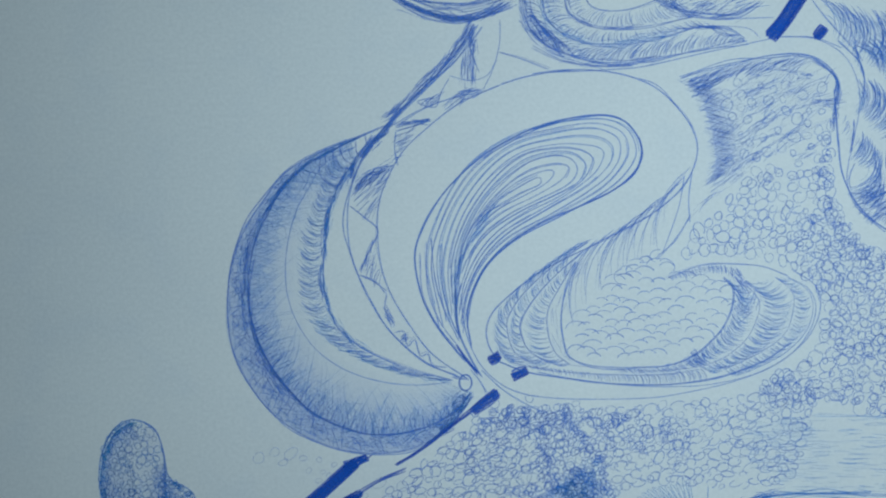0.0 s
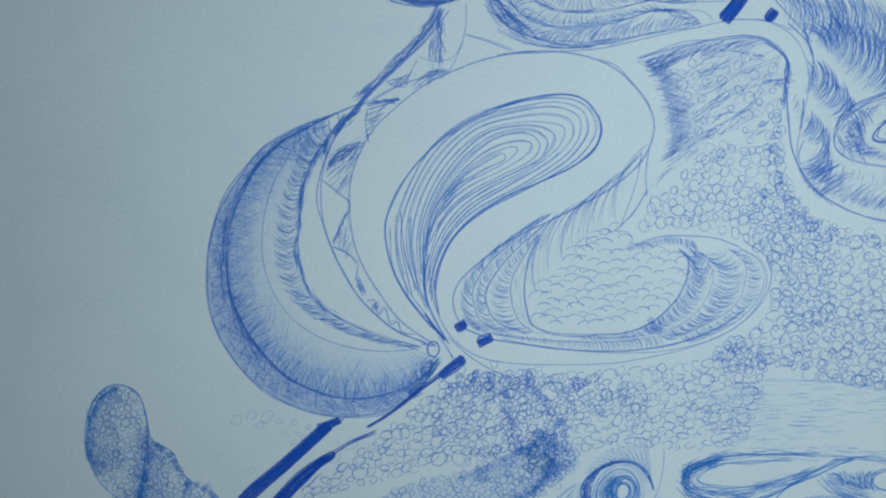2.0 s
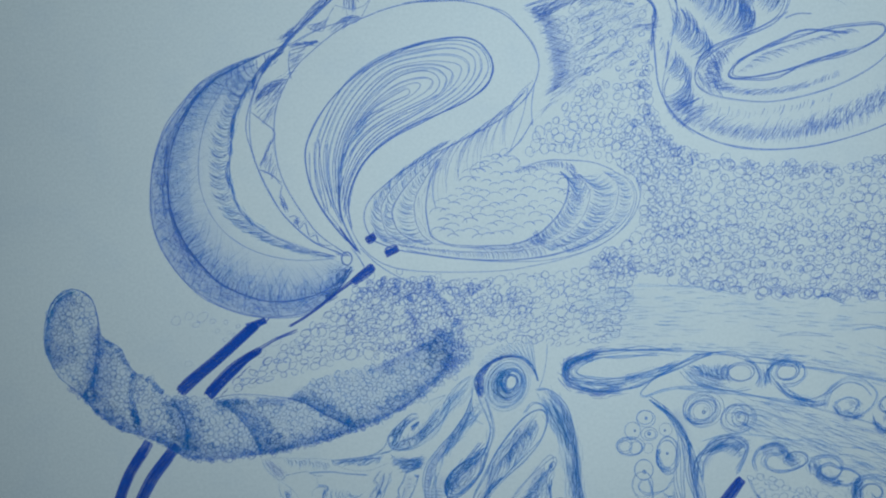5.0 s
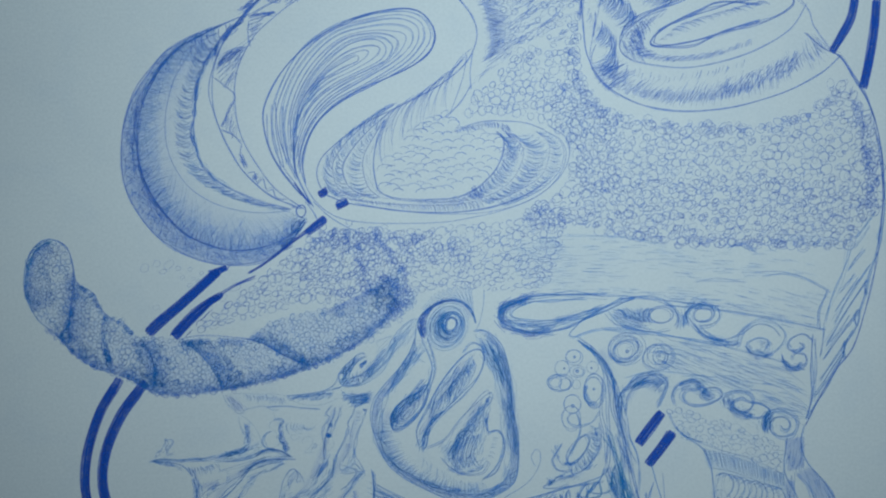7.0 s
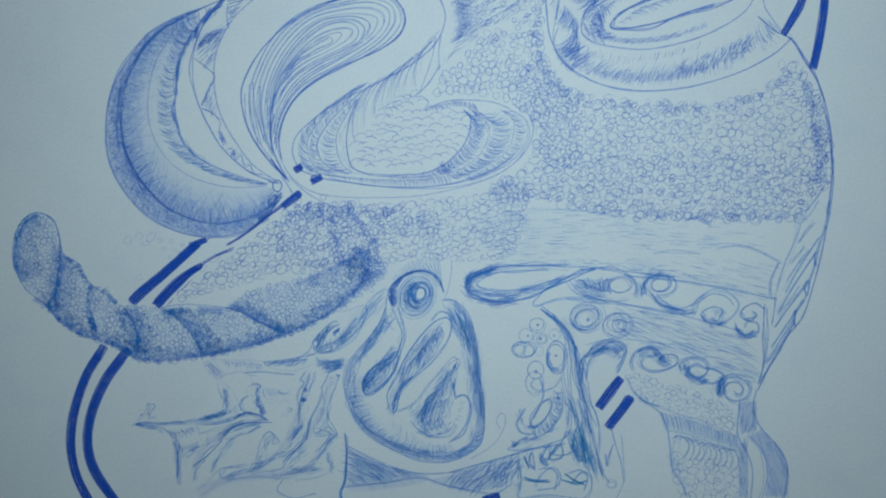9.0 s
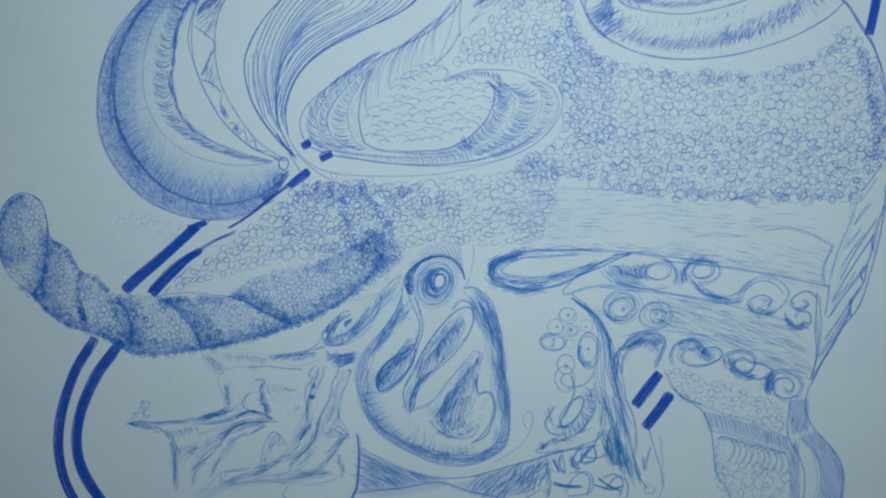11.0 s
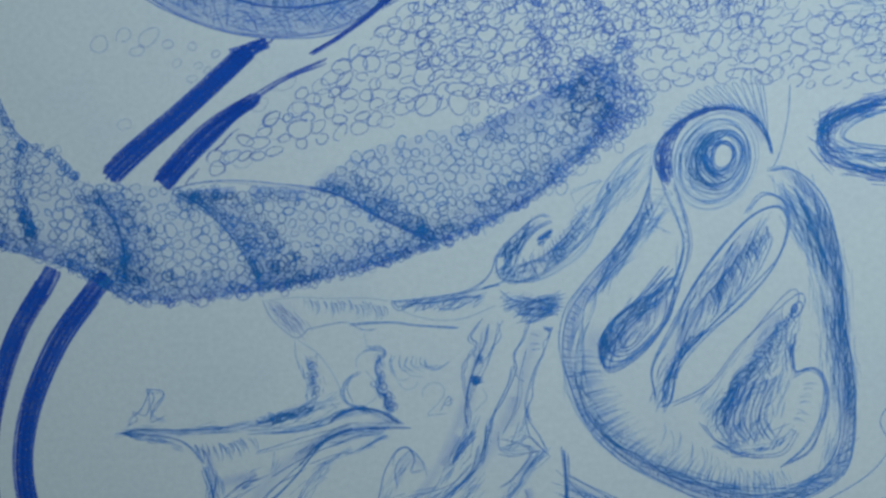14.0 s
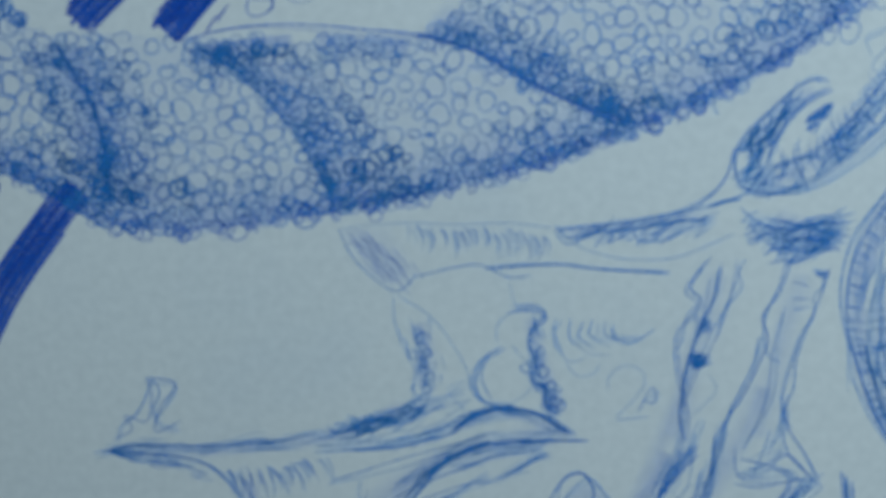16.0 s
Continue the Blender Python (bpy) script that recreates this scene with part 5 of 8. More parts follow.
# ---- streaked belly ----
for patch_poly, gap, turn, miss in (
        (at(13.9,12.0, 36.1,15.1, 36.7,-4.5, 19.1,-4.5), 1.05, -1, 0.12), (at(44.5,13.7, 57.0,14.0, 57.7,-4.8, 43.8,-4.6), 1.25, -1, 0.22), (at(62.3,9.1, 77.3,8.9, 79.7,0.3, 63.2,-0.8), 1.6, -5, 0.3),
        (at(77.2,6.8, 90.6,8.7, 87.8,-4.1, 77.1,-1.8), 1.5, -4, 0.28), (at(88.3,0.6, 96.6,9.1, 97.7,-2.1), 0.8, -4, 0.05), (at(104.7,8.5, 108.7,6.3, 109.6,-2.7, 102.4,-2.6), 0.9, -4, 0.1),
        (at(115.9,13.7, 139.4,12.3, 137.2,8.9, 115.9,10.5), 1.2, -2, 0.3), (at(25.5,-4.3, 85.6,-6.2, 96.6,-11.8, 55.5,-8.4, 25.5,-7.6), 1.0, -4, 0.22), (at(94.2,-4.2, 132.6,-9.0, 131.3,-23.0, 106.8,-16.2, 91.9,-10.6), 1.4, -14, 0.3),
        (at(74.8,-8.2, 98.3,-11.8, 128.1,-20.8, 128.1,-23.1, 96.1,-16.3, 72.7,-10.4), 0.8, -12, 0.2), (at(51.6,12.5, 88.0,10.5, 85.7,2.4, 60.0,2.7), 2.4, -3, 0.4), (at(109.4,8.5, 128.5,1.7, 134.8,-4.8, 115.7,-0.2), 2.2, -6, 0.4),
        (at(34.4,11.7, 45.1,11.5, 44.9,-3.5, 34.1,-3.4), 2.6, -1, 0.5)):
    rows(patch_poly, gap, (4, 9), turn, 0.22, BLU, miss)
    rows(patch_poly, gap * 1.3, (3, 7), turn, 0.2, BLUL, miss)
line(at(109.2,-1.6, 117.8,-1.1, 126.3,-3.6, 134.8,-8.0), 0.26, BLU, k=4, jit=0.5)
line(at(83.5,-3.6, 92.1,-3.3, 102.8,-4.3), 0.24, BLU, k=3, jit=0.4)
line(at(95.5,8.7, 100.9,10.3, 106.8,7.0), 0.24, BLU, k=4, jit=0.5)
line(at(34.4,14.3, 55.9,13.5, 73.0,9.8), 0.22, BLUL, k=3, jit=0.4)
finish("streaked_belly", sheet, "pale belly of loose level pen strokes", "stuff")

# ---- ringed eye and seed ----
Q = at(-9.5,-18.8)[0]
ring(*Q, 2.0, 2.9, 0.3, BLU, 4, -20, 0.2)
for i, size in enumerate((2.6, 3.2, 3.8, 4.4, 5.0, 5.6, 6.3, 7.0)):
    ring(*(Q + (-0.22 * i, -0.14 * i)), size, size * 1.16, 0.22, BLUL if i > 1 else BLU, 4, -25, 0.4)
smear(at(-9.8,-15.0, -12.0,-16.8, -12.7,-19.2, -12.0,-21.4, -9.8,-22.8), 60, 0.45, (1.5, 4), 0.28, BLU)
smear(at(-10.8,-15.0, -13.3,-16.8, -14.2,-19.2, -13.6,-22.0, -10.8,-24.3), 70, 0.8, (2, 5), 0.22, BLUL)
smear(at(-12.7,-14.9, -15.8,-17.3, -16.5,-20.1, -15.1,-23.3, -12.0,-25.4), 60, 0.9, (2, 5), 0.2, BLUL)
ARC = at(-21.1,-23.2, -22.3,-19.4, -21.5,-16.1, -19.3,-13.5, -16.2,-11.3, -12.6,-9.8, -8.9,-9.4, -5.2,-10.3, -2.4,-12.5, -0.8,-15.4, -0.0,-18.5)
ARCIN = at(-19.0,-22.8, -19.3,-19.5, -18.6,-16.2, -17.2,-13.5, -15.3,-11.6, -12.4,-10.4, -8.9,-9.9, -5.5,-10.8, -2.9,-13.0, -1.1,-15.7, -0.3,-18.5)
line(ARC, 0.3, BLU, k=3, jit=0.16)
line(ARCIN, 0.28, BLU, k=2, jit=0.14)
smear((ARC[:6] * 0.6 + ARCIN[:6] * 0.4), 60, 0.35, (2, 5), 0.34, VIO)
grain(ARC, ARCIN, 420, w=0.28, tone=VIO, span=(0.0, 0.62))
grain(ARC, ARCIN, 90, w=0.22, tone=BLU, span=(0.5, 1.0))
LASHA = at(-18.9,-13.1, -17.0,-11.3, -14.5,-10.1, -12.0,-9.7, -8.9,-9.4, -5.8,-10.1, -3.3,-11.7, -1.5,-13.9, -0.5,-16.8)
LASHB = at(-21.1,-12.9, -18.1,-9.7, -15.7,-7.6, -12.9,-5.9, -10.2,-5.7, -7.7,-5.4, -5.5,-4.8, -3.3,-4.4, -1.2,-5.8)
ca, cb = smooth(LASHA), smooth(LASHB)
for s in np.linspace(0.02, 0.95, 13):
    foot, tip, nub = along(ca, [s])[0], along(cb, [s * 0.98])[0], along(cb, [min(1.0, s * 0.98 + 0.035)])[0]
    mid = (foot + nub) / 2 + (nub - tip) * 0.35
    line(np.array([foot, foot * 0.45 + tip * 0.55 - (nub - tip) * 0.25, tip, (tip + nub) / 2 + (tip - foot) * 0.06, nub, mid, foot]), 0.2, BLU if s > 0.2 else BLUL, k=1)
    strokes(np.array([foot]), np.array([tip * 0.8 + foot * 0.2]), 0.2, BLUL, 0.08)
line(at(3.4,-5.5, 3.0,-11.2, 1.6,-17.6, -0.0,-21.3), 0.26, BLU)
line(at(-30.8,-27.3, -30.3,-24.2, -28.5,-20.5, -25.8,-18.1, -22.4,-16.4), 0.2, BLUL, k=2, jit=0.15)
line(at(-22.4,-16.4, -23.1,-20.0, -24.5,-22.7, -26.4,-25.5, -28.3,-27.3), 0.2, BLUL, k=2, jit=0.15)
line(at(-37.4,-27.2, -38.1,-24.8, -34.8,-23.6, -31.4,-22.8), 0.18, BLUL)
line(at(-31.1,-23.1, -31.4,-24.5, -30.7,-25.4), 0.3, BLU, k=3, jit=0.2)
stain(at(-20.5,-20.8, -20.0,-15.2, -15.9,-11.4, -10.2,-9.6, -4.6,-11.5, -1.3,-16.5), 1.6, 0.5)
stain(at(-13.0,-14.1, -14.8,-18.6, -12.7,-23.6, -8.1,-24.4), 2.0, 0.4)
ringeye = finish("ringed_eye", sheet, "round eye built of many overlapping ink circles")
NECKA = at(-18.7,-23.7, -16.7,-29.6, -15.7,-35.1, -16.7,-40.1, -18.6,-45.3)
NECKB = at(-20.5,-24.6, -18.2,-30.6, -17.1,-35.1, -18.1,-40.6, -20.3,-45.2)
line(NECKA, 0.26, BLU, k=3, jit=0.2)
line(NECKB, 0.26, BLU, k=3, jit=0.2)
grain(NECKA, NECKB, 90, w=0.2, tone=BLUL)
line(at(-17.0,-36.0, -18.7,-41.7, -22.1,-46.5, -27.0,-48.6), 0.34, BLU, k=4, jit=0.4)
cloud(at(-22.6,-24.5, -19.6,-25.5, -18.7,-32.4, -24.0,-35.0, -24.9,-29.5), 14, (2, 4), -12, 0.2, BLUL)
line(at(-22.3,-20.1, -23.3,-25.9, -25.4,-32.3, -29.5,-38.5, -34.6,-45.0), 0.22, BLU, k=3, jit=0.3)
finish("neck_line", ringeye)
B0 = at(-0.8,-21.6, 3.2,-21.4, 7.4,-24.6, 10.5,-29.8, 12.7,-39.6, 14.1,-52.5, 15.6,-65.4, 15.1,-75.1, 12.5,-80.2, 5.7,-84.2, -2.4,-85.8, -12.1,-84.6, -21.7,-80.3, -30.6,-75.4, -36.8,-68.3, -39.6,-60.1, -40.2,-53.6, -38.7,-46.8, -35.2,-41.7, -30.1,-35.9, -25.7,-29.5, -23.3,-23.8)
line(B0, 0.36, BLU, k=3, jit=0.4)
B1 = at(1.6,-22.5, 6.4,-26.6, 9.2,-33.1, 11.0,-42.8, 12.5,-55.7, 13.3,-67.0, 11.7,-76.7, 5.7,-81.8, -4.0,-83.4, -15.2,-80.9, -23.3,-77.6, -31.3,-72.3, -36.1,-65.0, -38.1,-56.9, -36.7,-48.8, -32.6,-42.4, -27.7,-35.9, -22.7,-29.5)
line(B1, 0.3, BLU, k=4, jit=0.8, part=0.6)
seed = finish("seed_motif", sheet, "big rounded seed pod with nested petals")
for pts, w, k in ((at(-19.6,-39.2, -24.9,-45.0, -30.6,-49.7, -33.1,-54.5, -31.7,-58.9, -26.3,-56.2, -21.0,-50.6, -18.0,-43.3), 0.42, 4),
                  (at(-22.8,-64.3, -23.1,-58.6, -19.4,-52.2, -14.8,-43.3, -8.2,-34.5, -3.0,-29.7, 1.5,-28.5, 2.8,-32.2, 0.1,-39.4, -6.0,-46.7, -14.1,-53.5, -18.2,-58.7, -19.6,-64.8, -21.5,-65.9), 0.4, 3),
                  (at(-5.0,-29.7, -1.7,-26.2, 2.3,-28.1, 3.4,-33.0), 0.32, 3), (at(-19.6,-66.0, -12.1,-62.3, -5.6,-54.7, 2.1,-46.7, 4.9,-45.1, 5.3,-47.6, 2.5,-52.4, 3.1,-60.5), 0.28, 2),
                  (at(3.1,-60.5, 6.8,-59.2, 9.5,-62.1, 9.1,-68.6, 5.8,-74.2, 0.9,-78.2), 0.3, 2), (at(-14.3,-69.7, -11.1,-73.3, -5.5,-75.8, 1.0,-75.0, 4.2,-70.2), 0.28, 2)):
    line(pts, w, BLU, k=k, jit=0.35)
    finish("petal", seed)
between(B0, B1, 130, 0.22, BLUL, (0, 0.3), (0.5, 1.2), 0.02, 0.03, (0.02, 0.45))
PET1 = at(-17.7,-39.6, -24.5,-45.2, -30.8,-50.5, -33.2,-55.2, -31.7,-58.2, -27.1,-57.3, -21.9,-52.8, -17.8,-47.4)
PET2 = at(1.8,-31.2, -3.9,-33.9, -10.9,-41.4, -17.1,-49.1, -20.6,-56.9, -18.7,-58.4, -12.5,-52.3, -5.6,-45.4, -0.1,-37.8)
for f in (0.84, 0.68, 0.52, 0.36):
    line((PET1 - PET1.mean(0)) * f + PET1.mean(0) * 0.75 + PET1[4] * 0.25 - (PET1[4] - PET1.mean(0)) * f * 0.25, 0.24, BLU, k=2, jit=0.2, closed=True)
for f in (0.8, 0.6):
    line((PET2 - PET2.mean(0)) * f + PET2.mean(0), 0.22, BLUL, k=2, jit=0.25, closed=True)
between(at(-1.1,-31.3, -6.6,-36.9, -12.3,-43.9), at(-0.7,-35.8, -5.1,-41.9, -10.8,-48.0), 26, 0.3, BLU, (0, 0.25), (0.6, 1.0), -0.03, 0.06)
between(at(-1.6,-32.0, -7.8,-38.1, -13.2,-44.5), at(1.1,-37.0, -4.5,-43.4, -11.0,-49.2), 20, 0.26, BLU, (0, 0.2), (0.4, 0.9), 0.0, 0.06)
smear(at(1.8,-27.0, 7.6,-34.0, 10.4,-43.3, 12.0,-55.5, 13.1,-66.4), 150, 1.9, (4, 9), 0.18, BLUL)
wash(at(-13.0,-69.6, -8.9,-62.3, 1.6,-50.1, 5.1,-50.1, 3.1,-60.8, 1.3,-70.8, -6.6,-73.5), 90, (2, 5), 65, 0.3, BLUL)
cloud(at(-13.0,-69.6, -8.9,-62.3, 1.6,-50.1, 5.1,-50.1, 3.1,-60.8, 1.3,-70.8, -6.6,-73.5), 34, (3, 7), 62, 0.2, BLUL)
fringe(at(1.6,-50.8, -0.3,-57.0, -1.2,-63.2), 22, (2, 4), 200, 0.22, BLU, 0.1)
cloud(at(3.2,-22.5, 9.5,-29.8, 12.9,-46.0, 13.7,-62.2, 11.7,-62.2, 10.0,-42.8, 7.3,-29.8), 40, (5, 12), -80, 0.18, BLU)
cloud(at(-0.1,-24.9, 7.9,-29.8, 10.2,-42.8, 7.0,-41.1, 3.1,-29.8), 60, (4, 9), -72, 0.22, BLUL)
between(B1, at(1.5,-29.8, 4.6,-39.5, 6.1,-52.4, 7.6,-62.1, 7.5,-70.2, 2.6,-75.0, -5.5,-76.6, -15.2,-73.3, -21.6,-69.2, -26.4,-63.5, -29.5,-58.6, -31.1,-52.1, -29.4,-47.2, -26.1,-42.4, -22.8,-36.0), 130, 0.24, BLUL, (0, 0.1), (0.3, 0.8), 0.0, 0.05, (0.45, 0.8))
between(B0, B1, 90, 0.26, BLU, (0, 0.3), (0.6, 1.2), 0.01, 0.03, (0.4, 1))
cloud(at(-32.6,-40.7, -26.0,-31.1, -21.9,-26.3, -21.1,-31.1, -27.7,-39.2, -33.5,-45.6), 70, (4, 9), 52, 0.24, BLUL)
cloud(at(-32.0,-57.8, -32.7,-52.9, -29.4,-48.5, -21.3,-43.3, -18.3,-40.9, -21.3,-45.7, -26.3,-53.8), 40, (3, 7), 52, 0.24, BLU)
cloud(at(-32.4,-56.9, -32.7,-52.9, -30.1,-49.2, -29.2,-52.1, -30.7,-57.8), 24, (2, 5), 70, 0.28, BLU)
cloud(at(-14.9,-49.0, -8.3,-39.4, -0.9,-30.5, -0.5,-36.2, -6.8,-45.0, -14.1,-51.4), 56, (3, 8), 66, 0.26, BLU)
cloud(at(-22.8,-63.8, -21.5,-58.7, -15.7,-52.2, -18.2,-60.3, -20.2,-64.8), 24, (3, 7), 70, 0.28, BLU)
for u in np.linspace(0, 1, 10):
    line(at(-7.8,-62.5, -10.9,-69.3, -8.2,-74.6) * (1 - u) + at(1.1,-60.5, -1.5,-68.2, 0.3,-72.4) * u, 0.26, BLU, k=2, jit=0.3)
smear(at(-7.8,-63.6, -9.5,-69.3, -7.4,-73.6), 14, 0.5, (2, 5), 0.26, BLU)
smear(at(-11.1,-73.0, -6.3,-74.9, -0.6,-74.3, 2.3,-71.0), 40, 0.6, (2, 4), 0.3, BLU)
between(at(-11.0,-66.0, -5.3,-57.5, 1.2,-50.4, 3.7,-47.2), at(-6.2,-62.8, -0.8,-58.5, 2.5,-54.0, 4.8,-49.5), 40, 0.24, BLU, (0, 0.2), (0.6, 1.0))
smear(at(-11.9,-68.4, -7.8,-62.8, -1.2,-55.6, 2.9,-50.0), 50, 1.2, (2, 5), 0.3, BLUL)
line(at(4.1,-52.4, 3.6,-56.4, 4.0,-59.8, 7.6,-59.4, 9.6,-62.1, 9.9,-67.0, 8.4,-71.8, 6.4,-75.4, 1.7,-77.9), 0.3, BLU, k=2, jit=0.25)
smear(at(3.6,-52.4, 3.3,-56.4, 4.0,-59.7), 14, 0.3, (2, 4), 0.34, BLU)
fringe(at(5.9,-62.1, 4.6,-66.9, 2.6,-71.8), 14, (1.5, 3), 100, 0.22, BLUL)
fringe(at(-21.6,-69.2, -15.2,-73.3, -7.1,-78.2, 2.5,-79.0), 22, (3, 6), -70, 0.24, BLUL, 0.1)
smear(at(-19.3,-41.7, -25.8,-46.5, -30.8,-50.5, -32.7,-54.5, -31.3,-58.6), 60, 0.5, (2, 5), 0.24, BLU)
smear(at(-24.5,-45.7, -29.1,-51.3, -28.7,-55.4), 50, 1.3, (2, 4), 0.24, BLUL)
smear(at(-14.1,-52.2, -17.9,-56.7, -20.0,-61.9, -20.6,-65.5), 44, 0.5, (2, 5), 0.32, BLU)
smear(at(-7.4,-35.3, -14.0,-44.2, -18.1,-52.2), 40, 0.6, (3, 6), 0.28, BLU)
smear(at(-12.7,-69.2, -7.0,-62.0, -1.2,-55.6), 50, 2.0, (3, 7), 0.2, BLUL)
smear(at(-8.7,-72.5, -8.6,-67.7, -6.2,-63.6, -2.9,-60.4), 20, 1.2, (3, 6), 0.24, BLU)
smear(at(5.1,-25.3, 9.5,-36.3, 11.5,-52.5, 12.6,-68.6, 10.6,-79.1), 140, 1.7, (4, 9), 0.22, BLUL)
smear(at(-35.1,-45.6, -37.9,-53.7, -36.9,-62.6, -31.3,-71.5, -21.7,-78.1), 120, 0.9, (3, 7), 0.24, BLUL)
smear(at(-21.7,-78.1, -10.4,-82.2, 0.9,-83.4, 9.8,-80.2), 90, 0.9, (3, 7), 0.26, BLUL)
tint(B0, B1, (0.35, 0.5))
stain(at(0.6,-48.2, -2.9,-57.1, -7.6,-67.2, -5.4,-73.3), 3.2, 0.45)
stain(at(-19.7,-45.6, -26.6,-50.1, -31.6,-56.8), 2.6, 0.5)
stain(at(-3.7,-32.3, -9.5,-41.3, -16.4,-51.3, -21.1,-61.4), 2.2, 0.4)
stain(at(-33.3,-50.0, -35.3,-59.0, -31.3,-69.2, -20.2,-79.5, -4.4,-83.7), 2.8, 0.35)
stain(at(7.6,-30.2, 11.5,-41.5, 13.1,-57.3, 13.8,-70.8), 3.0, 0.35)
finish("petal_shading", seed)
ring(*at(4.0,-48.0)[0], 0.7, 1.3, 0.4, BLU, 3, -25)
finish("seed_dot", sheet, "small dark dot inside the seed")

# ---- scrolls under the belly ----
line(at(49.9,-8.7, 33.9,-8.0, 22.7,-8.4, 15.4,-10.0, 10.6,-12.4, 8.4,-15.3, 10.0,-18.9, 16.1,-21.5, 24.1,-22.4, 33.0,-21.1, 41.8,-17.3, 51.5,-12.9, 61.1,-9.6), 0.38, BLU, k=5, jit=0.6)
line(at(41.9,-9.6, 30.7,-10.2, 21.0,-10.6, 15.4,-12.5, 12.9,-15.0, 15.3,-16.7, 22.6,-17.7, 30.6,-17.5, 40.2,-15.3, 48.3,-13.3, 56.3,-9.6), 0.36, BLU, k=4, jit=0.45)
line(at(9.7,-17.7, 17.7,-19.1, 27.4,-19.4, 37.0,-17.2, 46.7,-14.3), 0.34, BLU, k=4, jit=0.7)
line(at(8.9,-15.6, 10.1,-12.9, 13.0,-11.3), 0.6, BLU, k=5, jit=0.6)
line(at(49.1,-14.5, 41.8,-16.5, 37.8,-19.7, 35.3,-22.9, 37.2,-24.2, 41.7,-22.9, 49.8,-21.1, 59.4,-21.5, 70.5,-23.4, 81.6,-26.1, 92.4,-28.2), 0.36, BLU, k=3, jit=0.35)
line(at(22.7,-7.9, 41.9,-8.3, 56.3,-8.8, 69.1,-10.5, 81.8,-12.3, 92.6,-13.6), 0.3, BLU, k=2)
line(at(54.7,-9.7, 64.3,-9.5, 70.7,-10.9, 75.4,-13.8, 77.3,-17.7, 76.3,-21.7), 0.32, BLU, k=4, jit=0.5)
line(at(49.9,-14.5, 53.3,-18.7, 58.6,-21.0, 67.3,-22.6, 73.7,-21.8), 0.32, BLU, k=3, jit=0.5)
ring(*at(70.3,-16.5)[0], 4.4, 3.0, 0.28, BLU, 3)
ring(*at(86.5,-16.5)[0], 3.8, 2.9, 0.34, BLU, 3, 10)
line(at(78.2,-21.7, 79.0,-16.9, 81.8,-13.4, 86.9,-12.2, 91.6,-13.9, 92.2,-17.6, 88.8,-20.4, 84.1,-21.0), 0.34, BLU, k=4, jit=0.5)
line(at(82.5,-19.4, 86.4,-24.6, 92.7,-27.2, 99.1,-27.6), 0.4, BLU, k=4, jit=0.5)
line(at(98.6,-28.9, 100.7,-22.8, 107.1,-18.6, 113.1,-19.6, 117.5,-24.2, 115.4,-29.1, 110.2,-31.9, 104.9,-30.7, 102.7,-27.6, 107.0,-25.4, 111.0,-26.8, 109.8,-29.7), 0.28, BLU, k=4, jit=0.4)
line(at(99.9,-28.9, 102.1,-23.5, 107.3,-20.4, 112.4,-21.4, 115.5,-25.0), 0.26, BLU, k=3, jit=0.35)
smear(at(102.7,-27.6, 105.5,-30.5, 110.2,-30.8, 111.0,-27.7, 107.2,-26.7), 50, 0.8, (1, 3), 0.26, BLU)
line(at(127.8,-27.0, 124.0,-24.2, 119.3,-25.8, 117.9,-28.9, 121.2,-31.0, 124.4,-29.0, 122.6,-27.1), 0.28, BLU, k=4, jit=0.35)
line(at(115.8,-31.6, 117.1,-35.4, 120.7,-37.7, 124.5,-35.5, 124.4,-32.1, 120.6,-31.6, 119.2,-34.1), 0.28, BLU, k=4, jit=0.35)
smear(at(116.7,-34.7, 120.5,-36.8, 123.9,-34.8), 30, 0.6, (1, 3), 0.26, BLU)
smear(at(118.1,-28.4, 120.8,-30.5, 124.0,-29.2), 24, 0.5, (1, 2.5), 0.26, BLU)
line(at(80.6,-17.6, 83.7,-21.9, 88.3,-25.1, 93.9,-25.7, 100.0,-23.9, 105.0,-20.8), 0.28, BLU, k=4, jit=0.45)
line(at(88.8,-25.6, 95.5,-28.2, 100.4,-27.3), 0.34, BLU, k=3, jit=0.4)
line(at(71.0,-12.5, 93.4,-14.8, 111.4,-18.0, 131.9,-22.8), 0.3, BLU, k=2)
line(at(48.3,-21.7, 66.3,-23.3, 82.0,-25.7, 97.7,-29.5, 111.1,-33.3, 124.5,-37.5), 0.3, BLU, k=2)
smear(at(21.1,-9.1, 13.3,-11.3, 9.7,-14.5, 11.3,-18.2, 18.5,-20.6, 27.3,-21.2), 90, 1.1, (4, 9), 0.28, BLU)
smear(at(25.7,-19.7, 37.0,-17.2, 48.3,-13.8), 40, 0.9, (4, 9), 0.26, BLU)
smear(at(53.0,-16.6, 57.8,-20.4, 65.7,-22.4), 40, 0.9, (3, 7), 0.26, BLU)
smear(at(84.9,-21.0, 88.8,-25.1, 97.5,-27.6), 30, 0.8, (3, 7), 0.28, BLU)
scroll = finish("scroll_band", sheet, "row of looping scrolls in blue ink")
for u in np.linspace(0, 1, 19):
    line(at(52.6,-13.7, 54.5,-14.5, 55.9,-16.0, 56.5,-17.5) * (1 - u) + at(68.1,-13.6, 66.1,-15.3, 65.8,-17.6, 67.2,-19.5) * u, 0.3, BLU, k=2, jit=0.3)
smear(at(56.5,-16.0, 60.8,-16.9, 65.1,-18.0), 30, 0.8, (1, 2.5), 0.26, BLU)
smear(at(80.6,-19.5, 79.8,-15.3, 82.1,-12.3, 86.7,-11.2), 60, 1.0, (2, 5), 0.28, BLU)
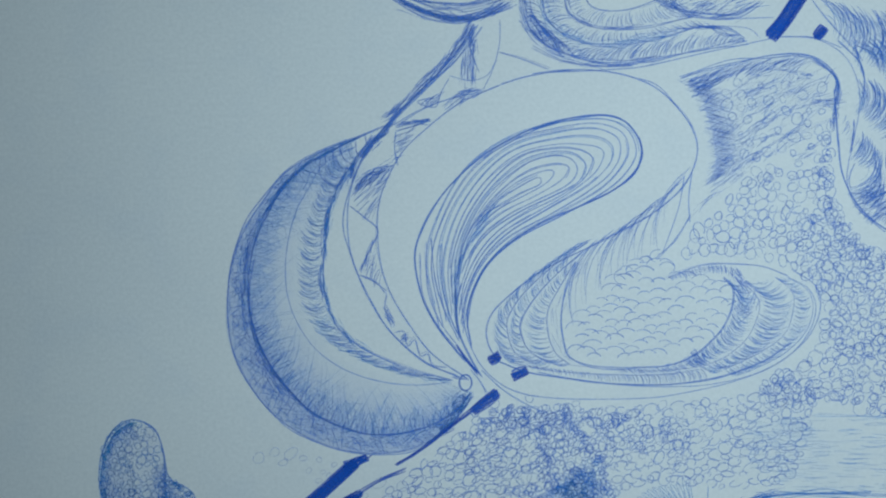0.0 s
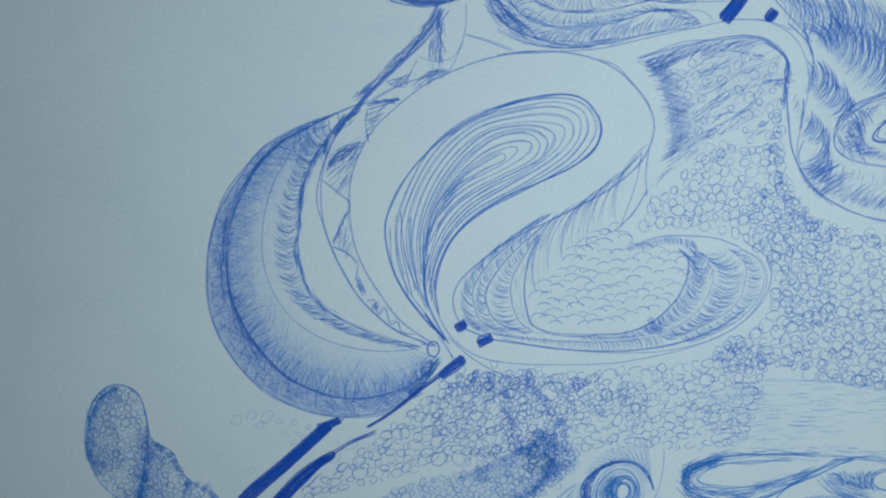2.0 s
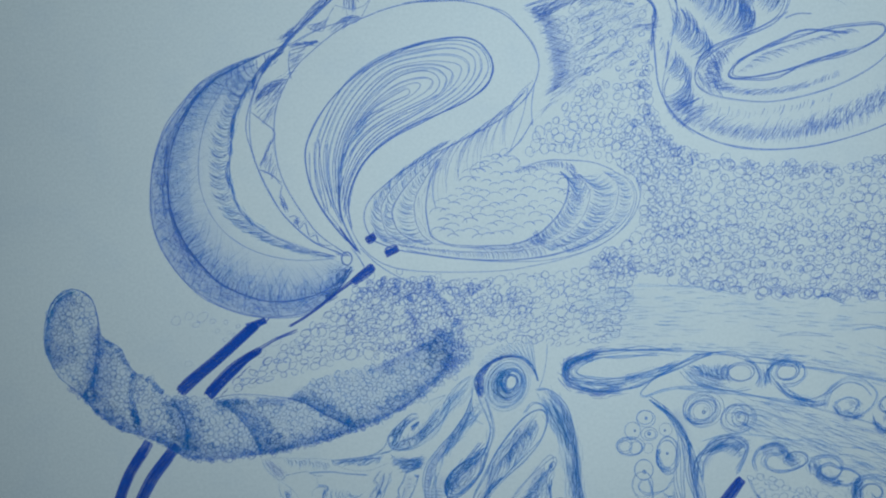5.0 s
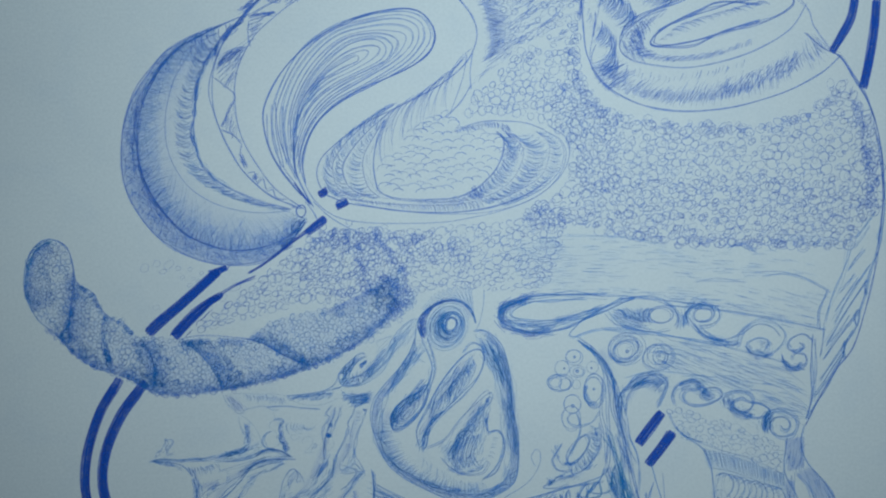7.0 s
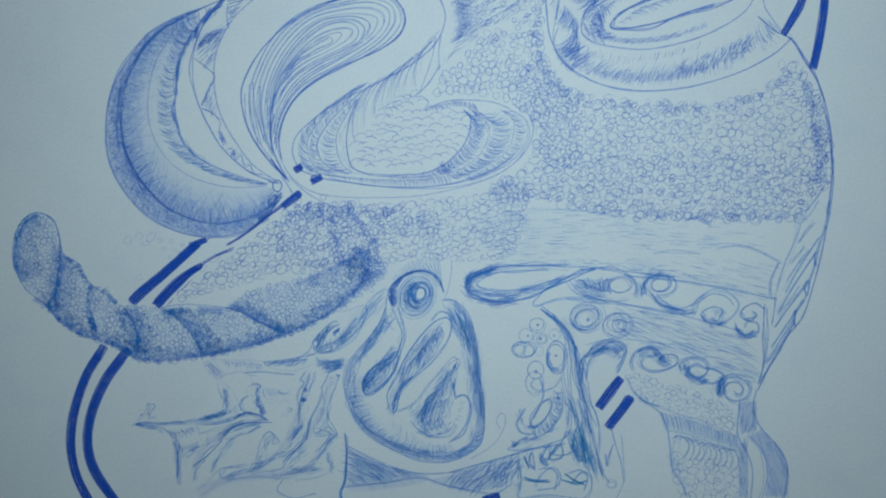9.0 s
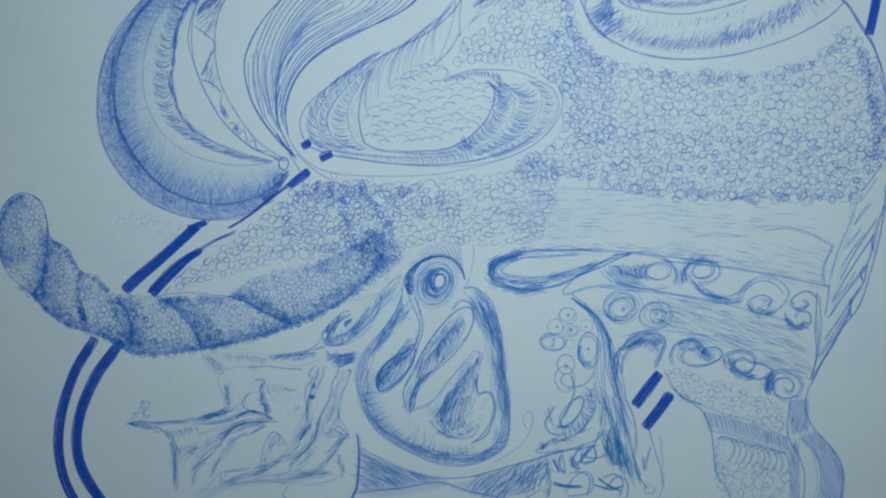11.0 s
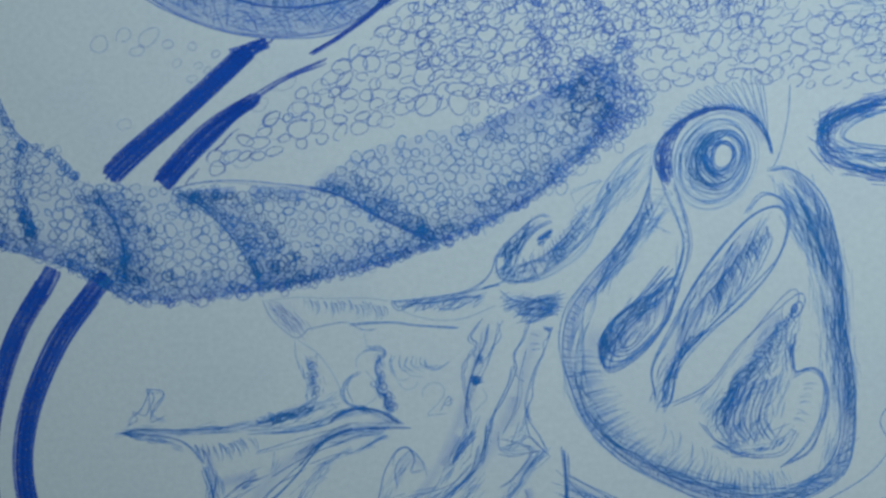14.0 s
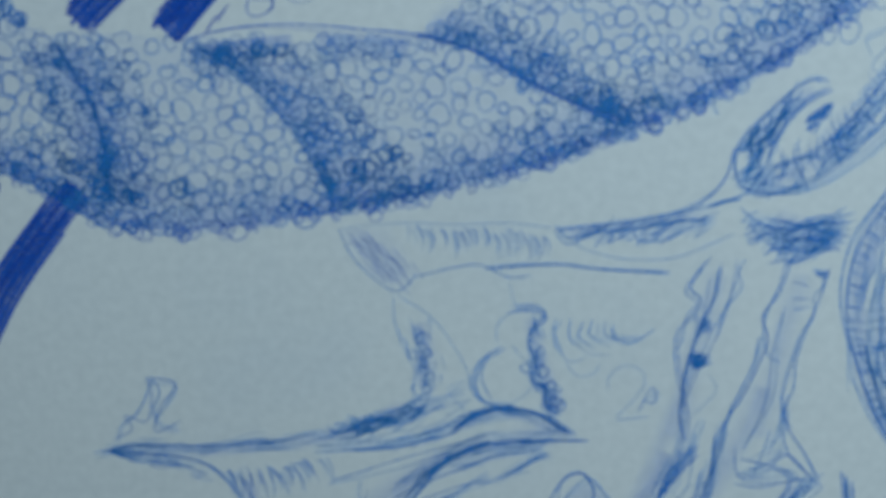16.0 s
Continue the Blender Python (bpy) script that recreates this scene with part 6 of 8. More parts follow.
line(at(80.3,-18.7, 80.8,-15.3, 83.7,-13.0, 88.6,-12.7, 90.6,-15.5, 88.5,-18.3, 84.7,-18.6), 0.28, BLU, k=4, jit=0.4)
line(at(71.4,-12.0, 75.1,-14.1, 76.8,-17.9, 75.6,-20.9), 0.28, BLU, k=4, jit=0.5)
smear(at(10.2,-15.8, 10.9,-12.1, 16.5,-9.7, 24.0,-8.5), 50, 0.9, (3, 7), 0.28, VIO)
smear(at(9.1,-17.1, 13.8,-20.8, 21.4,-22.9, 30.1,-21.0), 60, 0.9, (3, 7), 0.28, VIO)
cloud(at(70.8,-25.4, 93.2,-29.5, 122.2,-39.5, 124.6,-56.8, 104.1,-47.2, 88.5,-41.3, 70.6,-37.3), 130, (5, 12), -22, 0.25, BLU)
cloud(at(70.6,-37.7, 93.0,-40.3, 119.8,-49.6, 123.0,-58.6, 104.1,-49.4, 84.0,-42.4), 50, (5, 11), -20, 0.24, BLUL)
for pts in (at(102.2,-29.1, 106.2,-32.8, 112.3,-31.5), at(115.6,-33.8, 119.6,-37.5, 124.5,-35.3), at(52.9,-15.4, 58.5,-17.8, 64.1,-19.6), at(9.6,-15.5, 12.4,-12.2, 19.2,-10.5)):
    smear(pts, 30, 0.6, (1.5, 3), 0.26, BLU)
    stain(pts, 1.8, 0.5)
finish("hatching", scroll, "", "stuff")
for pts, dark, label in (
        (at(75.4,-50.2, 74.6,-46.6, 77.1,-42.9, 82.2,-41.4, 85.7,-43.2, 83.5,-44.8, 79.3,-45.1, 77.9,-48.0, 81.4,-50.5, 87.8,-50.1, 92.5,-47.5, 91.4,-44.6, 87.0,-44.4, 85.0,-46.8, 87.8,-48.6, 90.1,-47.3), at(77.1,-43.8, 81.5,-42.1, 85.0,-43.9, 86.3,-46.3, 89.2,-47.5), "double-lobed dark whorl on the flank"),
        (at(94.0,-51.1, 93.8,-47.3, 98.5,-45.6, 103.3,-47.0, 104.6,-50.6, 101.9,-53.4, 97.5,-53.3, 96.2,-50.2, 99.8,-48.3, 103.3,-49.9, 107.4,-50.8, 110.7,-53.5, 106.7,-55.9, 101.0,-54.7), at(95.1,-48.2, 96.8,-51.8, 100.3,-54.0, 104.5,-54.8), "dark whorl hatched with curved strokes on the flank"),
        (at(109.7,-61.9, 108.9,-57.0, 112.5,-53.1, 118.0,-53.2, 121.4,-57.2, 120.0,-62.0, 115.0,-63.3, 111.5,-60.6, 112.4,-56.2, 116.6,-55.6, 118.6,-58.5, 116.5,-60.9, 114.4,-59.1), at(109.7,-60.6, 109.5,-57.0, 112.0,-54.2), "round spiral whorl on the flank")):
    line(pts, 0.28, BLU, k=6, jit=0.55)
    smear(dark, 70, 0.8, (1.5, 3.5), 0.26, BLU)
    smear(dark, 60, 1.4, (1.5, 3), 0.22, BLUL)
    stain(dark, 2.4, 0.5)
    finish("whorl", sheet, label)

# ---- cluster of ringlets ----
for x, y, rx, ry, k in ((37.2, -31.7, 24, 20, 2), (32.5, -36.0, 17, 18, 1), (38.4, -37.1, 16, 13, 2), (44.0, -35.8, 14, 14, 1), (31.4, -41.7, 26, 17, 3), (33.5, -42.2, 14, 14, 1),
                        (37.8, -42.2, 10, 11, 1), (44.4, -44.7, 22, 32, 4), (36.1, -49.8, 18, 20, 2), (36.1, -54.9, 18, 24, 2), (29.5, -41.3, 14, 13, 2)):
    c = np.array([x, y])
    ring(c[0], c[1], rx * 0.162, ry * 0.162, 0.25, BLU, k, 0, 0.45)
    finish("ringlet", sheet, "small inked ring")
for x, y, r in ((37.3, -31.9, 4), (38.2, -37.1, 5), (43.8, -36.0, 3), (44.4, -44.1, 4), (36.3, -50.3, 6), (33.3, -36.1, 2), (57.3, -30.0, 6), (69.4, -31.8, 6)):
    c = np.array([x, y])
    ring(c[0], c[1], r * 0.07, r * 0.09, 0.4, BLU, 2, 0, 0.12)
    finish("dot", sheet, "small inked dot")
line(at(41.8,-42.3, 40.8,-45.5, 42.1,-49.2, 45.4,-49.9), 0.55, BLU, k=5, jit=0.45)
finish("ring_shading", sheet, "dark crescent inside a ring")
for x, y, rx, ry, k in ((56.5, -29.2, 40, 32, 7), (57.3, -29.7, 24, 22, 4), (69.1, -32.2, 30, 25, 5), (69.4, -31.9, 15, 17, 3)):
    c = np.array([x, y])
    ring(c[0], c[1], rx * 0.15, ry * 0.15, 0.26, BLU, k, 20, 1.0)
    finish("ringlet", sheet, "ring gone round many times")
line(at(50.5,-30.3, 52.5,-33.5, 56.8,-34.8), 0.5, BLU, k=4, jit=0.5)
finish("ring_shading", sheet, "dark shading beside the largest ring")

# ---- trunk ----
line(at(38.8,-25.3, 44.9,-30.2, 49.6,-36.7, 52.1,-43.2, 53.5,-52.8, 55.7,-62.5, 57.5,-72.2, 59.4,-81.8, 62.5,-92.3), 0.42, BLU, k=5, jit=0.7)
line(at(40.1,-26.3, 46.4,-31.8, 50.8,-38.3, 53.0,-42.4), 0.6, BLU, k=5, jit=0.5)
line(at(43.3,-27.8, 47.7,-35.1, 49.8,-43.1, 49.7,-52.8, 50.2,-62.5, 49.1,-72.1), 0.32, BLU, k=3, jit=0.5)
line(at(51.1,-39.9, 52.3,-52.8, 54.1,-62.5), 0.36, BLU, k=4, jit=0.9)
line(at(53.5,-52.8, 54.7,-46.7, 58.3,-42.3, 63.1,-39.4, 68.7,-39.1, 72.2,-41.8, 71.8,-45.3, 68.9,-51.4), 0.38, BLU, k=6, jit=0.8)
line(at(56.1,-54.5, 57.4,-47.2, 61.5,-42.9, 66.8,-41.4, 70.2,-44.6), 0.3, BLU, k=3, jit=0.5)
line(at(56.6,-54.5, 57.9,-62.5, 60.7,-69.3, 61.2,-77.0, 60.5,-83.4), 0.34, BLU, k=3, jit=0.4)
line(at(47.9,-39.9, 47.0,-52.8, 48.5,-60.8, 49.1,-73.7), 0.28, BLU, k=2)
line(at(49.0,-60.8, 52.1,-68.9, 54.7,-78.6, 55.4,-86.6), 0.4, TEAL, k=5, jit=0.9)
line(at(54.1,-56.1, 57.2,-65.7, 60.6,-72.2), 0.3, BLU, k=2)
line(at(65.1,-72.2, 67.4,-78.7, 70.0,-86.7, 71.2,-94.7), 0.34, BLU, k=2)
line(at(63.1,-83.4, 64.1,-88.3, 65.3,-83.5, 66.6,-79.5), 0.36, BLU, k=3)
line(at(55.9,-40.0, 65.5,-37.7, 78.3,-38.6, 91.0,-40.3), 0.24, BLUL, k=2)
line(at(57.5,-41.6, 60.7,-39.2, 67.1,-37.8), 0.3, BLU, k=3)
trunk = finish("trunk_motif", sheet, "gnarled upright trunk of long dark strokes")
cloud(at(47.5,-78.5, 55.5,-75.4, 56.9,-87.4, 50.6,-86.6), 20, (5, 10), -72, 0.28, TEAL)
cloud(at(49.3,-62.5, 56.5,-62.5, 58.6,-78.6, 54.6,-85.0), 20, (7, 14), -76, 0.28, BLU)
cloud(at(52.4,-40.0, 55.9,-46.4, 55.4,-59.3, 53.4,-54.4), 18, (6, 12), -82, 0.28, BLU)
cloud(at(56.7,-44.8, 63.1,-40.1, 71.1,-41.7, 71.8,-45.0, 65.5,-42.0, 59.1,-44.8), 50, (4, 8), 25, 0.3, BLU)
for leaflet, tone in ((at(52.3,-72.8, 50.4,-80.0, 53.7,-86.1, 54.4,-78.3), TEAL), (at(48.7,-74.4, 46.3,-78.6, 42.7,-83.3, 50.3,-82.5), BLU), (at(45.0,-79.5, 41.1,-85.3, 46.3,-84.5), TEAL), (at(41.2,-79.5, 38.2,-85.0, 41.1,-85.3), BLU),
                      (at(34.1,-82.5, 33.0,-85.9, 35.2,-88.8), BLU), (at(37.3,-83.2, 38.1,-86.6, 40.4,-87.8), BLU), (at(31.0,-84.1, 32.0,-87.0, 32.9,-89.0), BLU)):
    line(leaflet, 0.28, tone, k=4, jit=0.3, closed=True)
    smear(leaflet[:3], 14, 0.5, (1.5, 3), 0.26, tone)
smear(at(53.7,-69.7, 54.4,-78.3, 57.5,-85.3, 59.9,-91.4), 50, 0.8, (3, 7), 0.28, TEAL)
stain(at(47.1,-28.4, 50.3,-37.5, 52.9,-48.8, 55.6,-62.3, 57.6,-78.1), 2.4, 0.4)
stain(at(56.9,-48.8, 60.4,-43.2, 66.1,-39.5, 70.5,-42.2), 2.0, 0.4)
stain(at(49.8,-73.5, 51.5,-82.5, 54.1,-87.0), 2.0, 0.5)
finish("bark_texture", trunk)
line(at(21.9,-73.2, 20.3,-69.8, 22.0,-66.8, 23.6,-67.9, 23.5,-71.9, 21.0,-76.7, 17.0,-80.7, 9.7,-85.1), 0.26, BLU)
line(at(0.8,-90.2, 13.7,-86.7, 25.0,-83.5, 37.8,-80.1, 46.7,-77.2, 49.5,-72.9, 49.9,-62.5), 0.32, BLU, k=2)
line(at(37.9,-52.7, 39.1,-59.2, 36.7,-65.6, 34.0,-70.7, 35.5,-73.0, 39.6,-69.6, 42.5,-64.0, 41.6,-61.4, 38.4,-63.3, 35.1,-69.1), 0.34, BLU, k=3, jit=0.3)
line(at(31.9,-64.6, 30.0,-67.9, 28.3,-71.1, 29.9,-74.4, 33.4,-75.2, 35.5,-74.4), 0.34, BLU, k=3)
line(at(35.8,-52.7, 34.1,-55.9, 37.3,-58.3, 43.3,-56.8, 47.0,-52.8), 0.3, BLU, k=2)
line(at(46.1,-56.8, 46.7,-62.4, 45.2,-68.9, 41.1,-74.0, 35.5,-76.8, 29.9,-78.4, 24.7,-80.8, 29.0,-81.3, 35.4,-80.1), 0.34, BLU, k=2)
fringe(at(46.1,-58.4, 46.4,-64.0, 44.4,-69.7, 40.3,-74.0, 35.5,-76.8), 60, (2.5, 5), -110, 0.3, BLU, 0.1)
line(at(26.3,-77.6, 28.2,-79.2, 26.6,-80.3, 29.9,-77.6, 32.3,-76.8), 0.36, BLU, k=4)
smear(at(29.7,-65.6, 30.3,-69.7, 32.5,-72.8, 36.8,-72.2), 40, 0.6, (1.5, 3), 0.26, BLU)
line(at(37.6,-63.5, 33.9,-68.6, 34.3,-72.0, 38.4,-69.8, 41.8,-64.9, 40.7,-61.2, 37.6,-63.5), 0.26, BLU, k=3, jit=0.3)
smear(at(45.3,-60.2, 46.1,-66.3, 43.5,-72.1, 37.4,-76.5, 30.8,-79.3), 80, 1.0, (1.5, 3.5), 0.24, BLU)
smear(at(27.0,-79.3, 30.8,-77.3, 35.6,-76.5), 26, 0.5, (1.5, 3), 0.26, BLU)
finish("seahorse_motif", sheet, "curled seahorse-like shape with a feathered back")

# ---- hanging tree ----
for pts, w, tone, k, jit in (
        (at(-124.2,-69.4, -120.0,-69.9, -114.2,-71.0, -111.3,-72.9, -109.0,-75.9), 0.34, BLU, 3, 0.2), (at(-124.6,-69.4, -120.6,-68.8, -114.1,-69.2, -107.5,-69.0, -100.3,-68.0), 0.28, BLU, 2, 0.2),
        (at(-99.0,-67.0, -97.7,-67.8, -95.1,-67.0, -92.5,-66.2, -89.9,-65.2, -87.9,-64.4), 0.34, BLU, 4, 0.3), (at(-110.8,-69.9, -105.6,-69.7, -100.4,-68.8), 0.22, BLUL, 2, 0.2),
        (at(-123.9,-68.3, -121.5,-67.0, -122.4,-65.4, -119.7,-66.1, -119.0,-62.5, -119.5,-61.2, -116.2,-61.9, -118.1,-64.5, -118.9,-67.4, -115.9,-66.2), 0.24, BLU, 2, 0.2),
        (at(-91.0,-52.1, -90.9,-55.3, -89.8,-58.5, -88.8,-60.8, -89.1,-63.1, -88.2,-64.1), 0.22, BLUL, 2, 0.15), (at(-90.5,-52.1, -87.0,-54.7, -84.5,-58.0, -82.8,-61.3, -82.7,-63.3), 0.2, BLUL, 2, 0.15),
        (at(-89.1,-56.6, -87.9,-57.3, -88.5,-58.3, -87.5,-59.1, -88.3,-59.9, -87.2,-60.9, -88.2,-61.7, -86.9,-62.5), 0.2, BLUL, 3, 0.3),
        (at(-97.0,-44.6, -94.4,-44.3, -89.3,-44.0, -84.2,-44.3, -77.9,-44.3, -72.8,-45.0), 0.2, BLUL, 1, 0.1), (at(-88.5,-50.1, -84.3,-49.3, -81.1,-49.1, -78.0,-50.6, -75.4,-50.5), 0.26, BLU, 2, 0.2),
        (at(-80.5,-49.4, -76.0,-49.2, -71.6,-49.3, -67.8,-49.9, -60.2,-50.6), 0.4, BLU, 3, 0.18), (at(-97.0,-44.6, -95.5,-47.8, -93.0,-50.4, -90.5,-51.8, -88.2,-49.9), 0.24, BLU, 2, 0.2),
        (at(-72.8,-45.0, -71.2,-46.5, -68.4,-45.6, -63.9,-45.3, -60.2,-44.8, -55.4,-44.5), 0.3, BLU, 3, 0.25), (at(-63.9,-45.2, -63.3,-46.7, -60.2,-46.7, -57.3,-45.2), 0.24, BLU, 2, 0.2),
        (at(-71.2,-46.6, -67.8,-48.1, -64.0,-48.9, -58.9,-48.7, -52.6,-46.3), 0.22, BLUL, 2, 0.2), (at(-78.0,-51.1, -77.4,-53.3, -76.1,-54.5), 0.18, BLUL, 1, 0.1),
        (at(-78.9,-58.3, -81.3,-60.0, -82.2,-62.6, -81.2,-64.6, -78.8,-65.4), 0.32, BLU, 4, 0.18), (at(-80.2,-58.9, -81.3,-61.7, -80.3,-64.5), 0.26, BLU, 2, 0.15),
        (at(-79.4,-58.1, -79.4,-55.9, -77.7,-54.4, -75.2,-54.0), 0.2, BLUL, 2, 0.2), (at(-77.8,-58.2, -76.1,-60.8, -76.0,-63.4, -78.0,-65.0), 0.18, BLUL, 1, 0.1),
        (at(-77.7,-54.3, -74.9,-54.2, -73.7,-55.2, -75.2,-56.3, -75.7,-58.2, -74.7,-60.2, -75.5,-62.1, -73.9,-63.4, -74.1,-65.1, -72.5,-66.4), 0.34, BLU, 4, 0.3),
        (at(-97.8,-69.9, -92.6,-69.8, -87.4,-68.8, -84.1,-68.1), 0.32, BLU, 2, 0.15), (at(-84.8,-68.3, -82.2,-66.3, -78.9,-65.4, -74.4,-66.4, -71.0,-68.7), 0.42, BLU, 5, 0.25),
        (at(-91.3,-69.0, -87.4,-68.1, -83.4,-65.9, -84.7,-63.9), 0.2, BLUL, 2, 0.2), (at(-91.0,-76.1, -87.5,-72.5, -84.9,-70.8, -80.3,-69.5, -74.5,-69.2, -69.3,-69.3), 0.36, BLU, 3, 0.2),
        (at(-84.9,-72.8, -79.7,-70.9, -74.5,-70.4), 0.26, BLU, 2, 0.2), (at(-79.7,-73.9, -77.1,-72.3, -74.4,-70.6), 0.34, BLU, 3, 0.15), (at(-88.9,-76.0, -83.6,-74.4, -79.7,-73.9), 0.24, BLU, 2, 0.2),
        (at(-72.6,-55.1, -73.3,-57.0, -72.7,-58.9, -71.1,-60.3, -69.2,-59.7), 0.2, BLUL, 1, 0.1), (at(-69.5,-55.8, -70.5,-57.7, -69.2,-59.3, -66.7,-59.6), 0.2, BLUL, 2, 0.15),
        (at(-67.9,-56.1, -68.2,-57.7), 0.2, BLUL, 1, 0.1), (at(-66.6,-56.4, -66.0,-57.9, -64.1,-58.2, -61.5,-56.7), 0.24, BLU, 2, 0.12), (at(-71.8,-60.2, -70.5,-61.9, -68.6,-61.6, -67.8,-60.5), 0.2, BLUL, 2, 0.15),
        (at(-67.0,-63.7, -67.0,-62.3, -65.4,-61.0, -63.5,-61.4, -62.9,-63.0, -64.2,-65.0, -66.2,-67.0, -64.5,-67.0, -62.3,-66.8), 0.2, BLUL, 2, 0.2), (at(-63.5,-66.3, -62.2,-64.3, -61.3,-63.7, -61.6,-65.3, -62.6,-65.0), 0.24, BLU, 3, 0.25),
        (at(-55.8,-50.0, -57.4,-52.2, -56.3,-53.5, -58.0,-55.4, -58.5,-58.0, -59.6,-59.3), 0.2, BLU, 2, 0.2), (at(-54.2,-49.7, -54.8,-52.9, -55.7,-55.4, -56.8,-58.0, -58.1,-61.8, -58.5,-64.4, -58.8,-66.7, -58.3,-69.5), 0.32, BLU, 3, 0.2),
        (at(-51.5,-49.2, -52.3,-50.5, -51.9,-52.3, -53.6,-54.5, -54.2,-56.4, -54.5,-58.0), 0.24, BLU, 2, 0.25), (at(-55.5,-61.9, -54.7,-63.9, -56.5,-65.8, -57.5,-66.7), 0.18, BLUL, 2, 0.2),
        (at(-57.0,-70.3, -59.4,-73.0, -61.2,-76.5), 0.6, BLU, 5, 0.35), (at(-46.3,-49.6, -47.3,-51.8, -48.7,-54.3, -49.5,-57.5, -48.8,-60.1, -47.4,-60.8), 0.24, BLU, 2, 0.2),
        (at(-49.6,-57.5, -50.4,-60.7, -52.0,-63.9, -53.6,-67.1, -54.6,-71.0, -56.0,-76.8), 0.32, BLU, 3, 0.2), (at(-42.7,-50.6, -42.9,-52.5, -43.8,-53.5, -43.8,-55.7, -44.7,-57.6, -45.7,-60.8, -46.0,-64.0, -46.9,-66.0, -47.3,-68.6, -46.3,-71.8, -44.4,-73.7, -42.8,-75.3), 0.26, BLU, 2, 0.25),
        (at(-52.7,-70.4, -52.4,-73.7, -49.5,-74.8, -46.3,-74.5, -44.4,-74.0), 0.24, BLU, 2, 0.25), (at(-46.6,-64.7, -46.8,-67.3, -46.2,-68.7), 0.28, BLU, 2, 0.15), (at(-56.2,-74.3, -55.9,-76.8), 0.3, BLU, 2, 0.2),
        (at(-46.3,-51.8, -44.4,-52.3), 0.24, BLU, 1, 0.1), (at(-46.4,-53.7, -44.0,-53.7), 0.24, BLU, 1, 0.1), (at(-46.2,-54.9, -44.4,-54.7), 0.24, BLU, 1, 0.1), (at(-43.5,-50.6, -42.0,-51.2), 0.9, BLU, 3, 0.2),
        (at(-52.0,-43.3, -49.8,-45.1, -47.3,-45.2, -44.1,-45.5, -40.4,-43.6), 0.26, BLU, 2, 0.25), (at(-51.2,-45.0, -49.8,-46.7, -47.3,-48.1, -43.8,-48.5), 0.24, BLU, 2, 0.2), (at(-73.0,-76.5, -72.3,-74.0, -70.0,-73.2, -68.9,-74.8), 0.24, BLU, 2, 0.2)):
    line(pts, w * 0.9, tone, k=max(1, k - 1) if k < 4 else k - 1, jit=jit)
tree = finish("tree_motif", sheet, "ragged hanging tree of crooked blue branches")
fringe(at(-110.9,-72.2, -106.4,-72.3, -101.8,-71.1), 26, (1.5, 3.5), -75, 0.26, BLU)
fringe(at(-89.3,-44.4, -84.9,-44.9, -79.1,-45.2, -74.1,-46.1), 26, (1.5, 3), -70, 0.24, BLU, 0.15)
cloud(at(-96.0,-45.2, -93.2,-45.3, -88.2,-49.6, -90.0,-51.6, -93.0,-50.1), 26, (2, 4.5), -48, 0.2, VIOL)
cloud(at(-50.7,-45.4, -40.7,-44.4, -41.3,-48.1, -47.0,-47.4), 22, (2, 5), -8, 0.26, BLU)
wash(at(-100.3,-67.5, -88.6,-64.8, -88.3,-66.1, -96.5,-68.5), 40, (1, 3), 15, 0.5, BLUL)
cluster(at(-75.1,-58.2, -75.0,-61.5, -73.6,-64.1, -72.8,-65.7), 22, 0.5, (0.3, 0.7), 0.26, BLU)
cloud(at(-57.4,-59.9, -55.7,-59.6, -55.7,-61.1, -57.2,-61.3), 18, (0.8, 1.6), 20, 0.45, BLU)
cloud(at(-57.4,-55.4, -55.0,-56.1, -55.5,-57.4, -56.8,-57.4), 12, (0.8, 1.6), 60, 0.35, BLU)
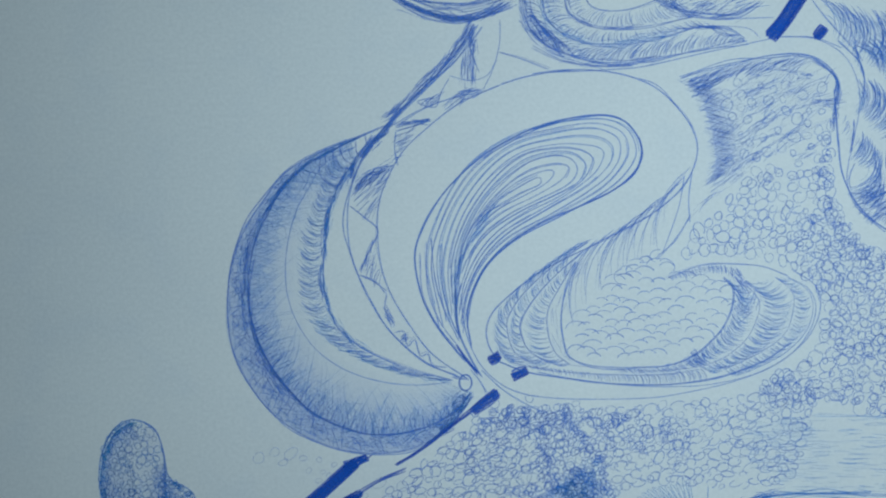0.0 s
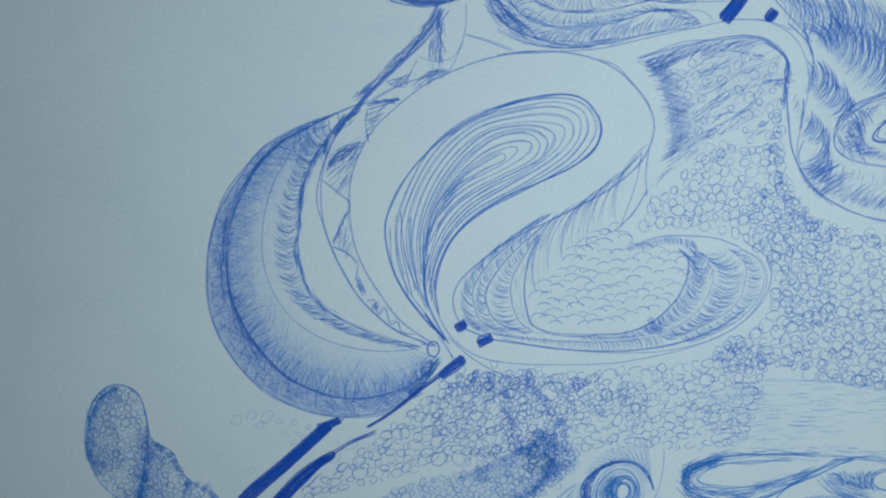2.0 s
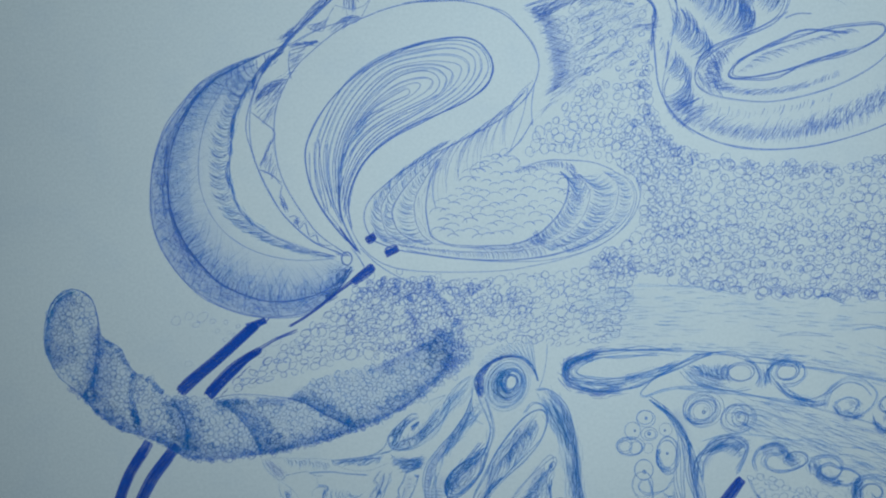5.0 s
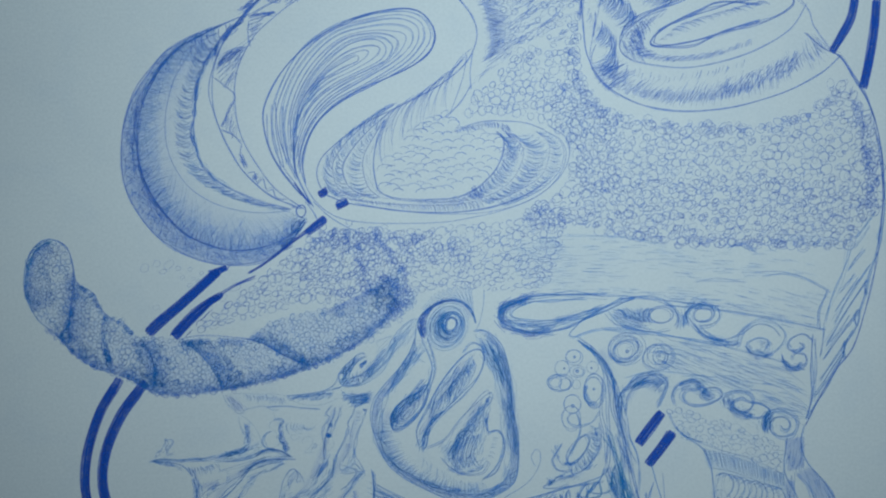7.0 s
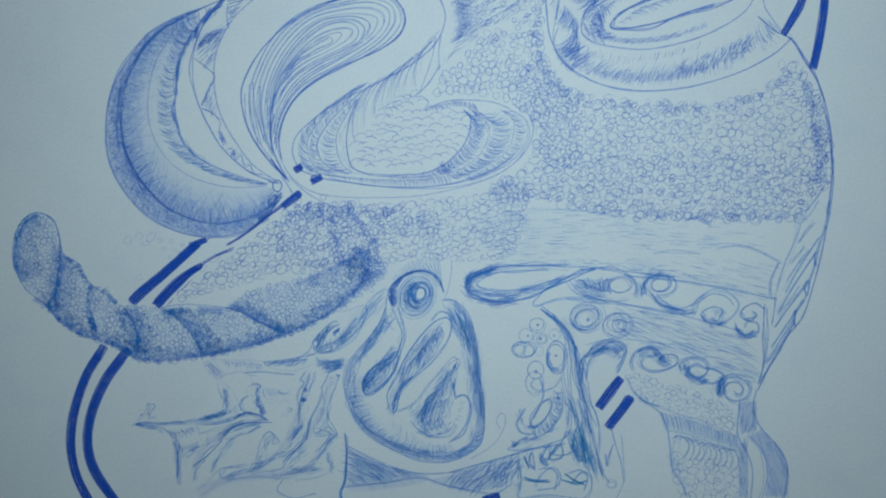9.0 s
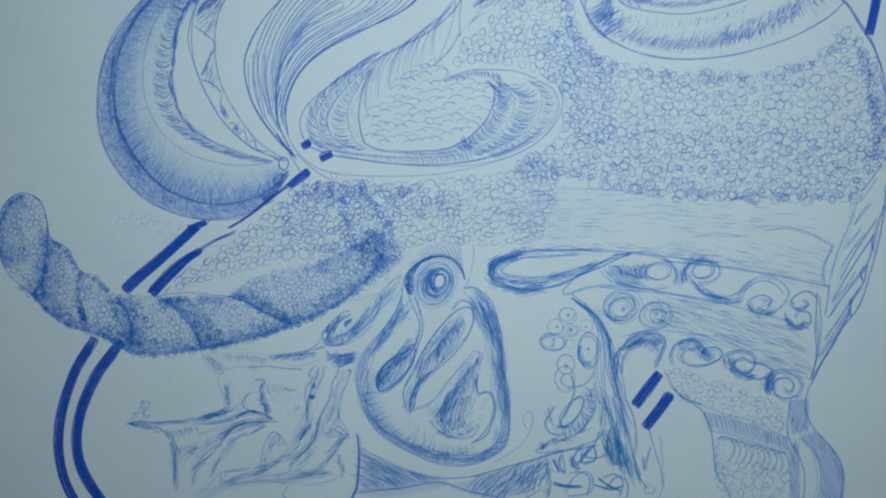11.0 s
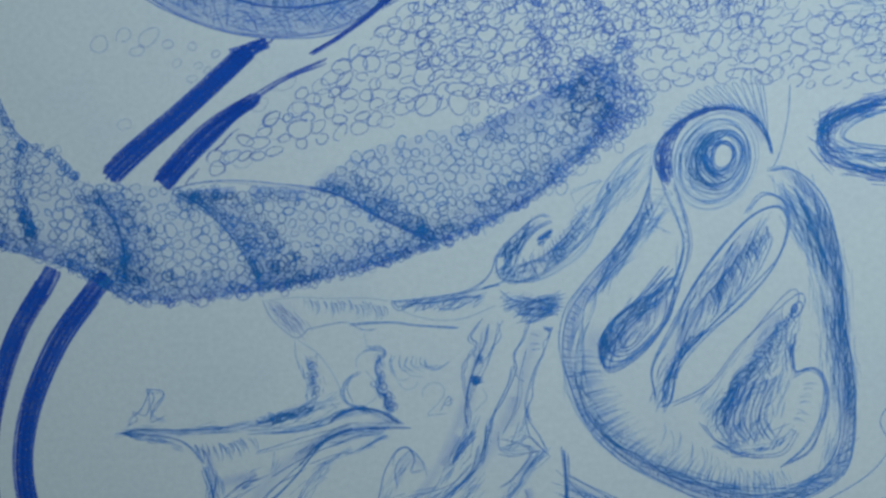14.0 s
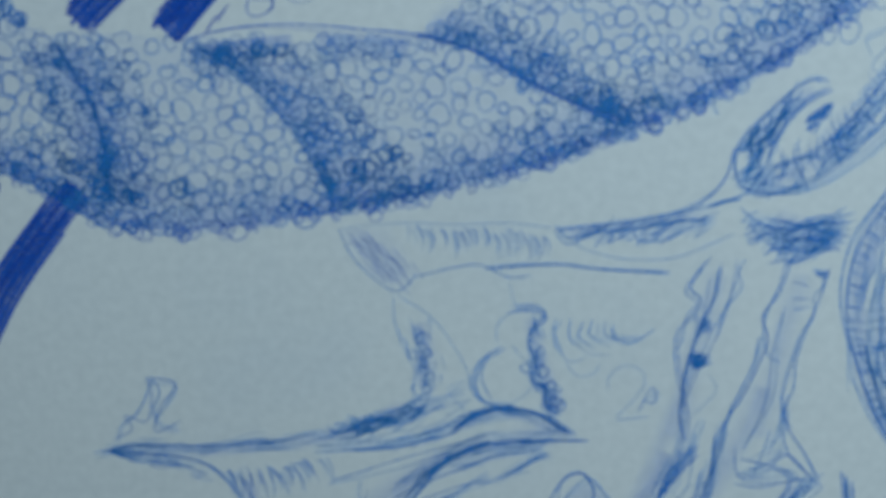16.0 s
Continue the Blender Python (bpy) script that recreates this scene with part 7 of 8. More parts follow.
for pts, n, spread, size, w, tone in (
        (at(-57.3,-68.4, -59.4,-73.8, -62.3,-78.1, -65.9,-82.0, -70.5,-83.6, -74.1,-85.2, -77.9,-88.4), 90, 0.8, (2, 5), 0.3, BLUL), (at(-58.6,-69.7, -61.4,-76.2, -63.1,-77.8), 14, 0.4, (2, 4), 0.24, BLU),
        (at(-54.5,-68.9, -55.7,-73.8, -57.4,-77.8, -62.0,-82.4, -65.9,-85.3), 60, 0.6, (2, 5), 0.28, BLUL), (at(-44.0,-74.4, -47.3,-77.6, -49.3,-81.1, -51.8,-84.4, -55.0,-86.3), 50, 0.6, (2, 5), 0.28, BLUL),
        (at(-55.4,-79.1, -58.7,-82.7, -63.0,-87.2), 40, 0.6, (2, 4), 0.28, BLUL), (at(-50.7,-87.9, -56.7,-88.6, -64.0,-89.5, -68.1,-91.6), 60, 0.8, (3, 6), 0.32, BLUL),
        (at(-73.8,-85.5, -80.3,-86.6, -86.8,-87.4, -90.1,-89.7), 40, 0.5, (3, 6), 0.26, BLUL), (at(-75.4,-87.8, -82.8,-89.1, -87.7,-91.3), 36, 0.5, (3, 6), 0.28, BLUL),
        (at(-47.7,-83.1, -46.4,-86.0, -45.8,-89.3), 22, 0.5, (1.5, 3), 0.3, BLU), (at(-46.7,-67.4, -48.4,-71.4, -52.1,-73.0), 24, 0.5, (2, 4), 0.24, BLUL), (at(-70.4,-76.1, -72.9,-79.7, -75.4,-85.8), 24, 0.5, (2, 5), 0.26, BLUL),
        (at(-85.1,-76.0, -88.4,-79.6, -91.7,-84.1, -93.7,-87.7), 40, 0.8, (2, 6), 0.24, BLUL), (at(-73.6,-70.6, -79.3,-73.3, -85.1,-75.7, -88.4,-78.0), 26, 0.4, (3, 6), 0.26, BLUL), (at(-94.6,-74.3, -95.7,-77.6), 12, 0.4, (1.5, 3), 0.22, BLUL),
        (at(-108.0,-75.9, -107.6,-82.4, -107.5,-91.4), 36, 0.6, (3, 6), 0.32, BLU), (at(-104.5,-82.7, -101.5,-80.0, -97.9,-78.5), 30, 0.7, (2, 4), 0.34, BLU), (at(-106.4,-77.5, -105.6,-81.6, -104.5,-84.9), 16, 0.4, (2, 4), 0.26, BLUL)):
    smear(pts, int(n * 0.7), spread, size, w * 0.85, tone)
for pts, w, k in ((at(-80.1,-69.2, -85.0,-71.1, -88.3,-74.4, -91.6,-78.4, -95.8,-82.5, -101.6,-86.7), 0.36, 4), (at(-73.6,-70.6, -79.3,-73.5), 0.3, 2), (at(-85.1,-75.2, -88.0,-78.0, -90.0,-80.9, -92.0,-84.9, -93.7,-88.7), 0.2, 2),
                  (at(-76.2,-85.8, -75.3,-81.3, -74.6,-77.7, -72.5,-73.8, -70.3,-72.9, -68.7,-75.3, -69.4,-77.8, -66.8,-77.5), 0.24, 2), (at(-54.5,-68.9, -55.4,-73.8, -57.4,-77.8, -62.0,-82.4, -65.6,-85.3), 0.24, 2), (at(-68.9,-88.8, -73.8,-88.8, -78.7,-90.7), 0.22, 2),
                  (at(-57.4,-77.8, -64.0,-84.3, -65.6,-87.5, -70.5,-88.8), 0.24, 2), (at(-44.0,-74.4, -47.3,-77.6, -49.3,-81.1, -51.8,-84.7), 0.26, 2), (at(-49.2,-73.0, -46.7,-71.4, -44.0,-74.4), 0.22, 2), (at(-90.2,-91.5, -90.1,-88.4, -85.2,-87.1), 0.22, 2),
                  (at(-101.3,-92.2, -99.9,-87.7, -95.8,-83.8), 0.24, 2), (at(-108.8,-75.9, -107.4,-82.4, -107.7,-91.4), 0.34, 3)):
    line(pts, w, BLU, k=k, jit=0.25)
smear(at(-88.5,-55.5, -87.8,-58.7, -87.3,-61.9, -88.4,-64.2), 40, 0.8, (0.8, 2), 0.2, BLUL)
cluster(at(-88.5,-56.3, -87.9,-59.4, -87.2,-62.6), 16, 0.6, (0.3, 0.6), 0.2, BLU)
smear(at(-96.3,-67.9, -90.8,-66.5, -86.8,-64.6, -82.9,-63.5), 60, 0.7, (2, 4), 0.22, BLUL)
smear(at(-124.3,-69.6, -119.9,-69.0, -112.8,-69.5, -105.7,-68.9, -97.1,-68.2), 80, 0.35, (2, 5), 0.2, BLUL)
smear(at(-124.5,-69.5, -121.2,-70.4, -116.8,-71.1, -113.0,-72.4), 40, 0.25, (1.5, 3), 0.24, BLU)
line(at(-100.3,-70.0, -94.0,-69.6, -86.9,-68.5, -82.2,-66.7, -77.5,-65.7), 0.24, BLUL, k=4, jit=0.35)
line(at(-92.3,-67.3, -88.4,-66.0, -85.3,-64.6), 0.22, BLUL, k=3, jit=0.3)
line(at(-123.5,-68.6, -122.8,-66.6, -121.0,-65.3, -119.6,-63.1, -118.9,-61.4, -118.0,-62.8, -118.8,-64.7, -118.2,-66.7, -115.9,-67.5), 0.2, BLUL, k=3, jit=0.25)
line(at(-119.5,-61.3, -116.4,-62.0, -117.3,-64.0, -118.8,-65.9), 0.2, BLUL, k=2, jit=0.2)
cloud(at(-71.3,-45.4, -63.7,-44.6, -55.4,-44.3, -55.4,-46.1, -63.7,-46.8, -69.1,-46.8), 60, (1.5, 3.5), 30, 0.2, BLU)
cloud(at(-51.2,-44.1, -46.3,-45.7, -40.2,-44.0, -40.9,-47.8, -46.3,-50.0, -49.3,-46.8), 60, (2, 5), 10, 0.22, BLU)
cloud(at(-51.2,-44.1, -46.3,-45.7, -40.2,-44.0, -40.9,-47.8, -46.3,-50.0, -49.3,-46.8), 40, (2, 4), 40, 0.2, BLUL)
for u in np.linspace(0, 1, 6):
    line(at(-72.3,-55.5, -72.9,-57.4, -71.9,-59.3) * (1 - u) + at(-66.1,-55.9, -66.0,-57.4, -62.7,-57.7) * u, 0.19, BLUL, k=2, jit=0.2)
for pts, k in ((at(-55.5,-49.1, -57.9,-52.5, -56.4,-54.2, -58.9,-57.3, -59.0,-61.2, -58.4,-64.4, -58.2,-68.3, -60.9,-72.9, -62.3,-76.1), 2), (at(-51.6,-49.2, -52.3,-51.7, -53.3,-54.2, -54.7,-56.8, -55.8,-59.3, -56.7,-61.2, -58.1,-65.7), 2),
               (at(-46.3,-49.3, -47.6,-53.1, -49.5,-55.6, -49.1,-58.2, -50.1,-60.7, -52.0,-64.6, -54.3,-68.4, -55.9,-74.9), 2), (at(-42.2,-50.7, -43.8,-55.1, -45.2,-57.6, -46.3,-60.8, -47.3,-64.7, -46.9,-67.9, -45.0,-71.2, -43.4,-74.5), 2),
               (at(-46.6,-54.4, -47.6,-57.6, -48.3,-60.8, -48.7,-64.0, -49.8,-67.2, -52.0,-71.1), 2), (at(-54.5,-51.6, -55.5,-54.8, -56.8,-57.4, -57.6,-60.6, -58.3,-63.8), 2), (at(-52.7,-74.7, -49.8,-75.2, -46.3,-74.5, -43.4,-74.7), 1), (at(-50.8,-74.4, -49.5,-71.1, -48.5,-68.5), 1)):
    line(pts, 0.2, BLU, k=k, jit=0.35)
for pts, width, k in ((at(-54.2,-50.4, -55.8,-55.4, -57.4,-60.6, -58.4,-65.7, -59.7,-70.9), 2.2, 0.3), (at(-44.7,-50.6, -46.9,-56.9, -48.5,-63.3, -50.1,-69.8), 2.4, 0.3), (at(-57.4,-59.6, -56.5,-60.6), 1.2, 0.9), (at(-88.3,-55.3, -87.5,-59.2, -88.2,-62.5), 2.0, 0.35),
                      (at(-75.5,-55.0, -74.9,-58.9, -73.4,-63.5, -72.5,-66.7), 1.6, 0.4), (at(-48.2,-44.8, -44.4,-46.2, -40.7,-47.5), 2.4, 0.4), (at(-71.5,-45.8, -65.2,-45.0, -55.7,-44.0), 1.2, 0.3), (at(-123.9,-69.6, -117.4,-69.8, -107.5,-69.3, -97.7,-68.2, -89.9,-64.7), 1.4, 0.35),
                      (at(-84.8,-67.8, -79.6,-65.9, -74.5,-67.3, -70.6,-69.4), 1.2, 0.4), (at(-91.5,-75.6, -87.5,-71.7, -80.9,-69.2), 1.4, 0.35), (at(-60.4,-70.9, -61.7,-74.2, -63.6,-76.8), 1.2, 0.6),
                      (at(-58.4,-63.2, -61.9,-72.2, -65.4,-78.9, -70.0,-84.5, -76.8,-88.3, -88.2,-91.1, -101.8,-97.0), 1.8, 0.35), (at(-49.3,-63.3, -51.7,-69.0, -56.3,-76.8, -60.9,-82.4), 2.4, 0.35), (at(-108.4,-72.8, -107.1,-80.7, -107.0,-94.3), 1.6, 0.6), (at(-105.7,-79.6, -101.6,-78.5, -98.0,-77.7), 2.0, 0.5),
                      (at(-72.0,-68.0, -83.4,-70.8, -92.5,-75.3, -99.4,-83.1, -100.7,-94.3), 2.4, 0.35), (at(-99.6,-98.9, -88.2,-92.7, -76.8,-91.2, -65.5,-89.8, -51.9,-87.0), 2.2, 0.45), (at(-45.4,-74.7, -49.6,-81.4, -56.4,-88.1, -65.5,-92.5), 2.2, 0.35), (at(-47.3,-81.4, -45.1,-88.2), 1.6, 0.5),
                      (at(-72.2,-80.0, -70.3,-75.5, -66.5,-77.1), 1.6, 0.4)):
    stain(pts, width * 0.75, k)
tint(at(-96.6,-44.6, -94.5,-48.1, -91.4,-51.1), at(-91.2,-44.4, -89.4,-47.6, -88.4,-50.2), (0.25, 0.05))
for pts in (at(-99.3,-74.0, -92.5,-72.3, -81.1,-69.3), at(-96.0,-78.6, -88.0,-74.2, -76.6,-70.2), at(-100.6,-87.6, -96.0,-80.9, -89.1,-76.4), at(-90.4,-91.1, -83.6,-88.9, -74.5,-87.4, -67.7,-82.3), at(-75.7,-87.8, -70.0,-83.9, -63.1,-81.2, -58.6,-76.8), at(-99.5,-95.5, -95.0,-92.1, -90.4,-87.7), at(-56.2,-73.4, -58.6,-79.0, -64.3,-83.9),
            at(-51.7,-72.3, -46.1,-74.2, -49.5,-79.1, -52.9,-81.3), at(-72.2,-81.1, -72.6,-76.6, -69.8,-73.9, -67.1,-76.2, -65.8,-78.9), at(-61.0,-92.1, -51.9,-91.5, -45.1,-88.2), at(-65.5,-92.5, -67.8,-96.5, -61.1,-99.3, -52.0,-97.6), at(-70.0,-91.3, -61.0,-89.8, -51.9,-87.7), at(-88.2,-92.2, -76.8,-91.4, -65.5,-91.3)):
    line(pts, 0.22, BLU, k=2, jit=0.4)
smear(at(-52.4,-73.2, -50.1,-74.1, -47.0,-73.7, -45.1,-74.6), 30, 0.5, (1, 2.5), 0.2, BLUL)
smear(at(-90.5,-74.1, -85.8,-71.3, -81.1,-69.8, -74.8,-69.2), 70, 0.7, (2, 5), 0.2, BLUL)
smear(at(-95.1,-69.5, -88.8,-68.5, -83.3,-66.1, -79.4,-65.5, -74.8,-66.8, -71.7,-68.1), 70, 0.5, (2, 4), 0.22, BLUL)
smear(at(-75.3,-55.4, -74.7,-58.2, -75.4,-60.9, -74.1,-63.7), 36, 0.6, (0.8, 2), 0.2, BLUL)
fringe(at(-88.5,-44.6, -84.9,-44.9, -79.1,-45.2, -74.1,-46.1), 14, (2, 3.2), -78, 0.26, BLU, 0.18)
fringe(at(-110.0,-72.0, -104.0,-71.6, -99.0,-70.4), 14, (2, 4), -80, 0.24, BLU, 0.12)
finish("bark_texture", tree)
line(at(-42.0,-29.7, -43.9,-29.4, -46.3,-30.8, -48.8,-32.9, -51.2,-35.0, -52.4,-36.8, -52.7,-39.0, -52.0,-40.9, -50.0,-42.0, -46.3,-41.7, -42.6,-39.9, -38.9,-37.0, -35.2,-33.6, -31.5,-29.7), 0.26, BLU, k=3, jit=0.25)
line(at(-41.9,-30.3, -44.5,-31.5, -46.7,-33.6, -48.2,-36.0, -49.1,-38.6), 0.36, BLU, k=3, jit=0.15)
line(at(-48.8,-39.1, -46.0,-38.2, -43.2,-36.9, -40.1,-34.4, -37.4,-31.3, -34.6,-27.7), 0.26, BLU, k=3, jit=0.25)
smear(at(-44.4,-34.8, -43.1,-33.4, -41.9,-32.3), 16, 0.35, (1, 2.2), 0.3, BLU)
wash(at(-52.0,-40.9, -51.0,-35.3, -46.3,-31.7, -43.9,-30.5, -47.0,-33.6, -49.1,-38.2, -49.8,-41.3), 60, (2, 4), 55, 0.4, BLUL)
wash(at(-51.3,-41.0, -48.8,-39.4, -43.8,-37.4, -38.9,-33.2, -35.9,-29.5, -35.9,-33.2, -41.3,-38.7, -46.3,-41.4), 60, (2, 4), 42, 0.34, BLUL)
between(at(-46.0,-38.6, -43.2,-37.1, -40.1,-34.7, -36.4,-30.8), at(-44.8,-40.8, -42.0,-39.3, -38.6,-36.4, -34.6,-32.7), 12, 0.22, BLU)
line(at(-52.4,-36.8, -53.2,-39.6, -55.1,-41.8, -58.9,-43.6, -63.9,-44.4, -68.4,-44.8, -72.8,-45.1), 0.26, BLU, k=2, jit=0.15)
line(at(-55.4,-43.2, -53.9,-42.6, -52.0,-42.2), 0.4, BLU, k=3, jit=0.2)
line(at(-58.8,-31.7, -55.7,-31.5, -54.4,-33.1, -54.9,-30.9, -52.6,-31.6), 0.18, BLUL)
line(at(-50.5,-41.4, -54.5,-43.0, -59.4,-44.0, -63.5,-45.3), 0.26, BLUL, k=2)
line(at(-52.1,-40.5, -45.6,-41.4, -40.7,-39.0, -35.8,-35.0, -32.5,-29.4, -30.8,-24.5), 0.28, BLUL, k=4, jit=0.6)
line(at(-38.1,-25.3, -32.4,-22.9, -37.3,-27.7, -36.5,-29.3), 0.22, BLUL)
line(at(-23.4,-16.5, -28.3,-19.7, -32.4,-24.5, -35.7,-31.0, -40.7,-36.6), 0.22, BLUL, k=3, jit=0.7)
cloud(at(-41.5,-35.8, -35.7,-27.7, -30.8,-22.9, -30.8,-26.2, -37.4,-35.8, -42.3,-39.0), 40, (3, 6), 48, 0.2, BLUL)
cloud(at(-32.4,-26.1, -24.2,-18.1, -22.6,-19.8, -30.8,-29.4, -34.1,-32.6), 36, (4, 8), 50, 0.19, BLUL)
cloud(at(-50.4,-38.9, -48.7,-32.5, -45.4,-30.1, -47.1,-35.7, -48.8,-39.0), 8, (2, 5), 60, 0.26, BLU)
fringe(at(-47.2,-39.8, -40.6,-35.8, -34.9,-29.4), 24, (1.5, 3), 70, 0.24, BLU)
line(at(-44.6,-34.1, -43.2,-33.0, -41.9,-32.2), 0.7, BLU, k=4, jit=0.25)
stain(at(-50.4,-38.5, -49.8,-35.4, -47.0,-32.3, -43.2,-30.4), 1.6, 0.4)
stain(at(-50.7,-40.7, -46.3,-39.8, -42.0,-36.8, -37.7,-32.6), 2.2, 0.35)
finish("spiral_motif", sheet, "small hooked spiral between rope and seed")

# ---- base of the seed ----
line(at(-40.0,-74.3, -39.8,-81.5, -40.7,-92.7, -42.5,-98.3, -40.4,-105.1), 0.5, BLU, k=6, jit=0.4)
FAN0 = at(-39.4,-78.8, -24.8,-86.6, -11.3,-90.3, 2.3,-90.0, 15.8,-86.6, 30.5,-82.3, 47.5,-79.1)
FAN1 = at(-41.1,-95.4, -24.9,-94.3, -11.3,-92.1, 2.2,-95.9, 17.9,-99.2, 25.8,-95.7)
line(FAN0, 0.32, BLU, k=2)
line(FAN1, 0.32, BLU, k=3, jit=0.4)
fan = finish("fan_motif", sheet, "fan-shaped base hatched with fine blue lines")
cloud(at(-38.7,-81.5, -24.8,-87.5, -11.3,-91.2, -24.9,-93.8, -39.5,-94.5), 110, (4, 9), -32, 0.2, BLUL)
cloud(at(-38.7,-81.5, -24.8,-87.5, -11.3,-91.2, -24.9,-93.8, -39.5,-94.5), 60, (6, 12), -30, 0.2, BLU)
cloud(at(0.0,-90.9, 18.1,-87.1, 30.5,-85.0, 27.0,-93.5, 13.4,-97.8, 2.2,-94.3), 90, (4, 9), 40, 0.3, BLU)
cloud(at(15.8,-87.7, 30.5,-83.4, 29.3,-93.5, 20.2,-95.6), 40, (3, 7), 70, 0.3, BLU)
tint(at(-40.0,-79.2, -29.3,-85.0, -15.8,-89.6, -6.8,-91.3), at(-39.6,-97.2, -29.4,-96.9, -15.8,-95.3, -6.8,-93.1), (0.35, 0.25))
tint(at(-6.8,-93.1, 6.8,-89.9, 24.9,-85.6), at(-6.8,-94.2, 8.9,-97.8, 24.7,-95.7), (0.3, 0.4))
finish("hatching", fan, "", "stuff")
line(at(34.8,-96.2, 38.3,-90.9, 42.8,-88.7, 45.5,-91.9, 43.8,-96.3, 35.9,-97.6), 0.32, BLU, k=3, jit=0.35)
line(at(49.9,-94.8, 53.6,-90.6, 57.4,-92.0, 57.5,-97.8, 53.9,-102.7), 0.32, BLU, k=3, jit=0.35)
line(at(30.8,-92.4, 35.3,-94.0, 40.9,-94.1), 0.6, TEAL, k=5, jit=0.3)
line(at(47.1,-91.0, 50.8,-93.7, 55.1,-95.6), 0.6, TEAL, k=5, jit=0.3)
line(at(36.7,-89.8, 41.5,-88.9, 44.3,-91.9, 43.1,-97.9), 0.3, BLU, k=3, jit=0.35)
line(at(48.4,-91.2, 53.4,-89.9, 56.3,-92.9, 55.0,-98.0), 0.3, BLU, k=3, jit=0.35)
smear(at(28.7,-87.4, 28.8,-92.6, 28.1,-96.8), 26, 0.7, (1, 3), 0.26, TEAL)
line(at(30.4,-92.4, 36.0,-94.0, 41.6,-94.1), 0.4, TEAL, k=2)
line(at(46.1,-93.7, 51.7,-95.1, 56.2,-93.8), 0.6, TEAL, k=3)
line(at(28.2,-84.9, 29.7,-93.5, 28.7,-100.2, 38.2,-99.9, 56.1,-101.6), 0.32, BLU, k=3, jit=0.5)
line(at(70.0,-76.0, 70.7,-87.2, 70.8,-93.9, 67.3,-101.8), 0.26, BLU)
ring(*at(65.9,-95.5)[0], 1.8, 1.4, 0.28, BLUL, 2)
line(at(60.5,-82.6, 61.5,-89.3, 64.8,-95.2), 0.36, BLU, k=3)
bar(at(14.5,-101.0, 21.3,-99.7), 2.6)
cloud(at(47.4,-80.2, 56.5,-78.1, 60.8,-89.3, 56.3,-89.3), 40, (4, 9), -72, 0.3, TEAL)
finish("foot_scroll", sheet, "small dark scrolls along the foot of the trunk")

# ---- leg at the right ----
line(at(124.1,-58.6, 122.7,-65.3, 125.0,-73.2, 131.6,-80.7, 135.5,-87.9, 135.1,-96.9, 132.7,-105.8), 0.32, BLU, k=3, jit=0.4)
line(at(116.9,-63.5, 115.8,-75.4, 119.7,-83.3, 121.8,-91.1, 121.1,-103.4), 0.3, BLU, k=3, jit=0.5)
line(at(120.5,-76.5, 125.5,-83.3, 127.1,-92.3, 124.5,-103.5), 0.3, BLU, k=3, jit=0.5)
line(at(72.1,-53.0, 74.8,-58.6, 78.5,-62.4, 85.1,-67.3, 88.3,-73.6, 89.1,-81.5, 89.8,-90.0, 93.2,-95.7, 95.4,-101.3), 0.26, BLU, k=4, jit=0.4)
line(at(76.8,-61.5, 85.4,-65.1, 93.7,-68.1, 105.1,-71.8, 116.5,-77.5), 0.22, BLU, k=2, jit=0.25)
line(at(87.4,-74.5, 96.4,-76.3, 106.3,-80.0, 116.4,-83.2), 0.22, BLUL, k=2, jit=0.2)
leg = finish("leg_motif", sheet, "pale scaly leg with a dark shaded edge")
bubbles(at(72.7,-52.1, 81.3,-53.1, 92.6,-56.8, 103.7,-61.2, 114.9,-66.8, 115.8,-76.1, 105.1,-71.6, 92.4,-67.4, 79.7,-62.2, 74.2,-57.3), (1.1, 1.9), 2.2, 0.22, BLU, 900, squash=(0.5, 0.95), lean=-20)
smear(at(75.5,-59.3, 79.0,-62.2, 84.7,-64.7), 30, 0.7, (1, 3), 0.24, BLU)
smear(at(98.2,-59.5, 103.7,-62.5, 110.7,-69.0), 40, 2.2, (1, 3), 0.2, BLUL)
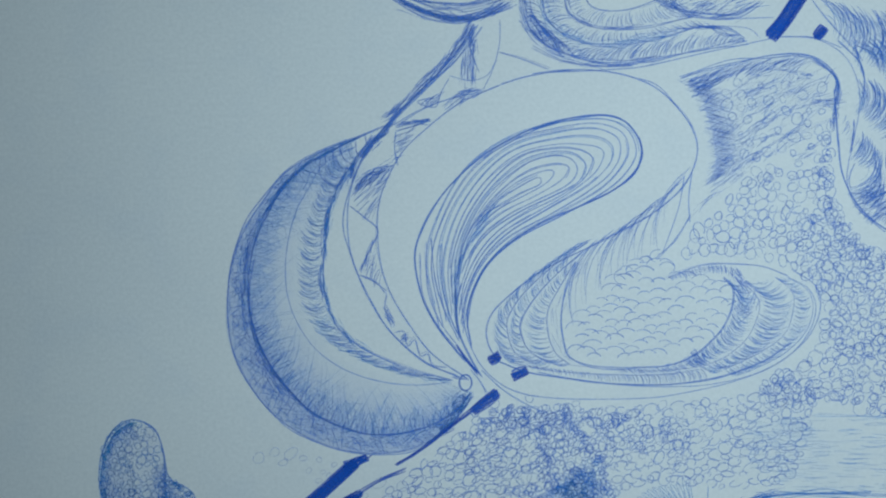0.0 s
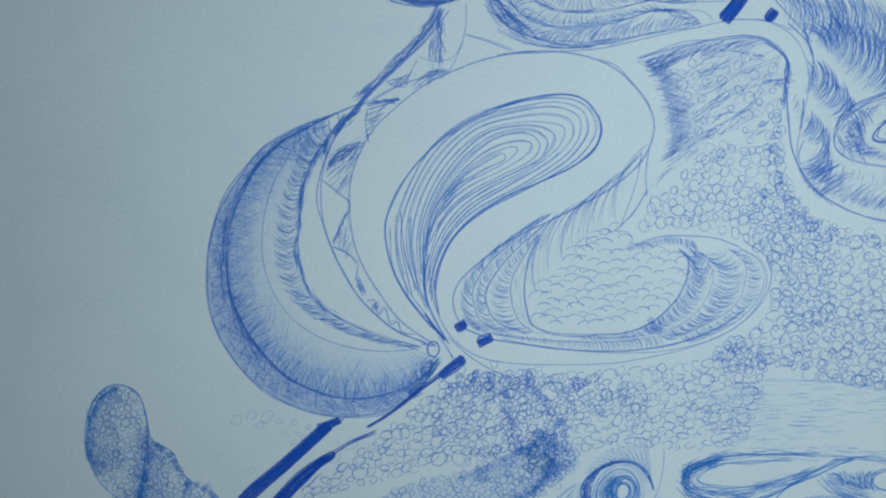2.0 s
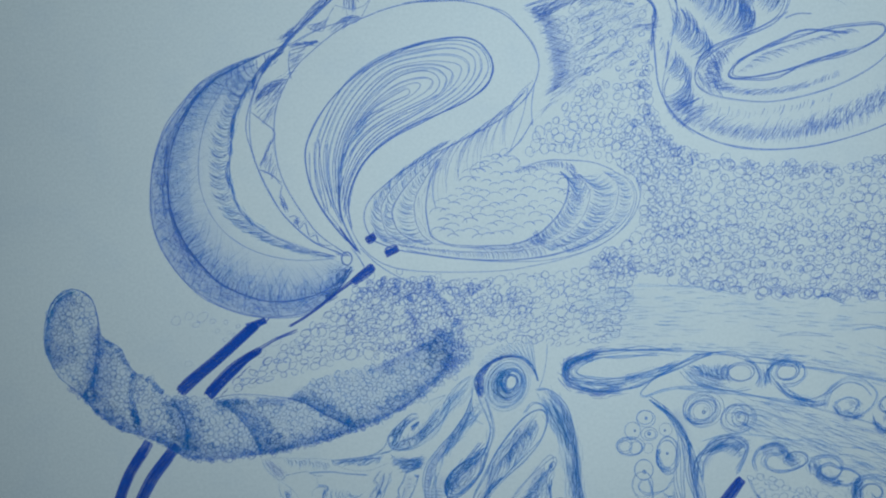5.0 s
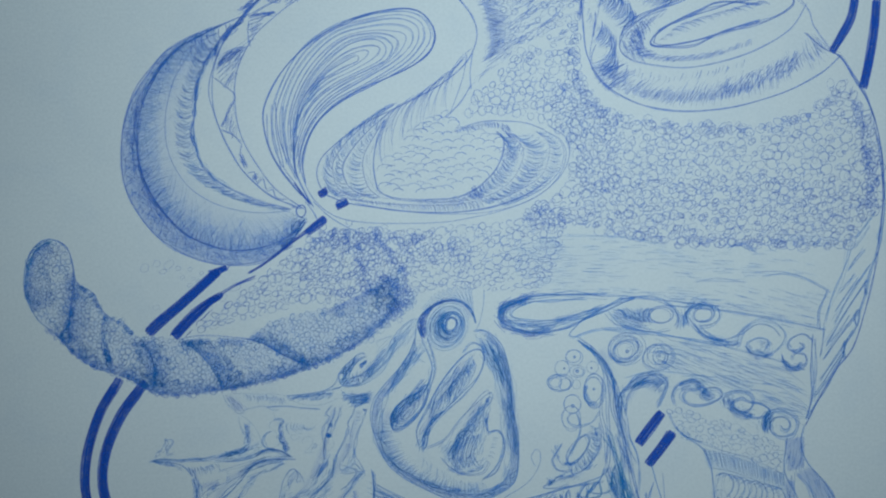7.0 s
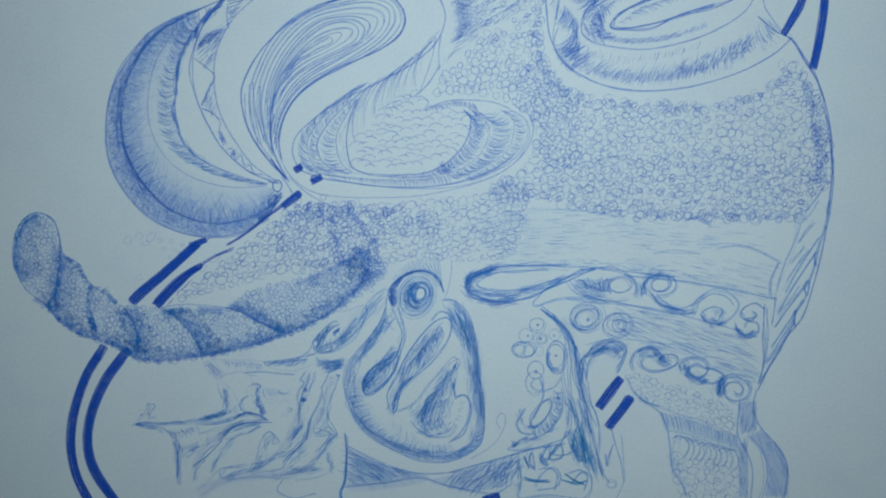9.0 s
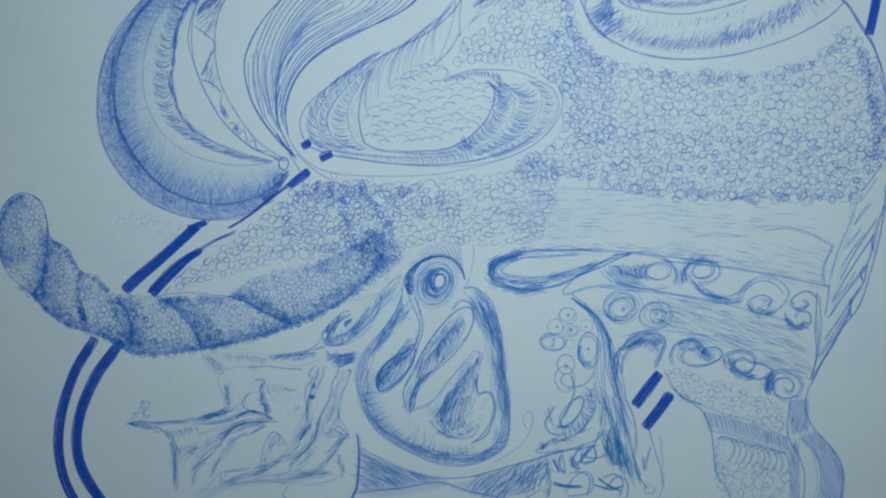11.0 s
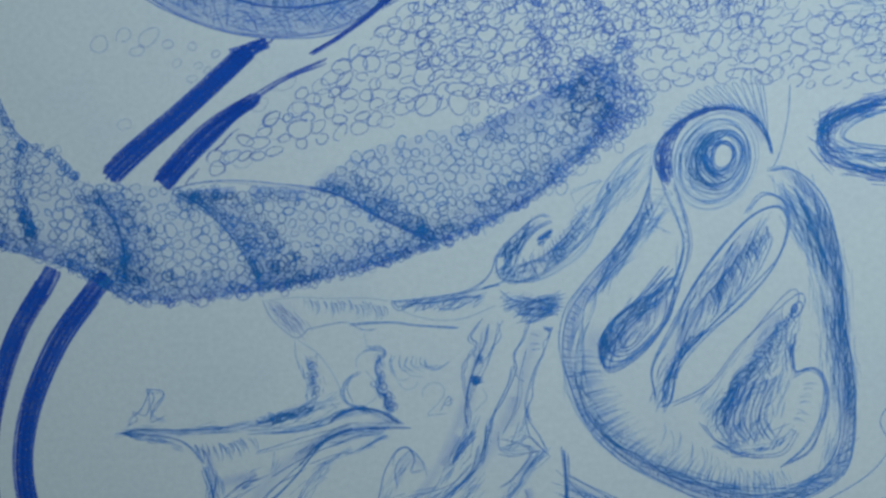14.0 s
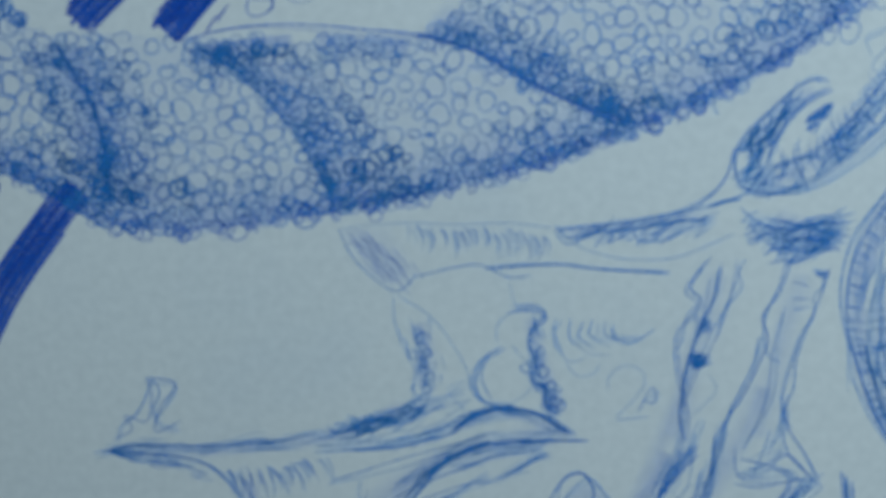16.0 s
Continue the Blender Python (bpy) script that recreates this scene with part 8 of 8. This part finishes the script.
between(at(85.5,-66.7, 93.7,-68.8, 103.6,-72.0, 115.8,-77.2), at(87.4,-74.5, 96.4,-76.3, 106.3,-80.0, 116.4,-83.2), 90, 0.2, BLUL, (0, 0.05), (0.85, 1.03))
between(at(85.5,-66.7, 93.7,-68.8, 103.6,-72.0, 115.8,-77.2), at(87.4,-74.5, 96.4,-76.3, 106.3,-80.0, 116.4,-83.2), 40, 0.22, BLU, (0, 0.1), (0.7, 1.0))
for u in np.linspace(0, 1, 10):
    hook = at(90.4,-77.6, 93.6,-76.7, 96.2,-79.0, 96.3,-82.5, 94.5,-85.6) * (1 - u) + at(110.4,-83.1, 113.5,-82.3, 115.7,-84.5, 116.1,-88.0, 114.1,-90.9) * u
    line(hook, 0.24, BLU, k=3, jit=0.25)
    strokes(hook[1:4] - (0.3, 0), hook[1:4] - (1.6, 0.7), 0.2, BLUL, 0.05)
bubbles(at(90.8,-85.1, 100.5,-86.5, 115.6,-91.6, 115.9,-101.5, 94.7,-101.3, 90.9,-92.8), (1.3, 2.2), 2.5, 0.22, BLU, 400, squash=(0.6, 1.0))
smear(at(91.6,-75.8, 90.8,-81.6, 92.0,-88.7, 94.8,-95.8), 50, 1.2, (2, 4), 0.2, BLUL)
tint(at(116.5,-64.0, 117.2,-76.4), at(123.8,-62.7, 123.6,-74.9), (0.5, 0.6))
cloud(at(116.5,-64.0, 123.8,-62.7, 123.6,-74.9, 117.2,-76.4), 26, (2.5, 6), 75, 0.24, BLU)
tint(at(119.8,-77.3, 125.2,-83.3, 127.3,-90.4, 126.4,-101.6), at(124.9,-74.2, 133.1,-82.1, 136.1,-90.5, 135.5,-101.7), (0.5, 0.6))
cloud(at(119.8,-77.3, 124.9,-74.2, 133.1,-82.1, 136.1,-90.5, 135.5,-101.7, 126.4,-101.6, 127.3,-90.4, 125.2,-83.3), 45, (3, 7), -72, 0.2, BLUL)
tint(at(116.5,-78.8, 116.1,-101.5), at(119.8,-79.3, 119.8,-101.6), (0.5, 0.6))
cloud(at(116.5,-78.8, 119.8,-79.3, 119.8,-101.6, 116.1,-101.5), 24, (3, 7), -85, 0.2, BLU)
finish("shading", leg)
